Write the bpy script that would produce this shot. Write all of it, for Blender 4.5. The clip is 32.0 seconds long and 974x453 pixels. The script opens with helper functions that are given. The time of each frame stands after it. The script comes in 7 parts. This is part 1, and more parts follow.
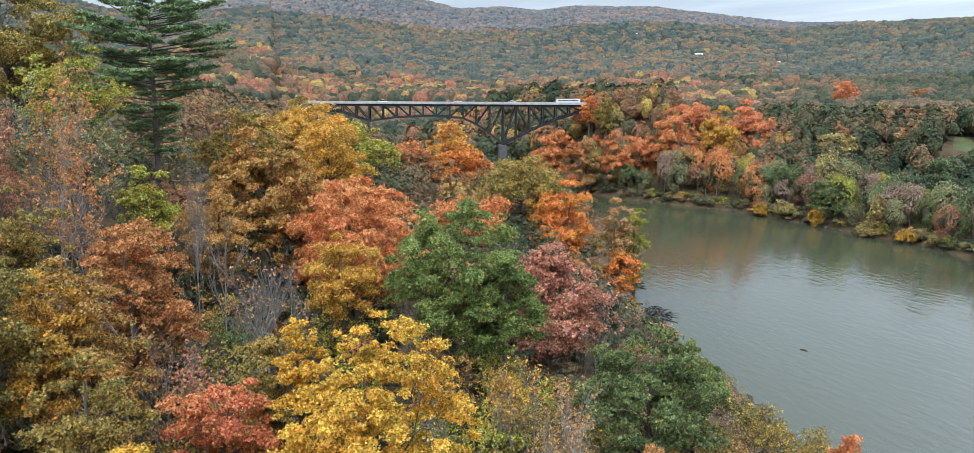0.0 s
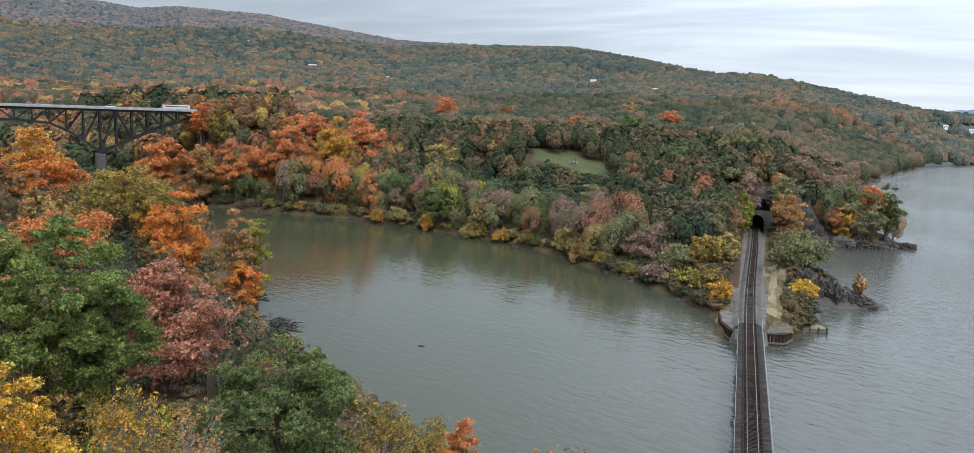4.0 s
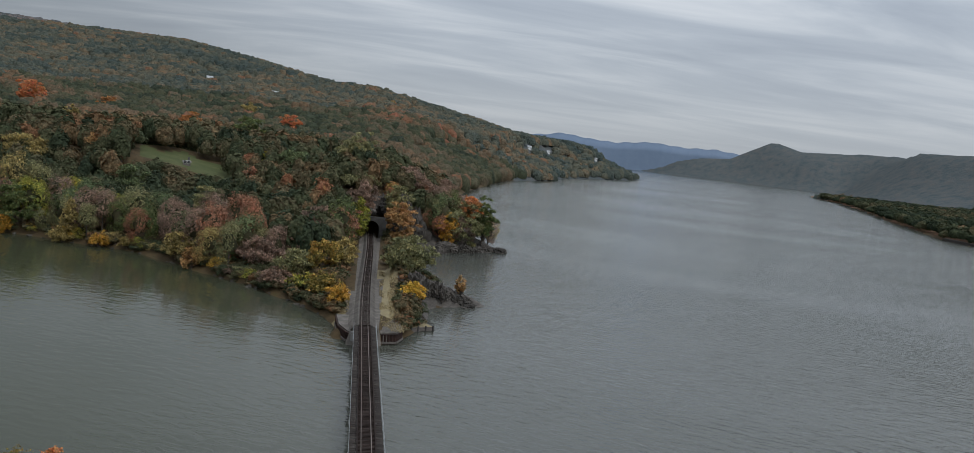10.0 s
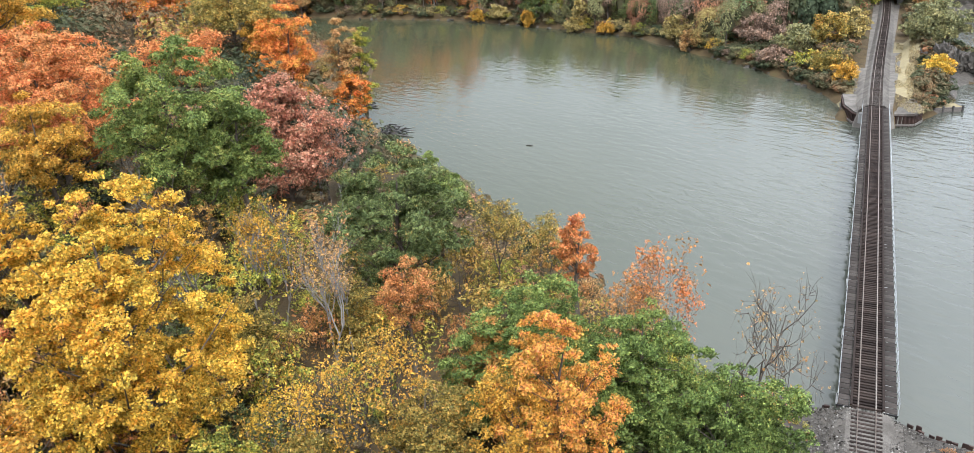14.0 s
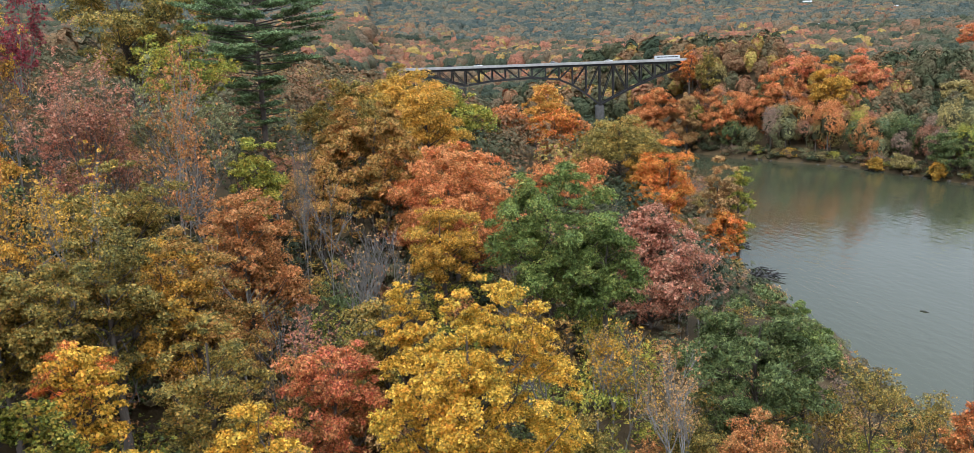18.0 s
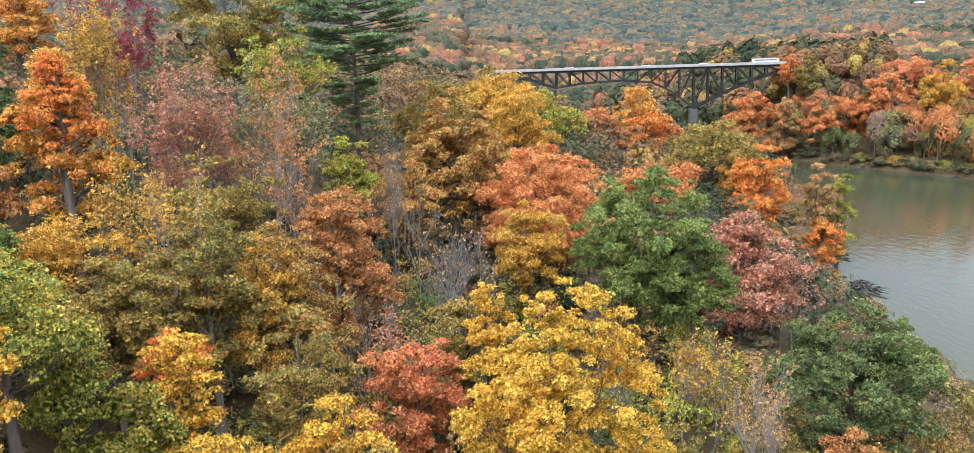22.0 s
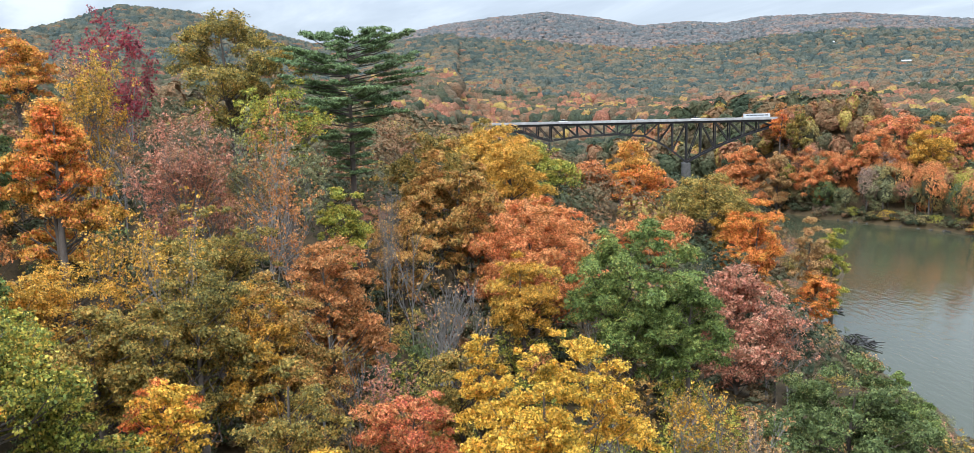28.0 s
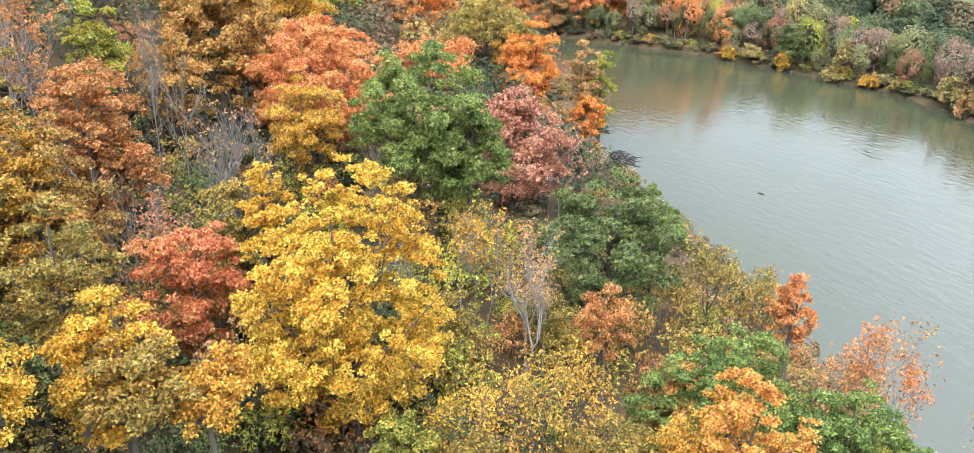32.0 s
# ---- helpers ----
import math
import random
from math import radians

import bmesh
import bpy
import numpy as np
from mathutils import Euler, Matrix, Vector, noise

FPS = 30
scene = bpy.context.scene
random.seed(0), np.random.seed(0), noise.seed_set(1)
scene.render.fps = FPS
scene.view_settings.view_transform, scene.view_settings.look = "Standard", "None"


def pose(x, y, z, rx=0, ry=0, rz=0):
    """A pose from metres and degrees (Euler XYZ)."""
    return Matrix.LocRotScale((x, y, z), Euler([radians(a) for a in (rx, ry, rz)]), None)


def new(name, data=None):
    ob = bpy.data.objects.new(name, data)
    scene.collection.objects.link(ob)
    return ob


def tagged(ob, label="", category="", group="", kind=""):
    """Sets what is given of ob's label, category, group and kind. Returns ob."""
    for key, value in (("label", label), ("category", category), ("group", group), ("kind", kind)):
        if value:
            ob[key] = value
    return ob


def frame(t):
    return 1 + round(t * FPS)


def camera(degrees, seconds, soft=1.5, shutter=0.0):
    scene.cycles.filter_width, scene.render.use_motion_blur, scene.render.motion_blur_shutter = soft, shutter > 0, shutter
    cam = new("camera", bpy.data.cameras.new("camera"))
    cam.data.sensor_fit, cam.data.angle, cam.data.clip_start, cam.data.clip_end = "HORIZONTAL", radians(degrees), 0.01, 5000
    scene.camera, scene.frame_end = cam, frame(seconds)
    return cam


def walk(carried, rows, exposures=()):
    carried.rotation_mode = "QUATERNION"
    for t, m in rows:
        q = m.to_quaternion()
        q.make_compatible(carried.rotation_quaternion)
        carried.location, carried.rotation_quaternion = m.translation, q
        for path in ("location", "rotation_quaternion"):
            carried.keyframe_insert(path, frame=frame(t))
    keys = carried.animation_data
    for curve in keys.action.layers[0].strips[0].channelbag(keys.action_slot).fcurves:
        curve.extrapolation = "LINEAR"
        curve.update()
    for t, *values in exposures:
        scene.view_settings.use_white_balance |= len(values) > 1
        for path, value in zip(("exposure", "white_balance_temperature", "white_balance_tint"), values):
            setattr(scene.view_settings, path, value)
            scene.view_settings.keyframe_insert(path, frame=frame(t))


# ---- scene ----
# ---------------------------------------------------------------- camera
cam = camera(63.3, 32.0, soft=0.35)
EYE = (0.0, 0.0, 50.0)
TURNS = (
    (0, 80.51, -0.33, 44.98),
    (0.5, 80.09, -0.58, 42.91),
    (1, 79.86, -0.97, 40.16),
    (1.5, 80.03, -1.42, 37.46),
    (2, 80.58, -1.9, 34.53),
    (2.5, 81.36, -1.81, 30.24),
    (3, 82.04, -1.73, 25.61),
    (3.5, 82.19, -2.04, 21.39),
    (5.5, 80.23, -1.98, 8.54),
    (6, 79.64, -2.15, 4.39),
    (6.5, 79.29, -2.58, -0.35),
    (7, 78.81, -3.35, -5.25),
    (7.5, 78.54, -4.38, -9.84),
    (8, 79.18, -5.44, -13.95),
    (8.5, 81.17, -6.14, -17.07),
    (9, 83.62, -6.24, -17.79),
    (9.5, 84.72, -6.17, -14.66),
    (10, 84.14, -6.25, -8.95),
    (10.5, 82.79, -5.65, -3.19),
    (11, 81.16, -4.87, 1.61),
    (11.5, 79.2, -3.92, 5.96),
    (12, 76.84, -2.69, 10.01),
    (12.5, 74.18, -1.48, 13.58),
    (13, 71.45, -0.06, 17.0),
    (13.5, 69.06, 1.37, 20.62),
    (14, 67.33, 2.65, 24.61),
    (14.5, 66.7, 3.68, 28.96),
    (15, 66.64, 4.34, 33.66),
    (15.5, 66.98, 4.7, 38.47),
    (17.5, 74.87, 3.38, 49.65),
    (18, 77.95, 2.1, 51.75),
    (18.5, 80.33, 1.61, 52.6),
    (19, 82.11, 1.08, 53.48),
    (19.5, 83.33, 1.03, 54.89),
    (20, 84.49, 1.67, 56.34),
    (20.5, 85.41, 2.45, 57.74),
    (21, 84.46, 2.48, 58.61),
    (21.5, 81.45, 2.19, 58.53),
    (22, 78.31, 1.83, 58.22),
    (22.5, 76.72, 1.69, 58.76),
    (23, 77.09, 2.35, 60.83),
    (23.5, 78.7, 3.2, 63.61),
    (24, 80.43, 3.73, 65.94),
    (24.5, 81.82, 3.96, 67.6),
    (26.5, 82.06, 2.46, 64.73),
    (27, 81.09, 1.94, 62.51),
    (27.5, 81.21, 1.53, 60.37),
    (28, 82.03, 1.38, 57.87),
    (28.5, 81.97, 1.49, 55.21),
    (29, 80.47, 1.47, 53.32),
    (29.5, 77.96, 1.46, 52.36),
    (30, 74.93, 1.37, 51.78),
    (30.5, 71.89, 1.22, 51.12),
    (31, 69.14, 0.89, 49.96),
    (31.5, 67.89, 0.31, 47.48),
    (32, 69.27, -1.11, 42.58),
)
EXPOSURES = ((0, 0.8, 5750, 6), (2, 0.85, 5750, 6), (3.5, 0.45, 5900, 7), (6, 0.1, 6100, 8), (7.5, -0.20, 6100, 8), (9, -0.48, 6200, 8), (10.1, -0.6, 6150, 8), (11, -0.12, 6100, 8), (12, 0.15, 6000, 8),
             (13, 0.82, 6000, 9), (14, 1.15, 6200, 9), (15.2, 1.5, 6150, 9), (17.5, 0.9, 5900, 8), (19, 0.3, 5950, 8), (20, 0.58, 6050, 9), (21, 0.55, 6100, 9), (22.3, 1.3, 5950, 9), (23.1, 1.35, 5950, 9), (24, 0.38, 6250, 10),
             (26.5, 0.8, 5950, 8), (28, 0.92, 5850, 7), (29, 0.72, 5850, 7), (30, 1.17, 5900, 7), (31, 1.42, 5950, 7), (32, 1.58, 6050, 8))
walk(cam, [(t, pose(*EYE, rx, ry, rz)) for t, rx, ry, rz in TURNS], EXPOSURES)

# ---------------------------------------------------------------- world, sun
SUN_ELEV, SUN_AZ = 48.0, 150.0
world = bpy.data.worlds.new("sky")
scene.world = world
world.use_nodes = True


def graph(tree):
    """Short ways to add nodes and links to a node tree."""
    tree.nodes.clear()

    def node(kind, **values):
        n = tree.nodes.new(kind)
        for key, value in values.items():
            if key in n.inputs:
                n.inputs[key].default_value = value
        return n

    def link(a, out, b, inp):
        tree.links.new(a.outputs[out], b.inputs[inp])
    return node, link


def ramp(n, stops):
    r = n.color_ramp
    while len(r.elements) < len(stops):
        r.elements.new(0.5)
    for e, (p, c) in zip(r.elements, stops):
        e.position, e.color = p, (*c, 1)
    return n


def math_node(node, op, b=0.0):
    n = node("ShaderNodeMath")
    n.operation = op
    n.inputs[1].default_value = b
    return n


def build_world():
    node, link = graph(world.node_tree)
    sky = node("ShaderNodeTexSky")
    sky.sky_type, sky.sun_disc = "NISHITA", False
    sky.sun_elevation, sky.sun_rotation = radians(SUN_ELEV), radians(SUN_AZ)
    low = node("ShaderNodeVectorMath")
    low.operation = "SCALE"
    low.inputs["Scale"].default_value = 0.10
    link(sky, "Color", low, 0)
    co = node("ShaderNodeTexCoord")
    sep = node("ShaderNodeSeparateXYZ")
    link(co, "Generated", sep, 0)
    height = math_node(node, "MAXIMUM", 0.0)
    link(sep, "Z", height, 0)
    lift = math_node(node, "ADD", 0.10)
    link(height, 0, lift, 0)
    flat = node("ShaderNodeCombineXYZ")
    for axis in "XY":
        d = node("ShaderNodeMath")
        d.operation = "DIVIDE"
        link(sep, axis, d, 0)
        link(lift, 0, d, 1)
        link(d, 0, flat, axis)
    turn = node("ShaderNodeMapping", Scale=(0.55, 1.5, 1.0), Rotation=(0, 0, radians(62)), Location=(3.1, 1.7, 0))
    link(flat, 0, turn, 0)
    big = node("ShaderNodeTexNoise", Scale=0.9, Detail=6.0, Roughness=0.55, Distortion=0.4)
    link(turn, 0, big, "Vector")
    tone = ramp(node("ShaderNodeValToRGB"), [(0.32, (0.36, 0.40, 0.47)), (0.46, (0.50, 0.54, 0.60)), (0.54, (0.64, 0.67, 0.715)), (0.66, (0.87, 0.875, 0.89))])
    link(big, "Fac", tone, 0)
    edge = ramp(node("ShaderNodeValToRGB"), [(0.0, (0.9, 0.9, 0.9)), (0.10, (0.45, 0.45, 0.45)), (0.25, (0.08, 0.08, 0.08)), (1.0, (0.0, 0.0, 0.0))])
    link(height, 0, edge, 0)
    pale = node("ShaderNodeMix", )
    pale.data_type = "RGBA"
    link(edge, "Color", pale, 0)
    link(tone, "Color", pale, 6)
    pale.inputs[7].default_value = (0.70, 0.715, 0.74, 1)
    dome = node("ShaderNodeMath")
    dome.operation = "MULTIPLY_ADD"
    link(height, 0, dome, 0)
    dome.inputs[1].default_value = 2.1
    dome.inputs[2].default_value = 0.95
    west = node("ShaderNodeVectorMath")
    west.operation = "DOT_PRODUCT"
    link(co, "Generated", west, 0)
    west.inputs[1].default_value = (-0.95, 0.31, 0.0)
    heavy = node("ShaderNodeMapRange")
    heavy.interpolation_type = "SMOOTHSTEP"
    for socket, v in (("From Min", 0.15), ("From Max", 0.85), ("To Min", 1.0), ("To Max", 0.56)):
        heavy.inputs[socket].default_value = v
    link(west, "Value", heavy, 0)
    thick = node("ShaderNodeMath")
    thick.operation = "MULTIPLY"
    link(dome, 0, thick, 0)
    link(heavy, 0, thick, 1)
    bright = node("ShaderNodeVectorMath")
    bright.operation = "SCALE"
    link(pale, 2, bright, 0)
    link(thick, 0, bright, "Scale")
    mix = node("ShaderNodeMix")
    mix.data_type = "RGBA"
    mix.inputs[0].default_value = 0.92
    link(low, 0, mix, 6)
    link(bright, 0, mix, 7)
    bg = node("ShaderNodeBackground", Strength=1.0)
    link(mix, 2, bg, "Color")
    out = node("ShaderNodeOutputWorld")
    link(bg, 0, out, 0)


build_world()
sun = new("sun", bpy.data.lights.new("sun", "SUN"))
sun.data.energy, sun.data.angle, sun.data.color = 1.5, radians(14), (1.0, 0.97, 0.92)
sun.matrix_world = pose(0, 0, 300, 90 - SUN_ELEV, 0, 180 - SUN_AZ)


# ---------------------------------------------------------------- materials
def material(name):
    m = bpy.data.materials.new(name)
    m.use_nodes = True
    return m


def solid(name, stops, scale=1.0, rough=0.85, metal=0.0, bump=0.3, fine=12.0, spec=0.3, stretch=(1, 1, 1), per_piece=0.25, bump_dist=0.05):
    """A surface whose colour wanders between stops at two scales, with fine relief, and from piece to piece."""
    m = material(name)
    node, link = graph(m.node_tree)
    co = node("ShaderNodeTexCoord")
    mp = node("ShaderNodeMapping", Scale=stretch)
    link(co, "Object", mp, 0)
    a = node("ShaderNodeTexNoise", Scale=scale, Detail=6.0, Roughness=0.6)
    b = node("ShaderNodeTexNoise", Scale=scale * fine, Detail=4.0, Roughness=0.6)
    link(mp, 0, a, "Vector")
    link(mp, 0, b, "Vector")
    info = node("ShaderNodeObjectInfo")
    mul = math_node(node, "MULTIPLY", 0.45)
    link(b, "Fac", mul, 0)
    add = node("ShaderNodeMath")
    add.operation = "MULTIPLY_ADD"
    link(a, "Fac", add, 0)
    add.inputs[1].default_value = 0.75
    link(mul, 0, add, 2)
    sh = node("ShaderNodeMath")
    sh.operation = "MULTIPLY_ADD"
    link(info, "Random", sh, 0)
    sh.inputs[1].default_value = per_piece
    link(add, 0, sh, 2)
    sub = math_node(node, "SUBTRACT", 0.1 + per_piece / 2)
    link(sh, 0, sub, 0)
    col = ramp(node("ShaderNodeValToRGB"), stops)
    link(sub, 0, col, 0)
    bsdf = node("ShaderNodeBsdfPrincipled", Roughness=rough, Metallic=metal)
    bsdf.inputs["Specular IOR Level"].default_value = spec
    link(col, "Color", bsdf, "Base Color")
    bp = node("ShaderNodeBump", Strength=bump, Distance=bump_dist)
    link(add, 0, bp, "Height")
    link(bp, 0, bsdf, "Normal")
    out = node("ShaderNodeOutputMaterial")
    link(bsdf, 0, out, 0)
    return m


def leaf_material(name, stops, patch=0.22, clear=0.28, rough=0.6, cell=0.15, cover=0.60, tilt=1.4):
    """Sprays of leaves: every leaf has its own colour and tilt, boughs and trees differ, gaps lie between the leaves, and light comes through."""
    stops = [(p, tuple(0.98 * v + 0.10 * (0.3 * c[0] + 0.6 * c[1] + 0.1 * c[2]) for v in c)) for p, c in stops]
    m = material(name)
    node, link = graph(m.node_tree)
    geo = node("ShaderNodeNewGeometry")
    co = node("ShaderNodeTexCoord")
    n1 = node("ShaderNodeTexNoise", Scale=patch, Detail=2.0)
    link(co, "Object", n1, "Vector")
    leaf = node("ShaderNodeTexVoronoi", Scale=1.0 / cell)
    link(co, "Object", leaf, "Vector")
    own = node("ShaderNodeSeparateColor")
    link(leaf, "Color", own, 0)
    info = node("ShaderNodeObjectInfo")
    total = None
    for source, out, weight in ((geo, "Random Per Island", 0.45), (own, "Red", 0.62), (n1, "Fac", 1.15), (info, "Random", 0.16)):
        step = node("ShaderNodeMath")
        step.operation = "MULTIPLY_ADD"
        link(source, out, step, 0)
        step.inputs[1].default_value = weight
        step.inputs[2].default_value = -0.70
        if total:
            link(total, 0, step, 2)
        total = step
    col = ramp(node("ShaderNodeValToRGB"), stops)
    link(total, 0, col, 0)
    value = node("ShaderNodeMapRange")
    value.inputs["To Min"].default_value, value.inputs["To Max"].default_value = 0.45, 1.65
    link(own, "Green", value, 0)
    shade = node("ShaderNodeVectorMath")
    shade.operation = "SCALE"
    link(col, "Color", shade, 0)
    link(value, 0, shade, "Scale")
    off = node("ShaderNodeVectorMath")
    off.operation = "MULTIPLY_ADD"
    link(leaf, "Color", off, 0)
    off.inputs[1].default_value = (tilt, tilt, tilt)
    off.inputs[2].default_value = (-tilt / 2, -tilt / 2, -tilt / 2)
    turned = node("ShaderNodeVectorMath")
    turned.operation = "ADD"
    link(geo, "Normal", turned, 0)
    link(off, 0, turned, 1)
    unit_n = node("ShaderNodeVectorMath")
    unit_n.operation = "NORMALIZE"
    link(turned, 0, unit_n, 0)
    bsdf = node("ShaderNodeBsdfPrincipled", Roughness=rough)
    bsdf.inputs["Specular IOR Level"].default_value = 0.22
    link(shade, 0, bsdf, "Base Color")
    link(unit_n, 0, bsdf, "Normal")
    tr = node("ShaderNodeBsdfTranslucent")
    link(shade, 0, tr, "Color")
    mix = node("ShaderNodeMixShader", Fac=clear)
    link(bsdf, 0, mix, 1)
    link(tr, 0, mix, 2)
    cut = math_node(node, "LESS_THAN", cover)
    link(leaf, "Distance", cut, 0)
    hole = node("ShaderNodeBsdfTransparent")
    spray = node("ShaderNodeMixShader")
    link(cut, 0, spray, 0)
    link(hole, 0, spray, 1)
    link(mix, 0, spray, 2)
    out = node("ShaderNodeOutputMaterial")
    link(spray, 0, out, 0)
    return m


LEAF_TONES = {
    "yellow": [(0.0, (0.3, 0.23, 0.022)), (0.35, (0.6, 0.38, 0.018)), (0.7, (0.76, 0.44, 0.022)), (1.0, (0.76, 0.33, 0.02))],
    "gold": [(0.0, (0.22, 0.17, 0.03)), (0.4, (0.52, 0.29, 0.02)), (0.8, (0.68, 0.35, 0.02)), (1.0, (0.6, 0.24, 0.02))],
    "amber": [(0.0, (0.40, 0.26, 0.025)), (0.4, (0.64, 0.33, 0.03)), (0.8, (0.66, 0.25, 0.045)), (1.0, (0.54, 0.16, 0.06))],
    "orange": [(0.0, (0.44, 0.27, 0.02)), (0.3, (0.66, 0.27, 0.025)), (0.7, (0.70, 0.20, 0.03)), (1.0, (0.62, 0.13, 0.035))],
    "coral": [(0.0, (0.367, 0.194, 0.049)), (0.4, (0.605, 0.238, 0.059)), (0.8, (0.648, 0.205, 0.054)), (1.0, (0.54, 0.14, 0.049))],
    "red": [(0.0, (0.45, 0.27, 0.06)), (0.35, (0.68, 0.28, 0.085)), (0.7, (0.66, 0.19, 0.075)), (1.0, (0.5, 0.1, 0.055))],
    "rose": [(0.0, (0.286, 0.198, 0.11)), (0.4, (0.484, 0.22, 0.121)), (0.8, (0.506, 0.187, 0.11)), (1.0, (0.374, 0.121, 0.077))],
    "rust": [(0.0, (0.24, 0.144, 0.042)), (0.4, (0.456, 0.204, 0.054)), (0.8, (0.552, 0.216, 0.054)), (1.0, (0.432, 0.138, 0.048))],
    "russet": [(0.0, (0.198, 0.165, 0.04)), (0.4, (0.409, 0.238, 0.046)), (0.75, (0.554, 0.277, 0.053)), (1.0, (0.449, 0.165, 0.046))],
    "tan": [(0.0, (0.23, 0.161, 0.069)), (0.5, (0.46, 0.265, 0.081)), (1.0, (0.506, 0.23, 0.092))],
    "olive": [(0.0, (0.117, 0.117, 0.032)), (0.4, (0.257, 0.204, 0.039)), (0.75, (0.456, 0.293, 0.043)), (1.0, (0.538, 0.246, 0.041))],
    "lime": [(0.0, (0.11, 0.143, 0.022)), (0.4, (0.264, 0.286, 0.028)), (0.8, (0.462, 0.374, 0.033)), (1.0, (0.55, 0.33, 0.033))],
    "vine": [(0.0, (0.1, 0.14, 0.03)), (0.35, (0.22, 0.25, 0.035)), (0.62, (0.46, 0.39, 0.04)), (1.0, (0.62, 0.35, 0.04))],
    "green": [(0.0, (0.074, 0.116, 0.027)), (0.5, (0.151, 0.205, 0.041)), (0.9, (0.243, 0.277, 0.051)), (1.0, (0.351, 0.311, 0.057))],
    "deep": [(0.0, (0.063, 0.093, 0.03)), (0.5, (0.123, 0.161, 0.046)), (0.9, (0.196, 0.217, 0.059)), (1.0, (0.323, 0.239, 0.063))],
    "fresh": [(0.0, (0.075, 0.122, 0.03)), (0.5, (0.156, 0.222, 0.044)), (0.9, (0.25, 0.29, 0.056)), (1.0, (0.4, 0.325, 0.056))],
    # Sage to ochre: blue raised and saturation cut to stand in for haze.
    "sage": [(0.0, (0.071, 0.103, 0.046)), (0.5, (0.136, 0.175, 0.069)), (1.0, (0.225, 0.251, 0.096))],
    "moss": [(0.0, (0.121, 0.135, 0.061)), (0.5, (0.231, 0.224, 0.091)), (1.0, (0.364, 0.304, 0.116))],
    "dun": [(0.0, (0.16, 0.118, 0.088)), (0.5, (0.29, 0.185, 0.13)), (1.0, (0.394, 0.234, 0.148))],
    "brick": [(0.0, (0.179, 0.101, 0.056)), (0.5, (0.37, 0.168, 0.09)), (1.0, (0.515, 0.19, 0.101))],
    "ochre": [(0.0, (0.19, 0.157, 0.056)), (0.5, (0.381, 0.291, 0.09)), (1.0, (0.515, 0.37, 0.101))],
    "crimson": [(0.0, (0.15, 0.03, 0.045)), (0.5, (0.33, 0.038, 0.06)), (1.0, (0.45, 0.09, 0.075))],
    "needle": [(0.0, (0.065, 0.107, 0.039)), (0.5, (0.124, 0.189, 0.065)), (1.0, (0.208, 0.273, 0.098))],
    "straw": [(0.0, (0.20, 0.15, 0.07)), (0.5, (0.34, 0.265, 0.13)), (1.0, (0.44, 0.35, 0.18))],
}
GRAIN = {}


def leaves_of(kind, grain=0.26):
    """The material of one kind of foliage, in the size of its leaves or leaf tufts."""
    if (kind, grain) not in GRAIN:
        GRAIN[kind, grain] = leaf_material(f"leaf_{kind}_{int(grain * 100)}", LEAF_TONES[kind], clear=0.12 if kind == "needle" else 0.34, cell=grain, cover=9.0 if kind in ("needle", "straw") else 0.54)
    return GRAIN[kind, grain]


BARK = solid("bark", [(0.2, (0.045, 0.035, 0.028)), (0.5, (0.10, 0.08, 0.065)), (0.8, (0.18, 0.15, 0.125))], 1.2, stretch=(3, 3, 0.5), bump=0.6)
PALE_BARK = solid("pale_bark", [(0.2, (0.10, 0.088, 0.075)), (0.5, (0.19, 0.172, 0.155)), (0.8, (0.31, 0.29, 0.27))], 1.5, stretch=(3, 3, 0.6), bump=0.4)
# Dark body set inside each crown in place of twigs and shade.
CROWN_SHADE = solid("crown_shade", [(0.3, (0.028, 0.030, 0.016)), (0.7, (0.07, 0.062, 0.034))], 0.6, spec=0.05)
GRAVEL = solid("dark_gravel", [(0.3, (0.03, 0.027, 0.024)), (0.5, (0.062, 0.055, 0.048)), (0.7, (0.10, 0.088, 0.075)), (0.85, (0.085, 0.088, 0.035))], 0.35, fine=14.0, bump=1.0, spec=0.1, bump_dist=0.12)
CHIPS = leaf_material("ballast_chips", [(0.0, (0.06, 0.053, 0.046)), (0.4, (0.12, 0.108, 0.096)), (0.8, (0.18, 0.165, 0.15)), (1.0, (0.24, 0.22, 0.20))], 1.2, 0.0, 0.9, 0.3, 9.0)
LITTER = solid("forest_floor", [(0.2, (0.022, 0.019, 0.013)), (0.42, (0.05, 0.038, 0.022)), (0.6, (0.09, 0.062, 0.032)), (0.85, (0.06, 0.066, 0.025))], 0.2, fine=20.0, bump=0.8, spec=0.1, bump_dist=0.3)
ROCK = solid("rock", [(0.25, (0.022, 0.021, 0.019)), (0.45, (0.055, 0.048, 0.041)), (0.62, (0.105, 0.092, 0.080)), (0.8, (0.165, 0.148, 0.132)), (0.95, (0.09, 0.085, 0.045))], 0.6, fine=6.0, bump=0.9, stretch=(1, 1, 1.8), bump_dist=0.3)
LAWN = solid("lawn", [(0.2, (0.044, 0.056, 0.022)), (0.5, (0.070, 0.082, 0.032)), (0.8, (0.112, 0.108, 0.048))], 0.15, fine=15.0, bump=0.3, spec=0.1)
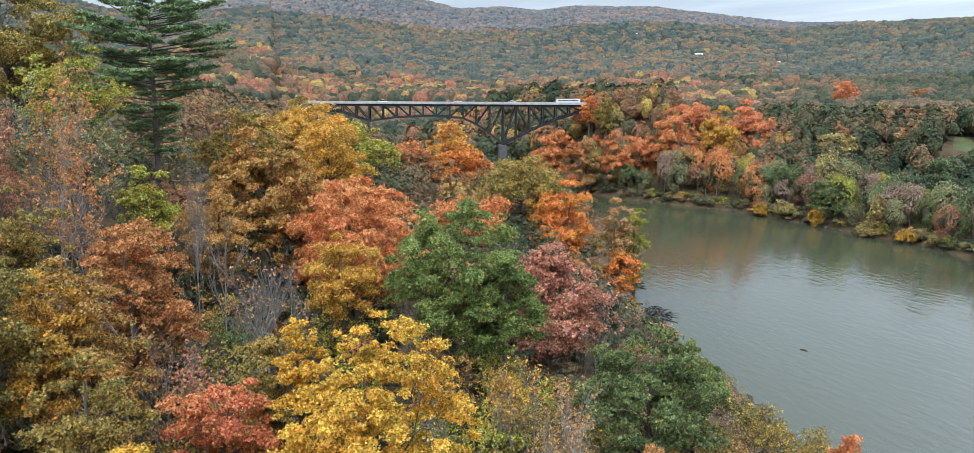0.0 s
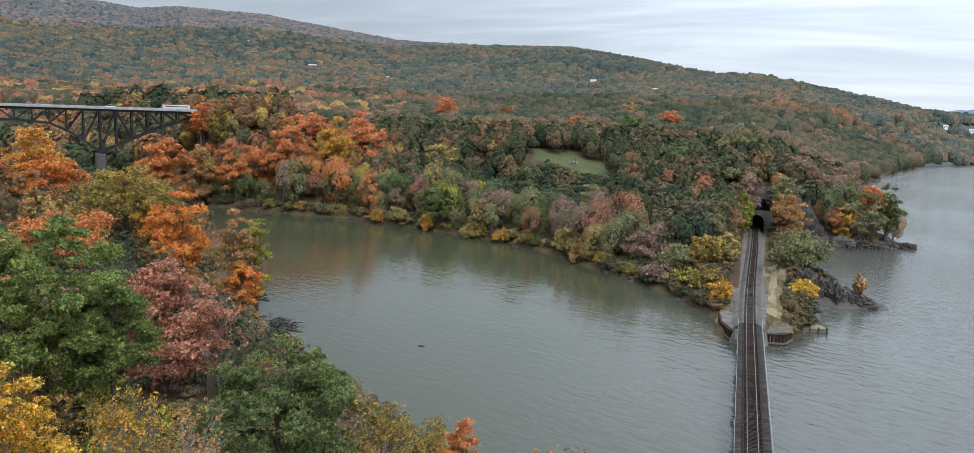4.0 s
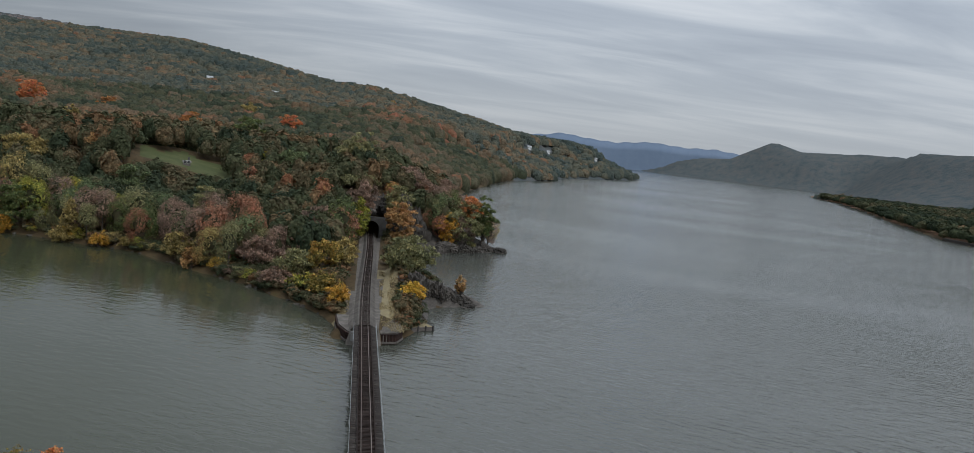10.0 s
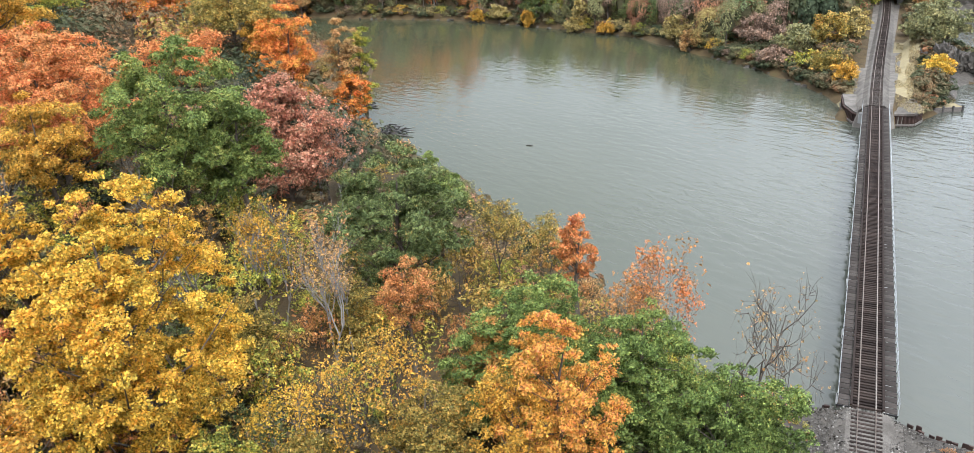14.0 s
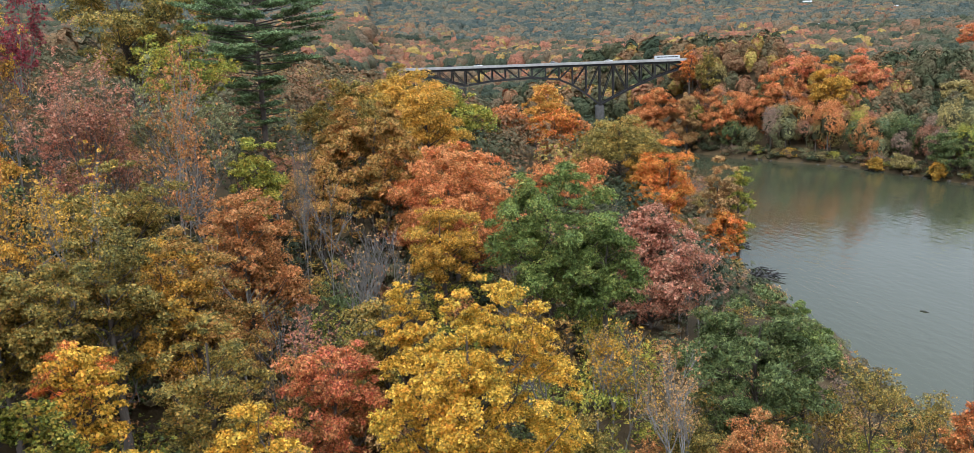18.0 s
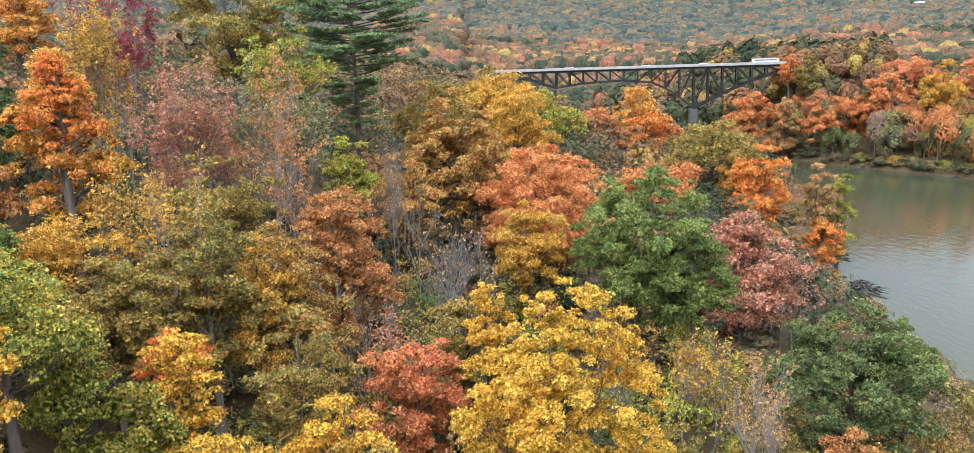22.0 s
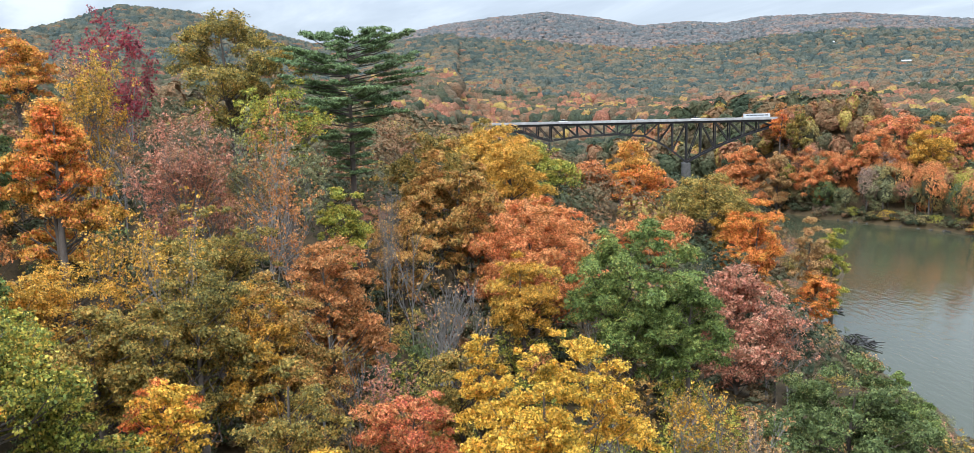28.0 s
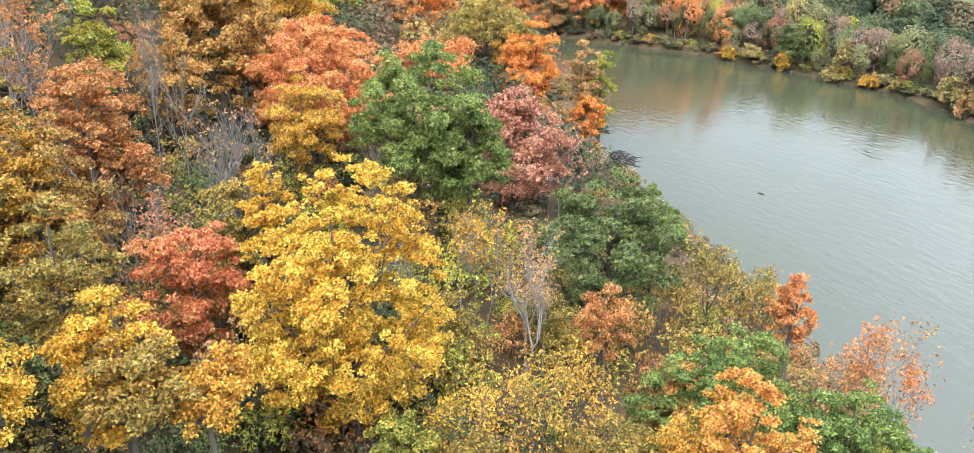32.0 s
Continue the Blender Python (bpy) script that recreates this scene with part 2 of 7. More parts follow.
MARSH = solid("marsh", [(0.2, (0.09, 0.055, 0.035)), (0.5, (0.15, 0.085, 0.05)), (0.8, (0.22, 0.14, 0.08))], 0.012, fine=25.0, bump=0.3, spec=0.1)
BALLAST = solid("ballast", [(0.25, (0.045, 0.039, 0.033)), (0.5, (0.10, 0.088, 0.076)), (0.75, (0.19, 0.170, 0.150))], 0.5, fine=22.0, bump=0.9, spec=0.2, bump_dist=0.08)
DRY_GRASS = solid("dry_grass", [(0.25, (0.10, 0.085, 0.05)), (0.5, (0.21, 0.172, 0.10)), (0.8, (0.32, 0.265, 0.15))], 0.6, fine=14.0, bump=0.7, spec=0.1)
TIMBER = solid("weathered_timber", [(0.2, (0.05, 0.042, 0.038)), (0.5, (0.11, 0.095, 0.085)), (0.8, (0.19, 0.17, 0.155))], 1.5, stretch=(0.6, 6, 6), bump=0.4, per_piece=0.5)
TIE_WOOD = solid("tie_wood", [(0.2, (0.014, 0.010, 0.009)), (0.5, (0.030, 0.022, 0.019)), (0.8, (0.055, 0.041, 0.035))], 1.5, stretch=(0.6, 6, 6), bump=0.4, per_piece=0.5, spec=0.08)
PLANK = solid("walkway_plank", [(0.2, (0.022, 0.018, 0.016)), (0.5, (0.042, 0.035, 0.031)), (0.8, (0.080, 0.068, 0.060))], 1.2, stretch=(0.6, 4, 4), bump=0.3, per_piece=0.3, spec=0.08)
RAIL_STEEL = solid("rail_steel", [(0.2, (0.07, 0.05, 0.04)), (0.5, (0.15, 0.12, 0.10)), (0.8, (0.26, 0.225, 0.20))], 3.0, rough=0.65, metal=0.15, bump=0.1, spec=0.3)
RUST = solid("rusty_steel", [(0.2, (0.018, 0.012, 0.010)), (0.5, (0.038, 0.022, 0.018)), (0.8, (0.075, 0.040, 0.030))], 1.0, rough=0.8, metal=0.2, bump=0.4)
GALV = solid("galvanised_steel", [(0.2, (0.36, 0.38, 0.39)), (0.5, (0.52, 0.54, 0.55)), (0.8, (0.68, 0.69, 0.70))], 2.0, rough=0.5, metal=0.35, bump=0.05)
PIPE = solid("pipe_steel", [(0.2, (0.16, 0.165, 0.17)), (0.5, (0.24, 0.245, 0.25)), (0.8, (0.33, 0.33, 0.335))], 2.0, rough=0.55, metal=0.3, bump=0.05)
DARK_STEEL = solid("dark_steel", [(0.2, (0.014, 0.013, 0.013)), (0.5, (0.026, 0.024, 0.024)), (0.8, (0.046, 0.042, 0.040))], 0.6, rough=0.6, metal=0.3, bump=0.1)
CONCRETE = solid("concrete", [(0.2, (0.22, 0.21, 0.20)), (0.5, (0.36, 0.35, 0.335)), (0.8, (0.46, 0.45, 0.43))], 0.5, bump=0.3)
STONE = solid("tunnel_stone", [(0.2, (0.03, 0.029, 0.027)), (0.5, (0.06, 0.057, 0.053)), (0.8, (0.11, 0.105, 0.10))], 0.7, bump=0.6, per_piece=0.4)
# Near-black colour stands in for the lack of light in the tunnel.
DARK = solid("tunnel_lining", [(0.3, (0.02, 0.02, 0.02)), (0.7, (0.05, 0.05, 0.05))], 1.0)
ASPHALT = solid("asphalt", [(0.25, (0.10, 0.10, 0.105)), (0.5, (0.17, 0.17, 0.175)), (0.8, (0.24, 0.24, 0.245))], 0.3, fine=20, bump=0.2)
WHITE = solid("white_paint", [(0.2, (0.62, 0.62, 0.61)), (0.6, (0.78, 0.78, 0.77)), (0.9, (0.84, 0.84, 0.84))], 0.8, rough=0.6, bump=0.05)
GREY_WALL = solid("grey_siding", [(0.2, (0.20, 0.215, 0.23)), (0.6, (0.29, 0.305, 0.32)), (0.9, (0.35, 0.36, 0.37))], 0.8, rough=0.6, bump=0.1, stretch=(1, 1, 6))
ROOF = solid("roof_sheet", [(0.2, (0.30, 0.31, 0.32)), (0.6, (0.45, 0.46, 0.47)), (0.9, (0.58, 0.58, 0.58))], 0.5, rough=0.55, bump=0.1)
GREY_PAINT = solid("grey_paint", [(0.2, (0.05, 0.053, 0.057)), (0.6, (0.08, 0.085, 0.09)), (0.9, (0.12, 0.125, 0.13))], 0.8, rough=0.5, bump=0.05)
SILVER_PAINT = solid("silver_paint", [(0.2, (0.20, 0.235, 0.265)), (0.6, (0.26, 0.295, 0.325)), (0.9, (0.31, 0.34, 0.365))], 0.8, rough=0.35, metal=0.1, bump=0.05, spec=0.5)
DRIFT = solid("driftwood", [(0.2, (0.018, 0.016, 0.015)), (0.5, (0.045, 0.041, 0.038)), (0.8, (0.13, 0.12, 0.115))], 2.0, bump=0.4)


def pane_material():
    m = material("window_glass")
    node, link = graph(m.node_tree)
    bsdf = node("ShaderNodeBsdfPrincipled", Roughness=0.08, IOR=1.5)
    bsdf.inputs["Base Color"].default_value = (0.02, 0.025, 0.03, 1)
    link(bsdf, 0, node("ShaderNodeOutputMaterial"), 0)
    return m


GLASS = pane_material()


def water_material():
    m = material("river_water")
    node, link = graph(m.node_tree)
    co = node("ShaderNodeTexCoord")
    mp = node("ShaderNodeMapping", Rotation=(0, 0, radians(-28)), Scale=(2.3, 1.0, 1.0))
    mp.vector_type = "TEXTURE"
    link(co, "Object", mp, 0)
    waves = node("ShaderNodeTexNoise", Scale=0.62, Detail=4.0, Roughness=0.5, Distortion=0.4)
    link(mp, 0, waves, "Vector")
    swell = node("ShaderNodeTexNoise", Scale=0.05, Detail=3.0)
    link(mp, 0, swell, "Vector")
    calm = node("ShaderNodeTexNoise", Scale=0.006, Detail=3.0)
    link(mp, 0, calm, "Vector")
    part_calm = ramp(node("ShaderNodeValToRGB"), [(0.38, (0.30, 0.30, 0.30)), (0.62, (1, 1, 1))])
    link(calm, "Fac", part_calm, 0)
    place = node("ShaderNodeSeparateXYZ")
    link(co, "Object", place, 0)
    open_water = node("ShaderNodeMapRange")
    open_water.inputs["From Min"].default_value = -45.0
    open_water.inputs["From Max"].default_value = 30.0
    open_water.inputs["To Min"].default_value = 0.26
    link(place, "X", open_water, 0)
    mul = node("ShaderNodeMath")
    mul.operation = "MULTIPLY"
    link(waves, "Fac", mul, 0)
    link(part_calm, "Color", mul, 1)
    shelter = node("ShaderNodeMath")
    shelter.operation = "MULTIPLY"
    add = node("ShaderNodeMath")
    add.operation = "MULTIPLY_ADD"
    link(swell, "Fac", add, 0)
    add.inputs[1].default_value = 0.8
    link(mul, 0, add, 2)
    link(add, 0, shelter, 0)
    link(open_water, 0, shelter, 1)
    bump = node("ShaderNodeBump", Strength=1.0, Distance=0.62)
    link(shelter, 0, bump, "Height")
    silt = ramp(node("ShaderNodeValToRGB"), [(0.3, (0.068, 0.071, 0.060)), (0.7, (0.092, 0.095, 0.081))])
    link(calm, "Fac", silt, 0)
    bsdf = node("ShaderNodeBsdfPrincipled", Roughness=0.06, IOR=1.42)
    ruffled = node("ShaderNodeMapRange")
    ruffled.inputs["To Min"].default_value, ruffled.inputs["To Max"].default_value = 0.03, 0.11
    link(open_water, 0, ruffled, 0)
    link(ruffled, 0, bsdf, "Roughness")
    murk = node("ShaderNodeMix")
    murk.data_type = "RGBA"
    link(open_water, 0, murk, 0)
    murk.inputs[6].default_value = (0.040, 0.044, 0.016, 1)
    link(silt, "Color", murk, 7)
    link(murk, 2, bsdf, "Base Color")
    link(bump, 0, bsdf, "Normal")
    link(bsdf, 0, node("ShaderNodeOutputMaterial"), 0)
    return m


WATER = water_material()


def woods_material(name, stops, scale, cell=0.6, cover=0.62, tilt=1.0, patch=0.25):
    """Far woods: each crown with its own colour, broken up into tufts of leaves with gaps between them."""
    m = material(name)
    node, link = graph(m.node_tree)
    att = node("ShaderNodeAttribute")
    att.attribute_name = "tint"
    geo = node("ShaderNodeNewGeometry")
    co = node("ShaderNodeTexCoord")
    tuft = node("ShaderNodeTexVoronoi", Scale=1.0 / cell)
    link(co, "Object", tuft, "Vector")
    own = node("ShaderNodeSeparateColor")
    link(tuft, "Color", own, 0)
    bough = node("ShaderNodeTexNoise", Scale=patch, Detail=2.0)
    link(co, "Object", bough, "Vector")
    total = None
    for source, out, weight, shift in ((geo, "Random Per Island", scale, -scale / 2), (own, "Red", 0.10, -0.05), (bough, "Fac", 0.24, -0.12)):
        step = node("ShaderNodeMath")
        step.operation = "MULTIPLY_ADD"
        link(source, out, step, 0)
        step.inputs[1].default_value = weight
        step.inputs[2].default_value = shift
        if total:
            plus = node("ShaderNodeMath")
            plus.operation = "ADD"
            link(total, 0, plus, 0)
            link(step, 0, plus, 1)
            step = plus
        total = step
    b = node("ShaderNodeMath")
    b.operation = "ADD"
    link(att, "Fac", b, 0)
    link(total, 0, b, 1)
    col = ramp(node("ShaderNodeValToRGB"), stops)
    link(b, 0, col, 0)
    value = node("ShaderNodeMapRange")
    value.inputs["To Min"].default_value, value.inputs["To Max"].default_value = 0.65, 1.35
    link(own, "Green", value, 0)
    shade = node("ShaderNodeVectorMath")
    shade.operation = "SCALE"
    link(col, "Color", shade, 0)
    link(value, 0, shade, "Scale")
    off = node("ShaderNodeVectorMath")
    off.operation = "MULTIPLY_ADD"
    link(tuft, "Color", off, 0)
    off.inputs[1].default_value = (tilt, tilt, tilt)
    off.inputs[2].default_value = (-tilt / 2, -tilt / 2, -tilt / 2)
    turned = node("ShaderNodeVectorMath")
    turned.operation = "ADD"
    link(geo, "Normal", turned, 0)
    link(off, 0, turned, 1)
    unit_n = node("ShaderNodeVectorMath")
    unit_n.operation = "NORMALIZE"
    link(turned, 0, unit_n, 0)
    bsdf = node("ShaderNodeBsdfPrincipled", Roughness=0.8)
    bsdf.inputs["Specular IOR Level"].default_value = 0.08
    link(shade, 0, bsdf, "Base Color")
    link(unit_n, 0, bsdf, "Normal")
    tr = node("ShaderNodeBsdfTranslucent")
    link(shade, 0, tr, "Color")
    mix = node("ShaderNodeMixShader", Fac=0.2)
    link(bsdf, 0, mix, 1)
    link(tr, 0, mix, 2)
    cut = math_node(node, "LESS_THAN", cover)
    link(tuft, "Distance", cut, 0)
    hole = node("ShaderNodeBsdfTransparent")
    spray = node("ShaderNodeMixShader")
    link(cut, 0, spray, 0)
    link(hole, 0, spray, 1)
    link(mix, 0, spray, 2)
    link(spray, 0, node("ShaderNodeOutputMaterial"), 0)
    return m


# Blue is raised in these tones to stand in for haze.
WOOD_TONES = [(0.0, (0.042, 0.056, 0.034)), (0.20, (0.062, 0.076, 0.040)), (0.40, (0.098, 0.100, 0.052)), (0.54, (0.138, 0.112, 0.064)),
              (0.68, (0.190, 0.128, 0.066)), (0.80, (0.250, 0.135, 0.070)), (0.91, (0.350, 0.140, 0.080)), (1.0, (0.36, 0.27, 0.07))]
WOODS = woods_material("woods", WOOD_TONES, 0.10, 0.7, 0.76)
BANK_WOODS = woods_material("bank_woods", WOOD_TONES, 0.22, 0.24, 0.6, patch=0.4)
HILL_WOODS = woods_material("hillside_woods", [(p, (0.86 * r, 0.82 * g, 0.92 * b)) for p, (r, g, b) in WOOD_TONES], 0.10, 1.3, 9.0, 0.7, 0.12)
# Woods from 1300 m: haze is painted in as duller, bluer tones.
LIGHT_HAZE_WOODS = woods_material("light_haze_woods", [(0.0, (0.056, 0.074, 0.068)), (0.25, (0.082, 0.096, 0.078)), (0.45, (0.115, 0.114, 0.082)), (0.6, (0.16, 0.13, 0.086)),
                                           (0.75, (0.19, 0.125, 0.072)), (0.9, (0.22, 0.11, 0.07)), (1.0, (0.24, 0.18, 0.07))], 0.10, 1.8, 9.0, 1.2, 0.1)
# Woods from 2550 m: stronger haze painted in as blue-grey.
DEEP_HAZE_WOODS = woods_material("deep_haze_woods", [(0.0, (0.094, 0.110, 0.112)), (0.35, (0.128, 0.130, 0.128)), (0.6, (0.172, 0.146, 0.134)), (0.85, (0.222, 0.152, 0.122)), (1.0, (0.235, 0.180, 0.118))], 0.16, 4.0, 9.0, 0.25, 0.03)
# Far ground: the haze of distance is painted in as a bluish tone.
HAZED_SLOPE = solid("hazed_slope", [(0.30, (0.056, 0.076, 0.082)), (0.45, (0.082, 0.098, 0.102)), (0.55, (0.102, 0.112, 0.112)), (0.7, (0.126, 0.120, 0.114))], 0.03, fine=6.0, bump=0.8, spec=0.0, bump_dist=9.0)
# Blue base colour stands in for haze over the last ridge.
HAZED_RIDGE = solid("hazed_ridge", [(0.2, (0.15, 0.20, 0.28)), (0.8, (0.20, 0.25, 0.33))], 0.003, fine=8.0, bump=0.3, spec=0.0, rough=1.0)


# ---------------------------------------------------------------- building helpers
def mesh_of(name, verts, quads, mats=(), index=None, smooth=False):
    """A mesh from arrays of points and four-sided faces."""
    verts, quads = np.asarray(verts, np.float32), np.asarray(quads, np.int32)
    me = bpy.data.meshes.new(name)
    me.vertices.add(len(verts))
    me.vertices.foreach_set("co", verts.ravel())
    me.loops.add(quads.size)
    me.loops.foreach_set("vertex_index", quads.ravel())
    me.polygons.add(len(quads))
    me.polygons.foreach_set("loop_start", np.arange(0, quads.size, 4, dtype=np.int32))
    if index is not None:
        me.polygons.foreach_set("material_index", np.asarray(index, np.int32))
    if smooth:
        me.polygons.foreach_set("use_smooth", np.ones(len(quads), bool))
    me.update(calc_edges=True)
    me.validate()
    for m in mats:
        me.materials.append(m)
    return me


def put(name, mesh, parent=None, label="", at=None):
    """Link a mesh as an object, under a thing where there is one."""
    ob = new(name, mesh)
    if parent is not None:
        ob.parent = parent
    if at is not None:
        ob.matrix_basis = at
    return tagged(ob, label)


def thing(name, at, label, category, group="", kind=""):
    """An empty at the foot of a thing, for its parts."""
    ob = new(name)
    ob.empty_display_size = 0.5
    ob.matrix_basis = at
    return tagged(ob, label, category, group, kind)


def part(name, bm, mat, parent, label="", at=None, smooth=False):
    me = bpy.data.meshes.new(name)
    bm.to_mesh(me)
    bm.free()
    me.materials.append(mat)
    if smooth:
        for p in me.polygons:
            p.use_smooth = True
    return put(name, me, parent, label, at)


def box_bm(sx, sy, sz, at=(0, 0, 0), bevel=0.0, bm=None):
    """A box that stands on at, bevelled where asked."""
    bm = bm or bmesh.new()
    made = bmesh.ops.create_cube(bm, size=1.0)["verts"]
    for v in made:
        v.co = Vector((v.co.x * sx + at[0], v.co.y * sy + at[1], (v.co.z + 0.5) * sz + at[2]))
    if bevel:
        edges = list({e for v in made for e in v.link_edges})
        bmesh.ops.bevel(bm, geom=edges, offset=bevel, segments=1, affect="EDGES")
    return bm


def bar_bm(a, b, wide, high, bm=None):
    """A straight bar of that section from a to b."""
    bm = bm or bmesh.new()
    a, b = Vector(a), Vector(b)
    way = (b - a)
    m = Matrix.Translation((a + b) / 2) @ way.to_track_quat("X", "Z").to_matrix().to_4x4() @ Matrix.Diagonal((way.length, wide, high, 1))
    bmesh.ops.create_cube(bm, size=1.0, matrix=m)
    return bm


def tube(points, radii, sides=5):
    """Points and faces of a tapered tube along a line of points."""
    points, radii = np.asarray(points, float), np.asarray(radii, float)
    way = np.gradient(points, axis=0)
    way /= np.linalg.norm(way, axis=1)[:, None] + 1e-9
    side = np.cross(way, np.where(np.abs(way[:, 2:3]) < 0.9, [[0, 0, 1.0]], [[1.0, 0, 0]]))
    side /= np.linalg.norm(side, axis=1)[:, None] + 1e-9
    other = np.cross(way, side)
    ang = np.linspace(0, 2 * np.pi, sides, endpoint=False)
    v = points[:, None] + radii[:, None, None] * (np.cos(ang)[None, :, None] * side[:, None] + np.sin(ang)[None, :, None] * other[:, None])
    n = len(points)
    i, j = np.meshgrid(np.arange(n - 1), np.arange(sides), indexing="ij")
    k = (j + 1) % sides
    q = np.stack([i * sides + j, i * sides + k, (i + 1) * sides + k, (i + 1) * sides + j], -1).reshape(-1, 4)
    return v.reshape(-1, 3), q


def joined(pieces):
    verts, quads, n = [], [], 0
    for v, q in pieces:
        verts.append(v)
        quads.append(q + n)
        n += len(v)
    return np.concatenate(verts), np.concatenate(quads)


def unit(rng, n):
    v = rng.normal(size=(n, 3))
    return v / np.linalg.norm(v, axis=1)[:, None]


def leaf_quads(rng, at, normal, size, long=1.25, wide=0.8):
    """A lozenge for each leaf or spray of leaves."""
    n = len(at)
    normal = normal / (np.linalg.norm(normal, axis=1)[:, None] + 1e-9)
    a = np.cross(normal, unit(rng, n))
    a /= np.linalg.norm(a, axis=1)[:, None] + 1e-9
    b = np.cross(normal, a)
    s = (size * rng.uniform(0.6, 1.3, n))[:, None] / 2
    fold = normal * s * 0.35
    v = np.stack([at + a * s * long, at + b * s * wide + fold, at - a * s * long, at - b * s * wide + fold], 1)
    return v.reshape(-1, 3), np.arange(4 * n).reshape(-1, 4)


# ---------------------------------------------------------------- the lie of the land
NEAR_SHORE = np.array([(16, -3000), (15, 58), (10, 66), (-4, 70), (-25, 92), (-60, 122), (-90, 147), (-104, 152), (-120, 174), (-130, 198),
                       (-150, 226), (-190, 252), (-290, 270), (-345, 283), (-620, 440), (-1000, 900), (-3300, 3000), (-4900, 3200), (-4900, -3000)], float)
WEST_SHORE = np.array([(-4900, 500), (-1500, 420), (-620, 470), (-310, 345), (-228, 317), (-166, 319), (-115, 304), (-72, 286), (-43, 257), (-20, 233), (-6, 212), (-2, 190), (12, 190), (20, 203),
                       (25, 234), (44, 240), (32, 262), (20, 290), (28, 348), (42, 351), (69, 369), (62, 420), (50, 520), (80, 700), (150, 950), (222, 1190),
                       (341, 1372), (425, 1607), (683, 1956), (792, 2187), (640, 2600), (700, 3600), (1300, 4990), (-4900, 4990)], float)
EAST_SHORE = np.array([(590, 490), (640, 735), (650, 790), (737, 950), (810, 1104), (1000, 1440), (1214, 1853), (1371, 2257), (1480, 2420), (1900, 2900), (2280, 3480), (2150, 3560),
                       (2060, 3760), (1960, 4020), (1830, 4310), (1749, 4556), (1500, 4990), (4900, 4990), (4900, -900), (700, -900), (560, 300)], float)
SKYLINE = np.array([(-180, 5), (-110, 9.8), (-98, 8.4), (-94, 7.4), (-90, 6.2), (-87.5, 5.7), (-82, 7.6), (-78, 7.3), (-70, 5.2), (-64.6, 5.5), (-61.4, 6.2), (-57, 6.7), (-53.5, 6.95),
                    (-50, 6.45), (-47, 5.8), (-44, 5.9), (-41.4, 5.67), (-38.9, 5.97), (-33.3, 5.84), (-30.3, 5.43), (-24.7, 4.75), (-12.5, 4.67), (-8, 4.1),
                    (-3.2, 3.3), (0.8, 3.1), (2.9, 2.71), (7.2, 1.81), (10.3, 1.16), (13, 1.0), (20, 0.4), (26, 0.9), (26.9, 1.4), (28.7, 2.35), (30.5, 1.84),
                    (33.6, 2.0), (36.4, 2.45), (39.6, 2.56), (46, 3.08), (49, 3.3), (60, 4), (180, 5)], float)
CREST = np.array([(-180, 1500), (-91, 1500), (-86, 2600), (-70, 2600), (-53, 3400), (-30, 3000), (-12, 2400), (0, 1900), (13, 1750), (17, 2000), (19, 2300), (19.6, 4850), (33.0, 4850), (34.6, 4300), (37, 3600), (46, 2700), (180, 2600)], float)


def inland(poly, x, y):
    """Distance from a shore line, positive on the land's side."""
    best, inside = np.full(x.shape, 1e9), np.zeros(x.shape, bool)
    for (ax, ay), (bx, by) in zip(poly, np.roll(poly, -1, 0)):
        dx, dy = bx - ax, by - ay
        u = np.clip(((x - ax) * dx + (y - ay) * dy) / (dx * dx + dy * dy), 0, 1)
        best = np.minimum(best, np.hypot(x - ax - u * dx, y - ay - u * dy))
        if dy:
            inside ^= ((ay > y) != (by > y)) & (x < dx * (y - ay) / dy + ax)
    return np.where(inside, best, -best)


def smooth(u):
    u = np.clip(u, 0, 1)
    return u * u * (3 - 2 * u)


def track_x(y):
    """The railway's middle, which bends a little before the tunnel."""
    return 4.7 + 2.9 * smooth((np.asarray(y, float) - 185) / 170)


def wavy(x, y, size):
    return (np.sin(x / size + 1.3 * np.sin(y / size * 0.7)) + np.sin(y / size * 1.17 + 2 + 1.1 * np.sin(x / size * 0.8 + 1))) / 2


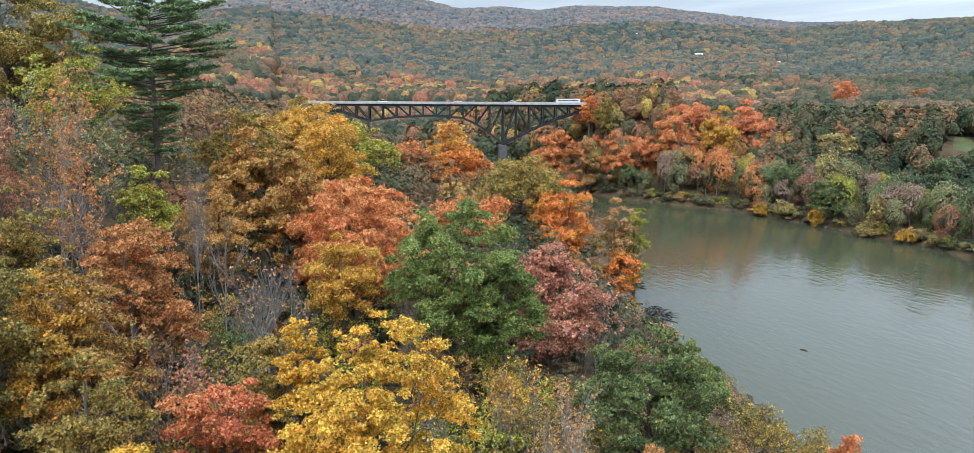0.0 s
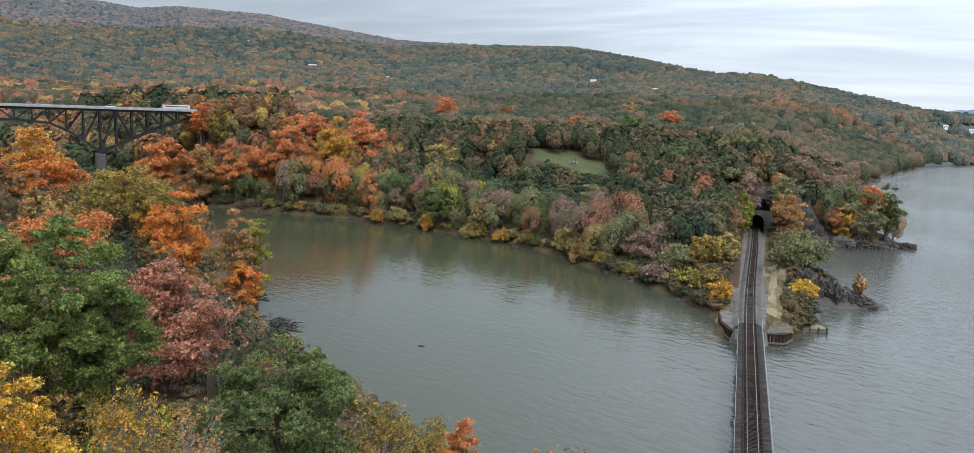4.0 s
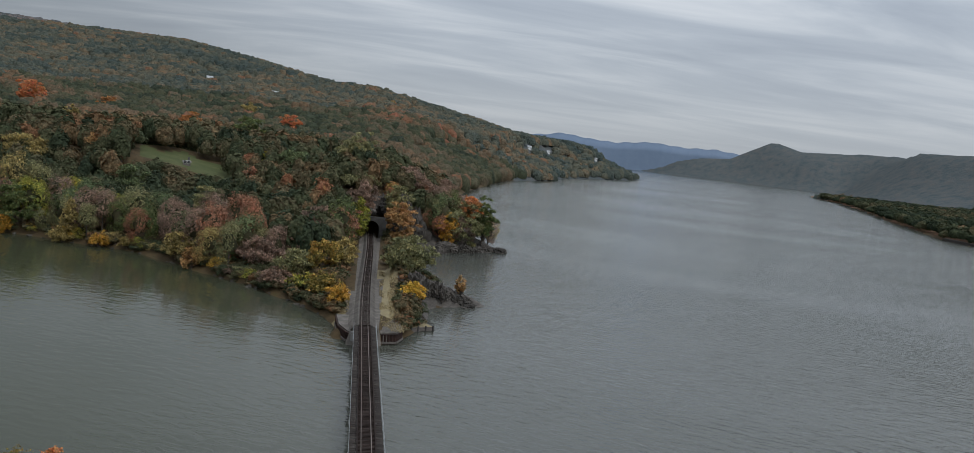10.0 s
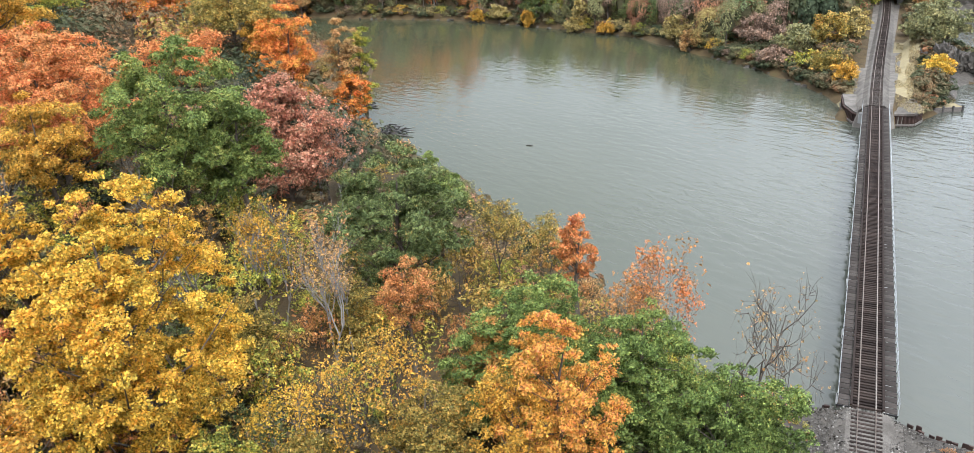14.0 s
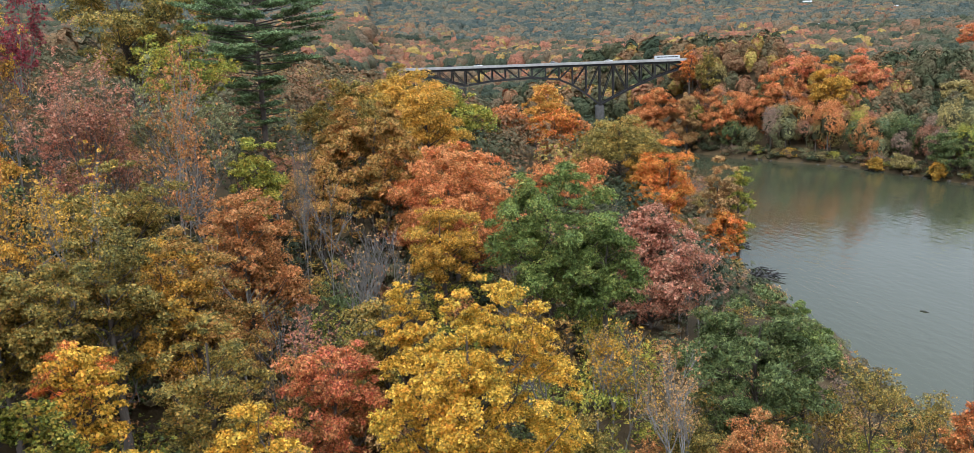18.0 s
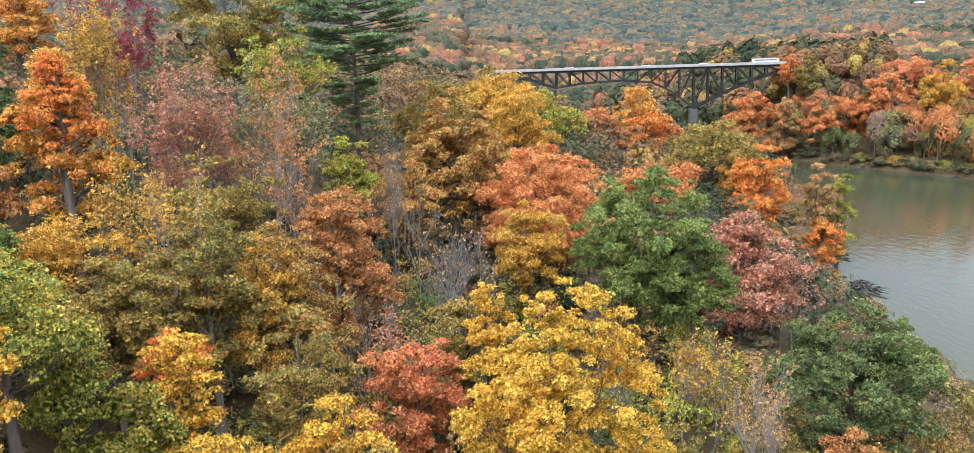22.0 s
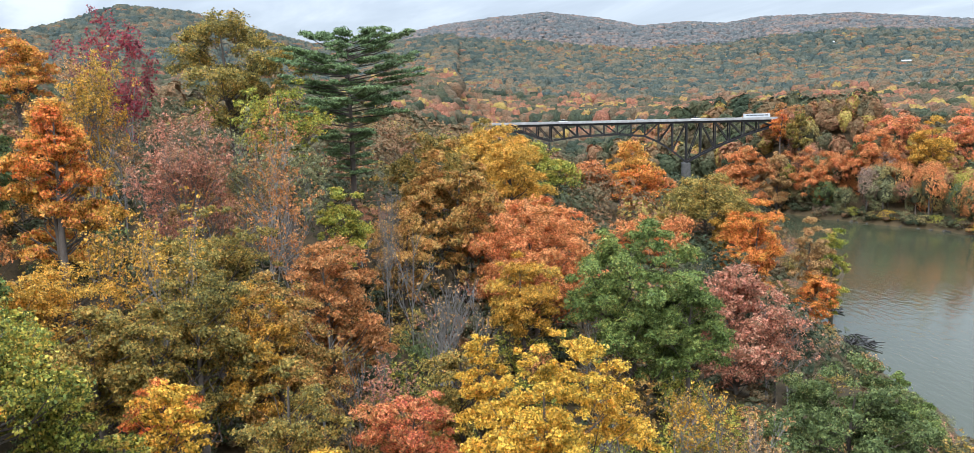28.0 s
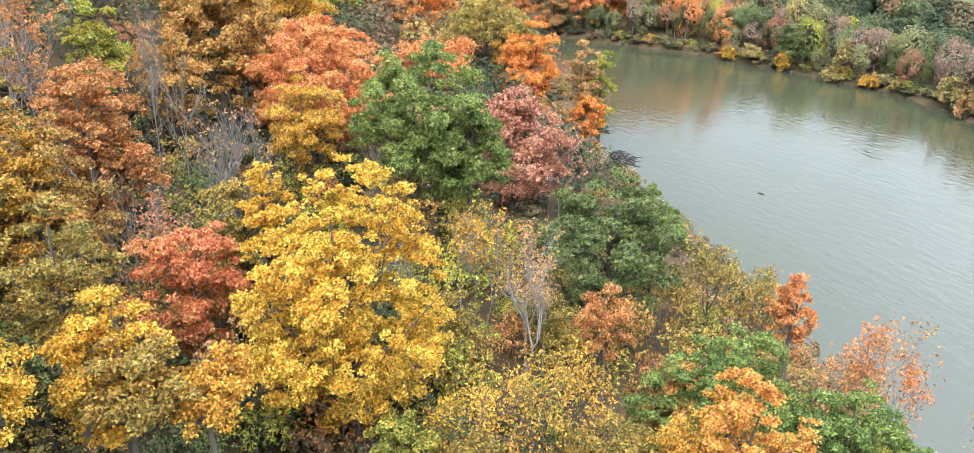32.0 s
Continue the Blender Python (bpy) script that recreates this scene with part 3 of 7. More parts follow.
def land(x, y):
    """Height of the ground, and the distances inland of the three shores."""
    x, y = np.asarray(x, float), np.asarray(y, float)
    d, az = np.hypot(x, y), np.degrees(np.arctan2(x, y))
    near, west, east = inland(NEAR_SHORE, x, y), inland(WEST_SHORE, x, y), inland(EAST_SHORE, x, y)
    ragged = 1.5 * wavy(x, y, 4.0) * smooth((d - 60) / 40)
    near, west = near + ragged, west + ragged
    sky, crest = np.interp(az, *SKYLINE.T), np.interp(az, *CREST.T)
    trees = 11 * (1 - smooth((d - 2500) / 600))
    first = np.where(az < -60, 0.6, -1.9)
    east_start = np.where(east > -50, 1.0, 0.0)
    start = 450 + 900 * east_start
    first = np.where(east_start > 0, -1.6, first)
    rise = np.clip((d - start) / (crest - start), 0, 1)
    el = first + (sky - first) * (0.50 * smooth(rise / 0.42) + 0.50 * smooth((rise - 0.35) / 0.65))
    hill = 50 + np.minimum(d, crest) * np.tan(np.radians(el)) - trees + wavy(x, y, 130) * 7 * smooth((d - 450) / 500) * (1 - smooth((d - 2300) / 500))
    z_near = 1.0 * smooth(near / 3) + 23 * (1 - np.exp(-np.maximum(near - 3, 0) / 95)) + 23 * smooth((near - 3) / 200) + wavy(x, y, 14) * smooth(near / 30)
    z_near = z_near + (43.0 - z_near) * smooth(1 - (np.hypot(x + 98, y + 26) - 22) / 26)
    z_near = np.minimum(z_near, 3.7 + np.maximum(0, np.abs(x - 4.7) - 6.5) * 0.9)
    z_near = z_near + (hill - z_near) * smooth((d - 350) / 350) * smooth((near - 60) / 120)
    slope = np.interp(az, [-42, -30, -20, -5, 2], [0.42, 0.36, 0.12, 0.12, 0.36])
    bank = 1.6 * smooth(west / 1.5) + slope * np.maximum(west - 2, 0) + np.maximum(west - 86, 0) * 0.5
    bank = bank + 9 * np.exp(-((x + 6) / 34) ** 2 - ((y - 392) / 34) ** 2)
    bank = bank + 26 * np.exp(-((x + 262) / 44) ** 2 - ((y - 374) / 36) ** 2) * smooth(west / 25)
    z_west = np.minimum(bank, np.maximum(hill, np.where(az < -32, 40, 24)) + wavy(x, y, 40) * 2)
    slant = np.clip(23.5 - 0.18 * (x + 79) + 0.075 * (d - 405), 16, 31)
    z_west = z_west + (slant - z_west) * smooth((az + 18) / 2.5) * smooth((-6.5 - az) / 1.8) * smooth((d - 378) / 22) * smooth((500 - d) / 45)
    away = np.abs(x - track_x(y))
    cut = 4.1 + np.where(away > 6, (away - 6) * 1.4, 0) + np.where((y > 366) | (y < 150), 9000, 0)
    z_west = np.minimum(z_west, cut)
    strip = (away < 4.6) & (y > 184) & (y < 353)
    z_west = np.where(strip, np.maximum(z_west, 4.1), z_west)
    z_east = np.minimum(1.0 * smooth(east / 4) + 0.004 * np.maximum(east, 0) + np.maximum(east - 330 + 324 * smooth((d - 2400) / 1200), 0) * (0.12 + 0.68 * smooth((d - 2400) / 1200)), np.maximum(hill, 2))
    z = np.where((near > 0) & (west > 0), np.maximum(z_near, z_west), 0.0)
    z = np.where((near > 0) & (west > 0), z, np.where(near > 0, z_near, np.where((west > 0) | strip, z_west, np.where(east > 0, z_east, -3.0))))
    shelf = np.maximum(np.maximum(near, west), east)
    z = np.where((shelf <= 0) & ~strip, np.maximum(-3.0, shelf * 0.8 - 0.05), z)
    return z, near, west, east


def on_lawn(x, y):
    """True on the mown slope in the far woods."""
    d, az = np.hypot(x, y), np.degrees(np.arctan2(x, y))
    edge = 4 * wavy(x, y, 9)
    return (az > -14.6) & (az < -8.6) & (d > 400 + edge) & (d < 440 + edge + 6 * np.sin(az * 2))


def ground(x, y):
    return float(land(np.array([x]), np.array([y]))[0][0])


def build_ground():
    azs = np.radians(np.concatenate([np.arange(-180, -112, 6), np.arange(-112, 56, 0.5), np.arange(56, 180, 6)]))
    ds = [6.0]
    while ds[-1] < 4930:
        ds.append(ds[-1] * (1.03 if ds[-1] < 60 else 1.016 if ds[-1] < 460 else 1.026))
    ds = np.array(ds)
    a, d = np.meshgrid(azs, ds, indexing="ij")
    x, y = d * np.sin(a), d * np.cos(a)
    z, near, west, east = land(x, y)
    n, m = a.shape
    verts = np.stack([x, y, z], -1).reshape(-1, 3)
    i, j = np.meshgrid(np.arange(n), np.arange(m - 1), indexing="ij")
    k = (i + 1) % n
    quads = np.stack([i * m + j, i * m + j + 1, k * m + j + 1, k * m + j], -1).reshape(-1, 4)
    mid = verts[quads].mean(1)
    md, maz = np.hypot(mid[:, 0], mid[:, 1]), np.degrees(np.arctan2(mid[:, 0], mid[:, 1]))
    me_, mw = inland(EAST_SHORE, mid[:, 0], mid[:, 1]), inland(WEST_SHORE, mid[:, 0], mid[:, 1])
    mat = np.zeros(len(quads), int)
    mat[(me_ > 12) & (mid[:, 2] < 6)] = 3
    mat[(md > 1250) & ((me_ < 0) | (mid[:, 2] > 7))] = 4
    mat[on_lawn(mid[:, 0], mid[:, 1])] = 1
    away = mid[:, 0] - track_x(mid[:, 1])
    on = (mid[:, 1] > 180) & (mid[:, 1] < 352)
    mat[on & (np.abs(away) < 4.2)] = 5
    straw = ((away > 4.2) & (away < 8.5 + 1.5 * wavy(mid[:, 0], mid[:, 1], 6)) & (mid[:, 1] < 268)) | ((away < -4.2) & (away > -7.5) & (mid[:, 1] < 222))
    crag = (mid[:, 0] > 16) & (mid[:, 0] < 80) & (mid[:, 1] > 200) & (mid[:, 1] < 390) & (mw > -2) & (mw < 14)
    mat[crag] = 2
    mat[on & straw & (mid[:, 1] > 200)] = 6
    mat[(np.abs(mid[:, 0] - 4.7) < 7) & (mid[:, 1] < 71) & (mid[:, 1] > -150)] = 5
    house_yard = (mid[:, 0] + 76) ** 2 + (mid[:, 1] + 21) ** 2 < 14 ** 2
    mat[house_yard] = 1
    me = mesh_of("ground", verts, quads, (LITTER, LAWN, ROCK, MARSH, HAZED_SLOPE, BALLAST, DRY_GRASS), mat, smooth=True)
    tagged(put("ground", me), "wooded banks and hills with leaf litter and bare rock", "ground", kind="structure")
    ring = np.linspace(0, 2 * np.pi, 96, endpoint=False)
    r = np.array([0.5, 30, 120, 500, 1500, 4940])
    rr, aa = np.meshgrid(r, ring, indexing="ij")
    wv = np.stack([rr * np.sin(aa), rr * np.cos(aa), rr * 0], -1).reshape(-1, 3)
    i, j = np.meshgrid(np.arange(len(r) - 1), np.arange(96), indexing="ij")
    wq = np.stack([i * 96 + j, (i + 1) * 96 + j, (i + 1) * 96 + (j + 1) % 96, i * 96 + (j + 1) % 96], -1).reshape(-1, 4)
    tagged(put("water", mesh_of("water", wv, wq[:, ::-1], (WATER,))), "grey-green rippled river and creek water", "water", kind="structure")


build_ground()


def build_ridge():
    """The hills beyond the river's far bend, their haze painted in as blue."""
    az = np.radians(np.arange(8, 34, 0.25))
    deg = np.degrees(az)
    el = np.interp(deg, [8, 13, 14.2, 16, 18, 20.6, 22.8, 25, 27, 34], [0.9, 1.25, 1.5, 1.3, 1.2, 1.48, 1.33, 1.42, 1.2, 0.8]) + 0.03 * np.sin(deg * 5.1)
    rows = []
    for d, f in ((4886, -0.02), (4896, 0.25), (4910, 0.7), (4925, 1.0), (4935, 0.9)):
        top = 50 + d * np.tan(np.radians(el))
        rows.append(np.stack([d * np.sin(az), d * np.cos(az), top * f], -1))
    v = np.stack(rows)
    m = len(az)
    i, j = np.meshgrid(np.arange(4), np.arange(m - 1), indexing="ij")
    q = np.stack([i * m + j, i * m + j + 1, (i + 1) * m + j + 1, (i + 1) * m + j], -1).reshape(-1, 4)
    tagged(put("backdrop", mesh_of("backdrop", v.reshape(-1, 3), q, (HAZED_RIDGE,), smooth=True)), "distant hills painted blue for haze", "hills", kind="structure")


build_ridge()


# ---------------------------------------------------------------- trees
def crown_clumps(rng, shape, n):
    """Middles of the boughs of a crown of half-width 1 and half-height 1."""
    m = int(rng.integers(15, 24))
    mid = unit(rng, m) * rng.uniform(0.30, 0.68, m)[:, None]
    mid[0] = (0, 0, 0.62)
    mid[1] = (0.1, 0, -0.25)
    mid[2] = (-0.1, 0.1, 0.2)
    rad = rng.uniform(0.24, 0.44, m)
    i = rng.choice(m, n * 4, p=rad ** 2 / (rad ** 2).sum())
    u = unit(rng, n * 4)
    c = mid[i] + u * (rad[i] * rng.uniform(0.4, 1.0, n * 4) ** 0.5)[:, None]
    fill = rng.random(n * 4) < 0.38
    c[fill] = u[fill] * rng.uniform(0.45, 0.98, (int(fill.sum()), 1)) ** 0.6 * 0.86
    c = c[(c[:, 2] > -0.95)][:n]
    c[:, 2] /= max(np.abs(c[:, 2]).max(), 0.5)
    c[:, :2] /= max(np.percentile(np.hypot(c[:, 0], c[:, 1]), 94), 0.4)
    z = c[:, 2]
    if shape == "vase":
        c[:, :2] *= np.clip(0.55 + 0.5 * (z + 0.8), 0.3, 1.2)[:, None]
    elif shape == "cone":
        c[:, :2] *= np.clip(0.95 - 0.62 * z, 0.12, 1.3)[:, None]
    elif shape == "dome":
        c[:, 2] = np.abs(z) * 1.5 - 0.65
    return c


def grain_at(far):
    """The size of the leaf tufts that one can tell apart from that far off."""
    return 0.15 if far < 72 else 0.18 if far < 112 else 0.28 if far < 215 else 0.42


def leafy(rng, shape, wide, base, top, clumps, leaves, leaf):
    """Leaf faces and wood of a broad-leaved tree that stands at the origin: flat sprays of leaves at the ends of its boughs."""
    half = np.array([wide / 2, wide / 2, (top - base) / 2])
    middle = np.array([0, 0, (top + base) / 2])
    c = crown_clumps(rng, shape, clumps)
    at = c * half * 0.93 + middle
    rc = np.clip(wide / clumps ** 0.5 * 0.80, 0.25, 2.0) * rng.uniform(0.5, 1.5, len(at))
    pick = rng.choice(len(at), leaves, p=rc ** 2 / (rc ** 2).sum())
    v = unit(rng, leaves)
    v[:, 2] = np.abs(v[:, 2]) * rng.choice([1, 1, -0.8], leaves)
    r = rng.uniform(0.05, 1.0, leaves) ** 0.5 * rng.choice([1, 1, 1, 1.4], leaves)
    outward = (at - middle) / half
    lean = outward[:, :2] * -0.22
    off = v * (rc[pick] * r)[:, None] * np.array([1.1, 1.1, 0.55])
    off[:, 2] += (off[:, :2] * lean[pick]).sum(1)
    pos = at[pick] + off
    pos[:, 2] = np.maximum(pos[:, 2], 0.25)
    nor = 0.40 * v + 0.45 * outward[pick] + np.array([0, 0, 0.45]) + unit(rng, leaves) * 0.9
    foliage = leaf_quads(rng, pos, nor, leaf * 1.35)
    girth = max(0.10, top * 0.017)
    lean = rng.uniform(-0.05, 0.05, 2) * top
    h = np.linspace(0, 1, 7)
    axis = np.stack([lean[0] * h ** 2 + 0.012 * top * np.sin(h * 7), lean[1] * h ** 2, h * (base + (top - base) * 0.8)], -1)
    axis[0, 2] = -0.6
    wood = [tube(axis, girth * (1.25 - 1.1 * h), 7)]
    for p in at[:: 1 + len(at) // 60]:
        s = rng.uniform(0.25, 0.6)
        z0 = np.clip(p[2] - s * np.hypot(p[0], p[1]) - 0.12 * (top - base), base * 0.75, axis[-1, 2] * 0.96)
        u = z0 / axis[-1, 2]
        start = np.array([np.interp(z0, axis[:, 2], axis[:, 0]), np.interp(z0, axis[:, 2], axis[:, 1]), z0])
        bend = (start + p) / 2 + rng.normal(size=3) * 0.05 * wide + np.array([0, 0, -0.03 * wide])
        g = girth * (1.1 - 0.9 * u) * 0.42
        wood.append(tube([start, bend, p, p + (p - bend) * 0.35], [g, g * 0.6, g * 0.3, 0.012], 3))
    return foliage, joined(wood)


def branchy(rng, top, spread, levels=4, sides=4, girth=None):
    """Bare limbs that fork again and again; gives the wood and the twigs' ends."""
    wood, ends = [], []

    def grow(p, way, length, g, level):
        n = 4
        pts = [p]
        for k in range(n):
            way = way + rng.normal(size=3) * 0.10 + np.array([0, 0, 0.06])
            way = way / np.linalg.norm(way)
            pts.append(pts[-1] + way * length / n)
        wood.append(tube(pts, np.linspace(g, g * 0.45, n + 1), sides if level < 2 else 3))
        if level >= levels:
            ends.append(pts[-1])
            return
        for k in range(rng.integers(3, 5)):
            s = rng.uniform(0.35, 1.0)
            i = min(int(s * n), n - 1)
            q = pts[i] + (pts[i + 1] - pts[i]) * (s * n - i)
            side = np.cross(way, unit(rng, 1)[0])
            side /= np.linalg.norm(side) + 1e-9
            out = way * (1 - spread) + side * spread + np.array([0, 0, 0.1])
            grow(q, out / np.linalg.norm(out), length * rng.uniform(0.5, 0.72), g * 0.6, level + 1)
        ends.append(pts[-1])

    grow(np.array([0, 0, -0.5]), np.array([0, 0, 1.0]), top * 0.52, girth or max(0.07, top * 0.0095), 0)
    v, q = joined(wood)
    ends = np.array(ends)
    f = top / max(v[:, 2].max(), 1e-3)
    v[:, 2] = np.where(v[:, 2] > 0, v[:, 2] * f, v[:, 2])
    ends[:, 2] *= f
    return (v, q), ends


TREE_SEED = [100]


def broad_tree(x, y, top, wide, base, leaf_kind, label, shape="round", far=60.0, dense=1.0, most=12500, bark=BARK, name="tree", group="trees on the near bank", clumps=None):
    """One broad-leaved tree: its crown reaches from base to top over the ground, all in metres above the river."""
    TREE_SEED[0] += 1
    rng = np.random.default_rng(TREE_SEED[0])
    g = ground(x, y)
    h, b = max(top - g, 3.0), base - (top - base) * 0.22 - g
    b = max(b, 0.6)
    leaf = np.clip(far * 0.0040, 0.19, 0.9)
    most = 3000 if far > 300 else min(most, 8500) if far > 105 else int(most * 1.5) if far < 72 else most
    area = 2.6 * wide * (h - b)
    leaves = int(area * 2.0 * dense / (0.5 * leaf * leaf))
    if leaves > most:
        leaf *= (leaves / most) ** 0.5
        leaves = most
    if clumps is None:
        clumps = int(np.clip(area / (far * 0.017) ** 2 * 0.5, 90, 620))
    foliage, wood = leafy(rng, shape, wide, b, h, clumps, max(leaves, 120), leaf)
    t = thing(name, pose(x, y, g), label, "tree", group)
    put("trunk", mesh_of("trunk", *wood, (bark,), smooth=True), t)
    put("crown", mesh_of("crown", *foliage, (leaves_of(leaf_kind, grain_at(far)),)), t)
    return t


def thin_tree(x, y, top, wide, leaf_kind, label, far=60.0, leaves=900, bark=PALE_BARK, spread=0.5, name="tree", group="trees on the near bank", stems=1, levels=4):
    """A bare or nearly bare tree, with a few leaves left at the ends of its twigs."""
    TREE_SEED[0] += 1
    rng = np.random.default_rng(TREE_SEED[0])
    g = ground(x, y)
    h = max(top - g, 3.0)
    woods, tips = [], []
    for s in range(stems):
        (v, q), ends = branchy(rng, h * (1 if s == 0 else rng.uniform(0.7, 0.95)), spread, levels)
        f = np.array([wide / max(np.ptp(v[:, 0]), 0.1), wide / max(np.ptp(v[:, 1]), 0.1), 1])
        f[:2] = np.minimum(f[:2], 2.2) / (1 if stems == 1 else 1.5)
        off = np.array([*(rng.normal(size=2) * wide * 0.16 * (stems > 1)), 0])
        woods.append((v * f + off, q))
        tips.append(ends * f + off)
    t = thing(name, pose(x, y, g), label, "tree", group)
    put("trunk", mesh_of("trunk", *joined(woods), (bark,), smooth=True), t)
    if leaves:
        tips = np.concatenate(tips)
        at = tips[rng.choice(len(tips), leaves)] + rng.normal(size=(leaves, 3)) * 0.35
        put("crown", mesh_of("crown", *leaf_quads(rng, at, unit(rng, leaves) + [0, 0, 0.6], np.clip(far * 0.0056, 0.24, 0.6)), (leaves_of(leaf_kind, grain_at(far)),)), t)
    return t


def pine_tree(x, y, top, wide, base, label):
    """A tall white pine: flat, ragged plates of needles on long limbs, with gaps of sky between the tiers."""
    rng = np.random.default_rng(77)
    g = ground(x, y)
    h, b = top - g, base - g
    wood = [tube([(0, 0, -0.6), (0.15, 0, h * 0.5), (0, 0.1, h * 0.97)], [h * 0.015, h * 0.011, 0.05], 8)]
    pos, nor = [], []
    tiers = 17
    for k in range(tiers):
        u = k / (tiers - 1)
        widest = wide / 2 * np.interp(u, [0, 0.12, 0.3, 0.42, 0.6, 0.8, 0.93, 1], [0.34, 0.46, 0.66, 0.92, 1.0, 1.18, 1.02, 0.5])
        first = rng.uniform(0, 6.28)
        for j in range(7 if u > 0.7 else rng.integers(5, 7) if u > 0.3 else 4):
            a = first + j * 6.28 / 5 + rng.normal() * 0.3
            reach = widest * rng.uniform(0.55, 1.12)
            out, across = np.array([np.cos(a), np.sin(a), 0]), np.array([-np.sin(a), np.cos(a), 0])
            start = np.array([0, 0, b + (h * 0.94 - b) * u + rng.normal() * 0.3])
            rise = rng.uniform(0.05, 0.25) + 0.35 * max(0, u - 0.8) * 5 * 0.5
            end = start + out * reach + np.array([0, 0, rise * reach])
            wood.append(tube([start, start + out * reach * 0.5 + [0, 0, rise * reach * 0.3], end], [0.11, 0.07, 0.02], 4))
            for i in range(max(4, int(reach * 1.5))):
                s = rng.uniform(0.25, 1.04) ** 0.7
                c = start + (end - start) * s + across * rng.normal() * reach * 0.13 * (1.2 - 0.5 * s) + [0, 0, 0.18]
                n, r = 64, rng.uniform(0.7, 1.35)
                v = unit(rng, n)
                v[:, 2] = np.abs(v[:, 2])
                pos.append(c + v * rng.uniform(0.3, 1.0, (n, 1)) * [r, r, 0.42 * r])
                nor.append(np.cross(v, unit(rng, n)) * 0.7 + v * 0.4 + [0, 0, 0.5])
    t = thing("pine_tree", pose(x, y, g), label, "tree")
    put("trunk", mesh_of("trunk", *joined(wood), (BARK,), smooth=True), t)
    pos, nor = np.concatenate(pos), np.concatenate(nor)
    put("crown", mesh_of("crown", *leaf_quads(rng, pos, nor, 0.44, 1.6, 0.34), (leaves_of("needle", 0.2),)), t)
    return t


# ---------------------------------------------------------------- the tall trees of the near bank
pine_tree(-118.3, 48.8, 64.0, 21.1, 41.2, "tall dark green white pine above the other trees")
broad_tree(-135.5, 35.4, 68.4, 20.8, 51.3, "olive", "tall yellow-olive tree beside the pine", "round", far=140, dense=0.8)
broad_tree(-110.5, 35.2, 56.2, 13.2, 46.3, "lime", "yellow-green tree before the pine", "round", far=116, dense=0.6)
broad_tree(-98.8, 32.6, 49.1, 8.6, 39.1, "moss", "grey-green half-bare tree under the pine", "round", far=104, dense=0.35)
thin_tree(-148.8, 19.0, 68.6, 14.2, "crimson", "dark crimson tree above the woods", far=150, leaves=5000, stems=3, spread=0.36)
broad_tree(-84.0, -1.5, 52.4, 7.9, 41.6, "deep", "dark green tree with rusty lower boughs", "round", far=84)
broad_tree(-74.0, -1.6, 43.1, 5.6, 39.1, "rust", "low rusty boughs under the dark tree", "dome", far=74, dense=0.7)
broad_tree(-87.7, -7.2, 52.6, 7.6, 44.6, "amber", "orange-yellow maple by the building", "round", far=88)
broad_tree(-89.8, -6.2, 52.9, 5.0, 48.8, "yellow", "yellow top of a maple by the building", "round", far=90, dense=0.8)
broad_tree(-54.9, -3.1, 43.7, 5.7, 39.3, "green", "green mound of vines in the hollow", "dome", far=55, most=9000)
broad_tree(-45.7, -5.7, 43.4, 5.5, 39.1, "vine", "vine-covered shrubs on the steep bank", "dome", far=46, most=12000)
broad_tree(-45.0, -1.5, 41.9, 6.5, 38.3, "vine", "yellow-green vines over low trees", "dome", far=45, most=12000)
broad_tree(-59.9, 3.0, 40.7, 8.2, 36.2, "gold", "yellow vine-hung tree in the hollow", "round", far=60, dense=0.6)
broad_tree(-64.9, 59.4, 38.3, 16.0, 23.3, "green", "large dark green oak, still in summer leaf", "round", far=88, most=15000)
broad_tree(-59.3, 62.3, 33.1, 9.8, 22.6, "green", "dark green lower boughs of a second oak", "round", far=86, most=8000)
broad_tree(-170.3, 104.8, 49.3, 11.8, 38.3, "olive", "olive tree before the bridge end", "round", far=200, dense=0.8)
broad_tree(-20.8, 53.0, 23.2, 16.0, 7.4, "fresh", "broad light green tree by the railway", "dome", far=57, most=16000)
broad_tree(-12.2, 53.6, 22.0, 14.6, 7.7, "fresh", "broad light green tree on the lower slope", "dome", far=55, most=14000)
broad_tree(-5.6, 51.7, 19.2, 12.2, 6.1, "fresh", "broad light green tree sloping to the water", "dome", far=52, most=12000)
broad_tree(-16.1, 43.1, 24.9, 9.8, 11.4, "amber", "orange-yellow maple in front of the green tree", "round", far=46, most=15000, dense=0.8)
broad_tree(-18.7, 40.9, 21.5, 7.1, 13.1, "gold", "thin golden boughs beside the orange maple", "round", far=45, dense=0.4)
broad_tree(-35.3, 55.7, 20.1, 5.8, 13.9, "rust", "small rust tree below the green one", "round", far=66, dense=0.6)
thin_tree(-14.3, 62.4, 22.0, 9.4, "rust", "half-bare rusty tree by the shore", far=64, leaves=1500, stems=2)
broad_tree(59.9, 367.1, 26.8, 12.3, 4.9, "deep", "dark green tree on the rocky point", "oval", far=372, group='trees on the far bank')
broad_tree(49.9, 360.6, 23.4, 17.8, 4.2, "moss", "olive tree on the rocky point", "round", far=364, group='trees on the far bank')
broad_tree(53.7, 364.1, 25.9, 9.9, 16.0, "coral", "orange-red tree on the rocky point", "round", far=368, dense=0.7, group='trees on the far bank')
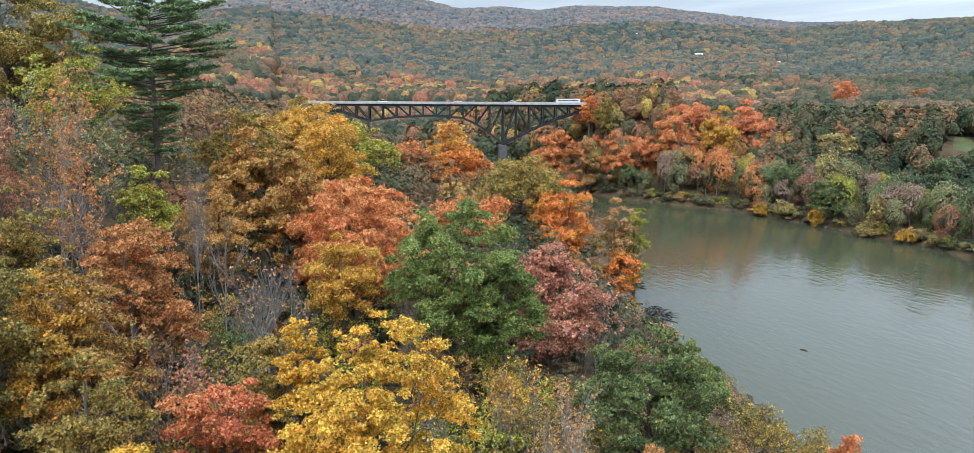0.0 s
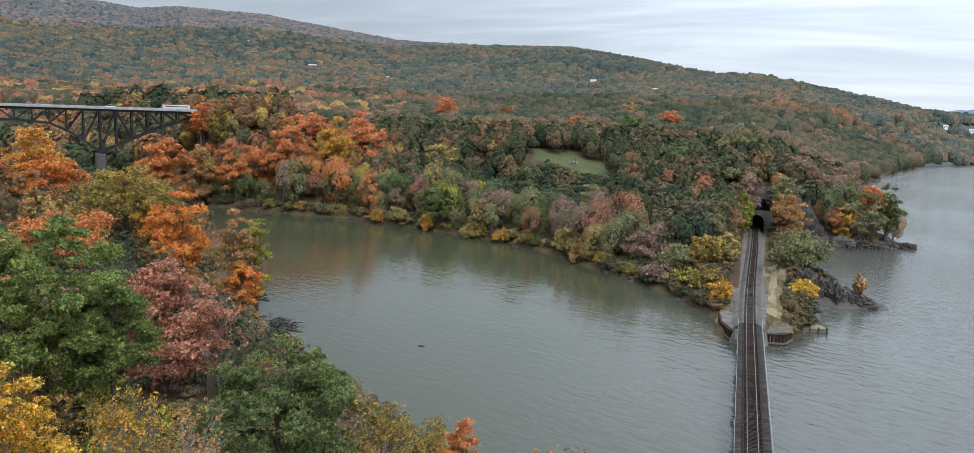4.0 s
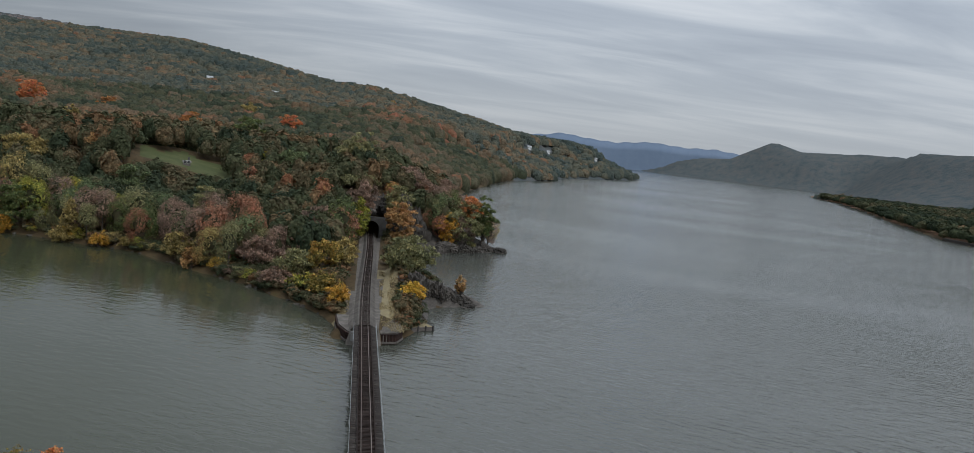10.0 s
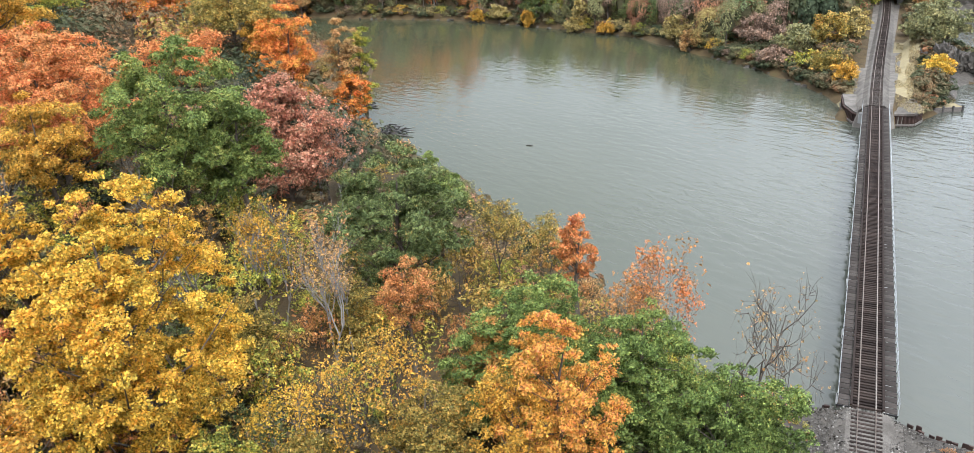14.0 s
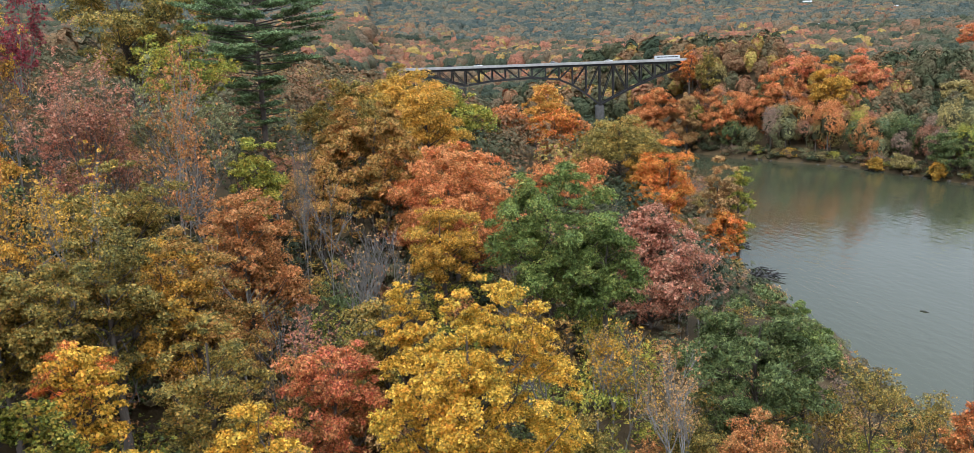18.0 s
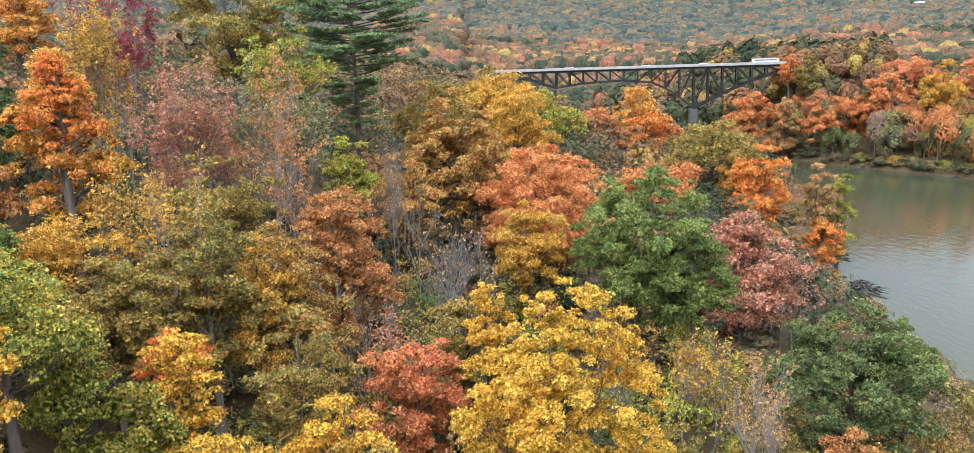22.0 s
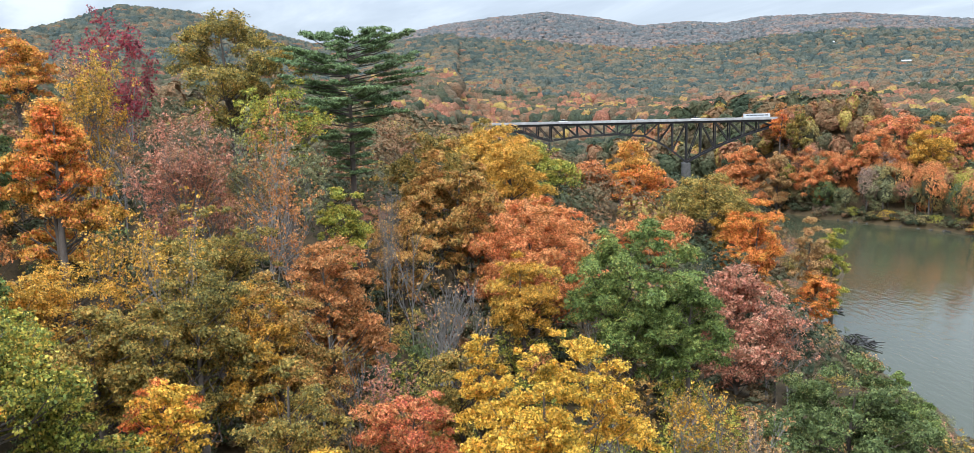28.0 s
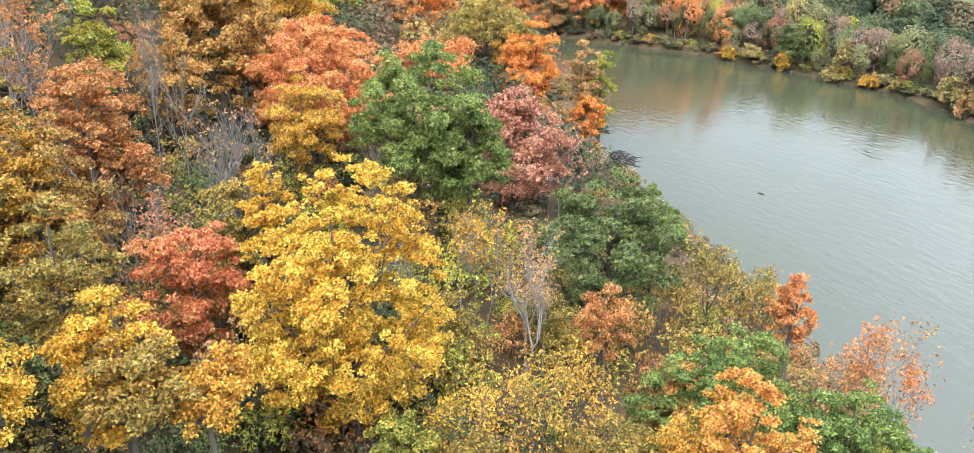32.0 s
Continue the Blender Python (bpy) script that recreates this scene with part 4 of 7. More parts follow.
broad_tree(42.7, 355.4, 19.0, 9.6, 4.6, "gold", "golden tree below the rock face", "oval", far=358, dense=0.7, group='trees on the far bank')
broad_tree(41.9, 389.8, 30.4, 18.6, 9.8, "dun", "brown tree above the rocky point", "round", far=392, group='trees on the far bank')
broad_tree(23.8, 399.3, 35.0, 31.5, 18.5, "dun", "russet brown tree above the tunnel", "round", far=400, group='trees on the far bank')
broad_tree(-2.2, 385.0, 31.2, 27.3, 14.1, "moss", "olive tree above the tunnel cutting", "round", far=385, group='trees on the far bank')
broad_tree(-8.5, 245.9, 16.6, 10.2, 6.1, "olive", "yellow-olive tree beside the track", "round", far=246, dense=0.9, group='trees on the far bank')
broad_tree(-2.0, 250.0, 16.7, 8.0, 6.6, "ochre", "dull gold tree beside the track", "round", far=250, dense=0.9, group='trees on the far bank')
broad_tree(-12.7, 284.7, 21.9, 16.9, 9.4, "dun", "russet brown tree beside the track", "round", far=285, group='trees on the far bank')
broad_tree(-20.7, 271.2, 15.2, 17.3, 3.4, "dun", "brown half-bare tree near the track", "round", far=272, dense=0.8, group='trees on the far bank')
broad_tree(-22.2, 289.2, 15.1, 13.8, 7.3, "sage", "grey-green tree near the track", "round", far=290, group='trees on the far bank')
broad_tree(-4.4, 300.0, 20.1, 14.7, 7.5, "brick", "reddish brown tree beside the track", "round", far=300, dense=0.8, group='trees on the far bank')
broad_tree(-74.9, 4.4, 52.2, 8.7, 40.8, "amber", "bright orange maple against dark woods", "cone", far=75, dense=1.6, most=12000)
broad_tree(-72.9, 4.3, 52.0, 5.7, 45.2, "orange", "red-orange top boughs of a maple", "cone", far=73, dense=0.8, most=6000)
thin_tree(-95.1, 31.0, 51.5, 11.8, "moss", "tall grey bare tree before the pine", far=100, leaves=900, stems=1)
broad_tree(-57.7, -5.5, 45.6, 8.7, 40.2, "vine", "mound of green vines over shrubs", "dome", far=58, most=16000)
broad_tree(-73.6, -7.9, 44.9, 5.3, 42.0, "vine", "green shrubs beside the yard", "dome", far=74)
broad_tree(-28.1, 260.5, 13.3, 17.1, 1.4, "dun", "brown half-bare tree over the creek", "round", far=262, group='trees on the far bank')
broad_tree(-16.5, 245.4, 12.4, 12.2, 1.4, "moss", "olive tree over the creek", "round", far=246, group='trees on the far bank')
broad_tree(-6.8, 225.9, 10.0, 10.9, 1.0, "olive", "low olive thicket near the abutment", "dome", far=226, group='trees on the far bank')
broad_tree(-39.2, 273.2, 14.0, 14.3, 1.7, "brick", "reddish brown tree over the creek", "round", far=276, group='trees on the far bank')
broad_tree(-2.6, 214.0, 8.8, 6.2, 1.6, "gold", "low golden bush near the abutment", "dome", far=214, dense=0.8, group='trees on the far bank')
broad_tree(-20.6, 239.1, 7.4, 13.1, -0.1, "dun", "brown brush at the creek edge", "dome", far=240, group='trees on the far bank')
broad_tree(18.6, 229.2, 8.0, 8.3, 1.4, "yellow", "bright yellow bush near the rocks", "dome", far=230, group='trees on the far bank')
broad_tree(18.6, 255.3, 19.0, 15.9, 6.1, "moss", "broad olive tree over the rocks", "dome", far=256, group='trees on the far bank')
broad_tree(3.5, 346.0, 29.4, 13.6, 16.2, "dun", "brown tree over the tunnel mouth", "round", far=346, dense=0.8, group='trees on the far bank')
broad_tree(18.7, 357.5, 28.2, 13.0, 16.7, "moss", "olive tree above the tunnel mouth", "round", far=358, dense=0.8, group='trees on the far bank')
broad_tree(-43.1, 67.4, 26.1, 14.9, 13.2, "deep", "dark green tree with bare leaning stems", "round", far=80, most=12000)
broad_tree(-273.7, 357.2, 52.9, 20.9, 27.1, "rust", "rusty brown tree at the end of the bridge", "oval", far=450, group='trees on the far bank')
broad_tree(-40.0, 30.0, 36.5, 15.3, 11.6, "yellow", "large bright yellow maple with a full crown", "round", far=50, most=30000)
broad_tree(-46.0, 28.3, 35.2, 3.7, 28.1, "yellow", "slender yellow maple beside the large yellow one", "oval", far=54)
broad_tree(-37.7, 13.3, 33.1, 6.0, 25.0, "yellow", "golden yellow maple low on the slope", "round", far=40, most=18000)
broad_tree(-50.6, 24.0, 30.9, 9.0, 17.5, "red", "red maple turning from coral to crimson", "round", far=56, most=10000)
broad_tree(-42.3, 74.9, 23.8, 7.9, 11.2, "green", "green tree beside the shore", "round", far=86)
thin_tree(-48.3, 53.4, 26.1, 9.9, "gold", "nearly bare birch with pale stems and yellow leaves", far=72, leaves=1500, stems=3, spread=0.35)
thin_tree(-40.7, 51.9, 25.7, 8.7, "tan", "bare thicket with a few tan leaves", far=66, leaves=900, stems=3, spread=0.35)
thin_tree(-34.1, 74.6, 21.3, 10.2, "olive", "sparse olive tree over the water", far=82, leaves=1600, bark=BARK)
thin_tree(-30.4, 78.3, 16.5, 6.2, "olive", "sparse olive tree at the water edge", far=84, leaves=900, bark=BARK)
broad_tree(-23.8, 70.1, 20.2, 4.4, 13.8, "coral", "small red-orange maple at the water edge", "cone", far=74)
thin_tree(-14.3, 64.4, 20.9, 6.6, "coral", "half-bare orange tree over the water", far=66, leaves=900)
thin_tree(-5.1, 57.8, 22.0, 8.0, "tan", "bare leaning tree over the water", far=58, leaves=160, stems=1, spread=0.7, bark=BARK)
thin_tree(-3.2, 58.9, 19.6, 7.1, "tan", "bare tree spreading over the water", far=59, leaves=120, stems=1, spread=0.75, bark=BARK)
broad_tree(-74.3, 87.7, 28.3, 17.4, 11.5, "rose", "rose-red maple thinning to twigs", "round", far=115, dense=0.7)
thin_tree(-67.1, 89.7, 23.8, 11.9, "rose", "bare twiggy tree with a pink cast", far=112, leaves=700, stems=3)
broad_tree(-88.0, 62.7, 37.8, 16.5, 24.2, "coral", "rust-orange maple behind the oak", "round", far=108)
broad_tree(-119.8, 147.4, 30.2, 15.6, 10.2, "orange", "bright orange maple on the point", "round", far=190)
broad_tree(-130.8, 151.3, 27.6, 9.1, 11.9, "gold", "golden tree on the wooded point", "round", far=200)
broad_tree(-109.1, 153.1, 26.0, 10.2, 2.3, "tan", "orange-brown tree leaning over the shore", "oval", far=188, dense=0.7)
broad_tree(-111.1, 163.9, 23.6, 8.5, 5.5, "lime", "thin green tree on the point", "oval", far=198, dense=0.6)
broad_tree(-105.6, 150.7, 14.8, 8.0, 2.0, "orange", "low orange tree at the shore", "oval", far=184)
broad_tree(-138.2, 151.4, 35.7, 22.6, 22.2, "olive", "flat-topped olive green tree with bare stems", "dome", far=205)
broad_tree(-193.7, 176.4, 40.6, 19.4, 20.7, "amber", "bright orange-yellow maple near the road bridge", "round", far=262)
broad_tree(-202.4, 166.3, 34.2, 16.5, 25.0, "coral", "coral maple near the road bridge", "round", far=262)
broad_tree(-182.9, 170.5, 33.8, 15.6, 20.0, "orange", "orange maple near the road bridge", "round", far=250)
broad_tree(-181.7, 178.9, 29.4, 15.8, 18.4, "coral", "coral red tree in the ravine", "round", far=255)
broad_tree(-99.7, 70.4, 37.3, 20.4, 19.8, "coral", "large rust-coral maple with a full crown", "round", far=122)
broad_tree(-108.5, 103.5, 30.8, 16.4, 21.8, "coral", "coral maple behind the oak", "round", far=150)
broad_tree(-75.8, 52.1, 34.1, 9.6, 24.2, "gold", "golden brown tree in front of the coral maple", "round", far=92, dense=0.8)
thin_tree(-111.1, 14.0, 58.6, 10.6, "tan", "sparse tan tree on the slope", far=112, leaves=1700)
thin_tree(-93.1, 18.7, 52.1, 14.1, "rose", "large rosy brown tree, half bare", far=95, leaves=4200, stems=4, spread=0.4)
broad_tree(-101.6, 22.0, 48.9, 10.3, 33.5, "tan", "tan tree among bare stems", "round", far=104, dense=0.5)
thin_tree(-86.7, 24.1, 53.1, 10.5, "rust", "tall grey bare tree with some russet leaves", far=90, leaves=1500, stems=2)
broad_tree(-111.0, -14.7, 60.3, 9.8, 39.0, "tan", "pale orange tree by the building", "round", far=112, dense=0.7)
broad_tree(-38.0, -1.3, 43.0, 7.8, 38.3, "vine", "tangle of yellow-green vines over low trees", "dome", far=38, most=12000)
broad_tree(-32.9, -2.5, 42.0, 4.2, 37.1, "yellow", "yellow maple with red-tipped boughs", "round", far=33, most=9000)
broad_tree(-32.7, -4.3, 41.6, 1.7, 37.6, "coral", "red-tipped young maple among vines", "oval", far=33, most=4000)
broad_tree(-41.5, 6.2, 37.2, 3.9, 31.3, "yellow", "yellow and red young maple", "round", far=42, most=6000)
broad_tree(-40.0, 1.3, 39.5, 4.4, 33.2, "lime", "yellow-green tree hung with vines", "oval", far=40)
broad_tree(-68.3, 15.3, 43.7, 10.8, 31.5, "olive", "olive and rust oak, thinly leaved", "round", far=70, dense=0.75)
broad_tree(-67.4, 25.3, 39.6, 9.2, 26.3, "rust", "rust brown oak halfway up the slope", "round", far=72, dense=0.7)
broad_tree(-55.5, 7.3, 39.7, 8.1, 29.3, "olive", "olive and gold oak on the slope", "round", far=56, dense=0.75)
broad_tree(-57.5, 17.1, 39.1, 9.1, 26.0, "russet", "russet and olive oak", "round", far=60, dense=0.75)
broad_tree(-125.2, 67.0, 47.5, 19.8, 23.6, "olive", "tall olive brown tree behind the bare stems", "round", far=142, dense=0.8)
broad_tree(-159.9, 102.6, 47.1, 25.3, 27.8, "gold", "golden orange tree before the road bridge", "round", far=190)
broad_tree(-190.0, 138.3, 41.6, 20.3, 27.8, "lime", "yellow-olive tree near the bridge", "round", far=235)
broad_tree(-90.2, 35.6, 42.0, 6.5, 33.4, "lime", "small yellow-green tree under the pine", "round", far=97)
thin_tree(-78.3, 35.6, 44.7, 4.6, "tan", "bare tree with white stems", far=86, leaves=60, stems=2, spread=0.5, levels=5)
thin_tree(-64.9, 35.5, 36.5, 10.0, "tan", "thicket of bare grey stems", far=74, leaves=250, stems=4, spread=0.3)
broad_tree(-52.0, 29.9, 33.3, 6.3, 24.2, "olive", "olive young tree on the slope", "round", far=60, dense=0.7)
thin_tree(-27.8, 37.9, 24.0, 10.1, "gold", "sparse yellow and olive sapling thicket", far=47, leaves=2600, stems=3, bark=BARK)
thin_tree(-32.1, 32.9, 23.1, 6.3, "yellow", "thin yellow saplings under the maple", far=46, leaves=1800, stems=2)
thin_tree(-61.4, 8.3, 45.5, 7.4, "gold", "half-bare yellow-olive tree with thin stems", far=62, leaves=1700, stems=2)
broad_tree(-54.9, 10.8, 41.2, 7.9, 30.4, "olive", "olive and rust oak on the slope", "round", far=56, dense=0.7)
broad_tree(-71.3, 26.4, 39.2, 8.6, 24.5, "rust", "rust brown oak halfway up the slope", "round", far=76, dense=0.7)
broad_tree(-106.0, 60.4, 46.8, 16.1, 25.1, "russet", "tall russet brown tree on the slope", "round", far=122)
broad_tree(-141.0, 94.9, 46.6, 17.9, 28.3, "gold", "golden olive tree on the rise", "round", far=170, dense=0.8)
broad_tree(-44.0, 13.4, 36.7, 6.4, 28.5, "olive", "olive and gold oak low on the slope", "round", far=46, dense=0.7)
broad_tree(-66.0, 1.7, 39.4, 7.0, 32.9, "russet", "russet tree in the hollow", "round", far=66, dense=0.7)
thin_tree(-56.4, 25.8, 32.0, 4.5, "rose", "bare sapling with pink leaves", far=62, leaves=500)
broad_tree(-76.7, 89.6, 27.3, 11.3, 10.7, "rose", "rose-red maple by the water", "round", far=118, dense=0.7)
broad_tree(-211.2, 337.3, 40.6, 24.9, 4.8, "coral", "coral red maple on the far bank", "round", far=398, group='trees on the far bank')
broad_tree(-230.7, 329.2, 31.0, 26.2, 3.9, "coral", "coral maple leaning from the far bank", "round", far=402, group='trees on the far bank')
broad_tree(-192.6, 352.8, 45.1, 17.6, 12.3, "gold", "golden tree among red maples", "oval", far=402, group='trees on the far bank')
broad_tree(-215.4, 366.4, 47.1, 28.2, 16.0, "red", "deep red maple on the far bank", "round", far=425, group='trees on the far bank')
broad_tree(-190.5, 379.9, 47.5, 22.5, 19.4, "red", "large red maple on the far bank", "round", far=425, group='trees on the far bank')
broad_tree(-179.3, 363.2, 29.9, 10.6, 16.6, "red", "small bright red maple on the bank", "round", far=405, group='trees on the far bank')
broad_tree(-258.5, 307.8, 32.7, 24.5, 8.1, "coral", "pale coral maple below the road bridge", "round", far=402, group='trees on the far bank')
broad_tree(-248.4, 319.9, 30.0, 16.3, 4.8, "tan", "thin tan tree below the road bridge", "oval", far=405, group='trees on the far bank')
broad_tree(-262.1, 390.1, 50.0, 32.6, 22.5, "rust", "rust brown tree above the red maples", "round", far=470, group='trees on the far bank')
broad_tree(-278.0, 372.7, 47.1, 26.7, 22.8, "deep", "dark green tree beside the road bridge", "round", far=465, group='trees on the far bank')
broad_tree(-28.0, 31.3, 20.6, 8.1, 13.2, "olive", "low olive undergrowth tree below the maple", "dome", far=42)
broad_tree(-24.1, 39.2, 21.0, 8.3, 9.8, "olive", "low olive tree on the lower slope", "dome", far=46, dense=0.7)
broad_tree(-33.3, 28.8, 20.4, 5.3, 13.0, "vine", "green young tree under the maple", "round", far=44)
broad_tree(-41.9, 56.1, 16.3, 7.5, 5.7, "olive", "olive young tree between birches", "round", far=70, dense=0.6)
broad_tree(-42.1, 42.8, 21.6, 5.8, 10.8, "olive", "olive sapling beside the yellow maple", "round", far=60, dense=0.6)
broad_tree(-24.7, 51.4, 19.2, 6.1, 8.9, "russet", "russet low tree by the shore", "round", far=57, dense=0.7)
broad_tree(-54.7, 29.3, 25.4, 5.8, 18.2, "olive", "olive tree behind the red maple", "round", far=62, dense=0.7)
broad_tree(-40.4, -6.7, 44.9, 5.6, 38.6, "vine", "bank of green vines near the building", "dome", far=41)
broad_tree(-54.8, 4.7, 38.6, 6.1, 31.7, "olive", "olive oak among vines on the slope", "round", far=55, dense=0.8)
broad_tree(-56.1, 14.7, 38.7, 6.5, 29.2, "gold", "olive gold tree on the slope", "round", far=58, dense=0.6)
broad_tree(-94.6, 45.6, 39.9, 10.0, 28.1, "russet", "russet tree behind bare white stems", "round", far=105, dense=0.6)
broad_tree(-314.0, 821.0, 64.9, 27.1, 38.3, "red", "bright red maple on the far hillside", "round", far=879, group='trees on the far bank')
broad_tree(-264.9, 891.5, 58.0, 20.9, 39.8, "rust", "rust-orange tree on the far hillside", "round", far=930, group='trees on the far bank')
broad_tree(-50.3, 381.7, 29.4, 9.7, 17.7, "brick", "dark red tree below the lawn", "round", far=385, group='trees on the far bank')
broad_tree(-82.0, 933.4, 60.7, 26.5, 37.0, "red", "red maple above the lawn", "round", far=937, group='trees on the far bank')
broad_tree(-24.7, 533.4, 28.5, 17.9, 17.9, "brick", "brick red tree on the far bank", "round", far=534, group='trees on the far bank')
broad_tree(-190.7, 564.7, 47.6, 11.5, 25.7, "ochre", "tall dull gold tree on the far hillside", "oval", far=596, group='trees on the far bank')
broad_tree(-46.8, 424.4, 35.9, 8.3, 26.3, "lime", "small bright yellow-green tree beside the lawn", "oval", far=427, group='trees on the far bank')
broad_tree(-157.0, 405.7, 31.4, 22.8, 16.4, "ochre", "broad dull gold tree on the far bank", "round", far=435, group='trees on the far bank')
broad_tree(-123.6, 410.8, 37.1, 16.6, 27.1, "tan", "orange-brown tree on the far bank", "round", far=429, group='trees on the far bank')
broad_tree(-57.8, 317.8, 22.3, 15.5, 7.1, "moss", "large olive green oak on the far bank", "round", far=323, group='trees on the far bank')
broad_tree(-33.8, 415.6, 38.1, 18.2, 20.1, "sage", "grey-green tree beside the lawn", "round", far=417, group='trees on the far bank')
broad_tree(0.4, 420.0, 50.4, 22.6, 30.3, "moss", "large olive tree above the tunnel", "round", far=420, group='trees on the far bank')
broad_tree(-142.8, 1057.4, 71.5, 28.0, 51.3, "ochre", "golden tree behind the lawn", "round", far=1067, group='trees on the far bank')
broad_tree(-149.7, 749.2, 51.3, 26.0, 28.0, "rust", "rust red tree behind the lawn", "round", far=764, group='trees on the far bank')
broad_tree(-82.5, 612.5, 51.6, 29.0, 26.0, "deep", "dark green oak behind the lawn", "round", far=618, group='trees on the far bank')
broad_tree(-91.8, 346.0, 26.2, 15.8, 8.6, "sage", "grey-green oak on the far bank", "round", far=358, group='trees on the far bank')
broad_tree(-122.2, 309.8, 19.1, 15.4, 3.2, "deep", "dark green oak on the far bank", "round", far=333, group='trees on the far bank')
broad_tree(-100.3, 295.4, 6.3, 7.8, -0.0, "ochre", "yellow bush at the creek edge", "dome", far=312, group='trees on the far bank')
broad_tree(-86.9, 292.3, 6.0, 6.7, 0.4, "gold", "gold bush at the creek edge", "dome", far=305, group='trees on the far bank')
broad_tree(-76.9, 288.9, 6.1, 5.0, 1.1, "ochre", "yellow bush at the creek edge", "dome", far=299, group='trees on the far bank')
broad_tree(-123.3, 304.0, 8.6, 5.3, -0.7, "gold", "thin gold tree at the creek edge", "oval", far=328, group='trees on the far bank')
broad_tree(-139.9, 312.1, 8.7, 8.2, 1.1, "ochre", "broad yellow bush at the creek edge", "dome", far=342, group='trees on the far bank')
broad_tree(-150.6, 313.7, 6.6, 6.1, 0.4, "gold", "gold bush at the creek edge", "dome", far=348, group='trees on the far bank')
broad_tree(-57.5, 273.0, 10.7, 8.9, 1.7, "ochre", "golden tree leaning over the creek", "round", far=279, group='trees on the far bank')
broad_tree(-50.2, 263.3, 7.6, 7.1, 1.6, "tan", "orange-brown bush at the creek edge", "round", far=268, group='trees on the far bank')
broad_tree(-98.7, 297.0, 16.4, 6.2, 2.1, "ochre", "slender dull gold tree on the far bank", "cone", far=313, group='trees on the far bank')
broad_tree(-3.6, 222.0, 5.8, 6.0, -1.1, "yellow", "bright yellow bush near the abutment", "dome", far=222, group='trees on the far bank')
broad_tree(-11.7, 235.7, 4.6, 12.2, -2.1, "lime", "low yellow-green thicket by the water", "dome", far=236, group='trees on the far bank')
broad_tree(18.8, 255.3, 18.2, 15.9, 2.2, "moss", "round grey-green tree beside the track", "round", far=256, group='trees on the far bank')
broad_tree(34.2, 240.6, 8.9, 3.5, 4.0, "tan", "small orange-brown tree on the rocks", "oval", far=243, group='trees on the far bank')
broad_tree(20.3, 339.4, 22.8, 14.4, 5.9, "tan", "brown tree beside the tunnel mouth", "round", far=340, group='trees on the far bank')
broad_tree(1.4, 335.0, 23.0, 10.5, 5.6, "lime", "bright green tree beside the tunnel mouth", "oval", far=335, group='trees on the far bank')
broad_tree(-4.7, 318.0, 19.1, 11.4, 4.6, "olive", "olive tree beside the track", "round", far=318, group='trees on the far bank')
broad_tree(-99.1, -13.3, 60.1, 7.6, 44.3, "amber", "amber maple above the building", "round", far=100, dense=0.9)
broad_tree(-169.7, -10.3, 65.7, 10.1, 54.1, "deep", "dark green tree on the rise", "round", far=170)
broad_tree(-175.0, -1.5, 65.8, 9.2, 53.3, "green", "green tree on the rise", "round", far=175)
broad_tree(-199.8, -8.5, 72.4, 14.6, 66.1, "rust", "rusty tree on the rise", "round", far=200)
broad_tree(-149.9, 5.0, 65.4, 10.1, 53.8, "amber", "amber tree beside the crimson one", "round", far=150, dense=0.8)
broad_tree(-94.8, -6.5, 53.8, 4.4, 47.6, "yellow", "slim yellow maple beside a dark tree", "oval", far=95)
broad_tree(-91.5, -9.4, 53.5, 3.7, 47.4, "coral", "orange-red maple by the building", "oval", far=92)
thin_tree(-109.4, 11.1, 59.4, 11.8, "gold", "pale half-bare tree with gold leaves", far=110, leaves=2200, stems=3)
broad_tree(-38.8, 4.1, 36.3, 4.8, 30.4, "vine", "green and yellow vines over a low tree", "dome", far=39)
broad_tree(-47.5, 7.1, 35.6, 4.2, 32.1, "orange", "orange and green maple among vines", "round", far=48, dense=0.9)
broad_tree(-35.4, 6.3, 34.0, 5.6, 30.1, "yellow", "golden low maple below the oaks", "dome", far=36)
broad_tree(-35.6, 13.2, 31.6, 4.9, 27.1, "olive", "olive sapling under the red maple", "dome", far=38)
broad_tree(-34.1, 16.8, 30.3, 4.8, 25.9, "gold", "gold undergrowth below the yellow maple", "dome", far=38)
broad_tree(-261.5, 338.8, 49.6, 8.1, 35.9, "orange", "orange maple at the end of the road bridge", "oval", far=428, dense=0.9, group="trees by the road bridge")
broad_tree(-251.8, 341.1, 51.0, 12.0, 31.5, "olive", "yellow-green tree beside the bridge end", "oval", far=424, dense=0.9, group="trees by the road bridge")


# ---------------------------------------------------------------- woods: shared crowns for the many trees
def wood_kit(seed, shape, clumps, leaves, leaf, high=12.0, wide=9.0, base=3.0):
    rng = np.random.default_rng(seed)
    foliage, wood = leafy(rng, shape, wide, base, high, clumps, leaves, leaf)
    return mesh_of("crown", *foliage, (leaves_of("olive", 0.14),)), mesh_of("trunk", *wood, (BARK,), smooth=True)


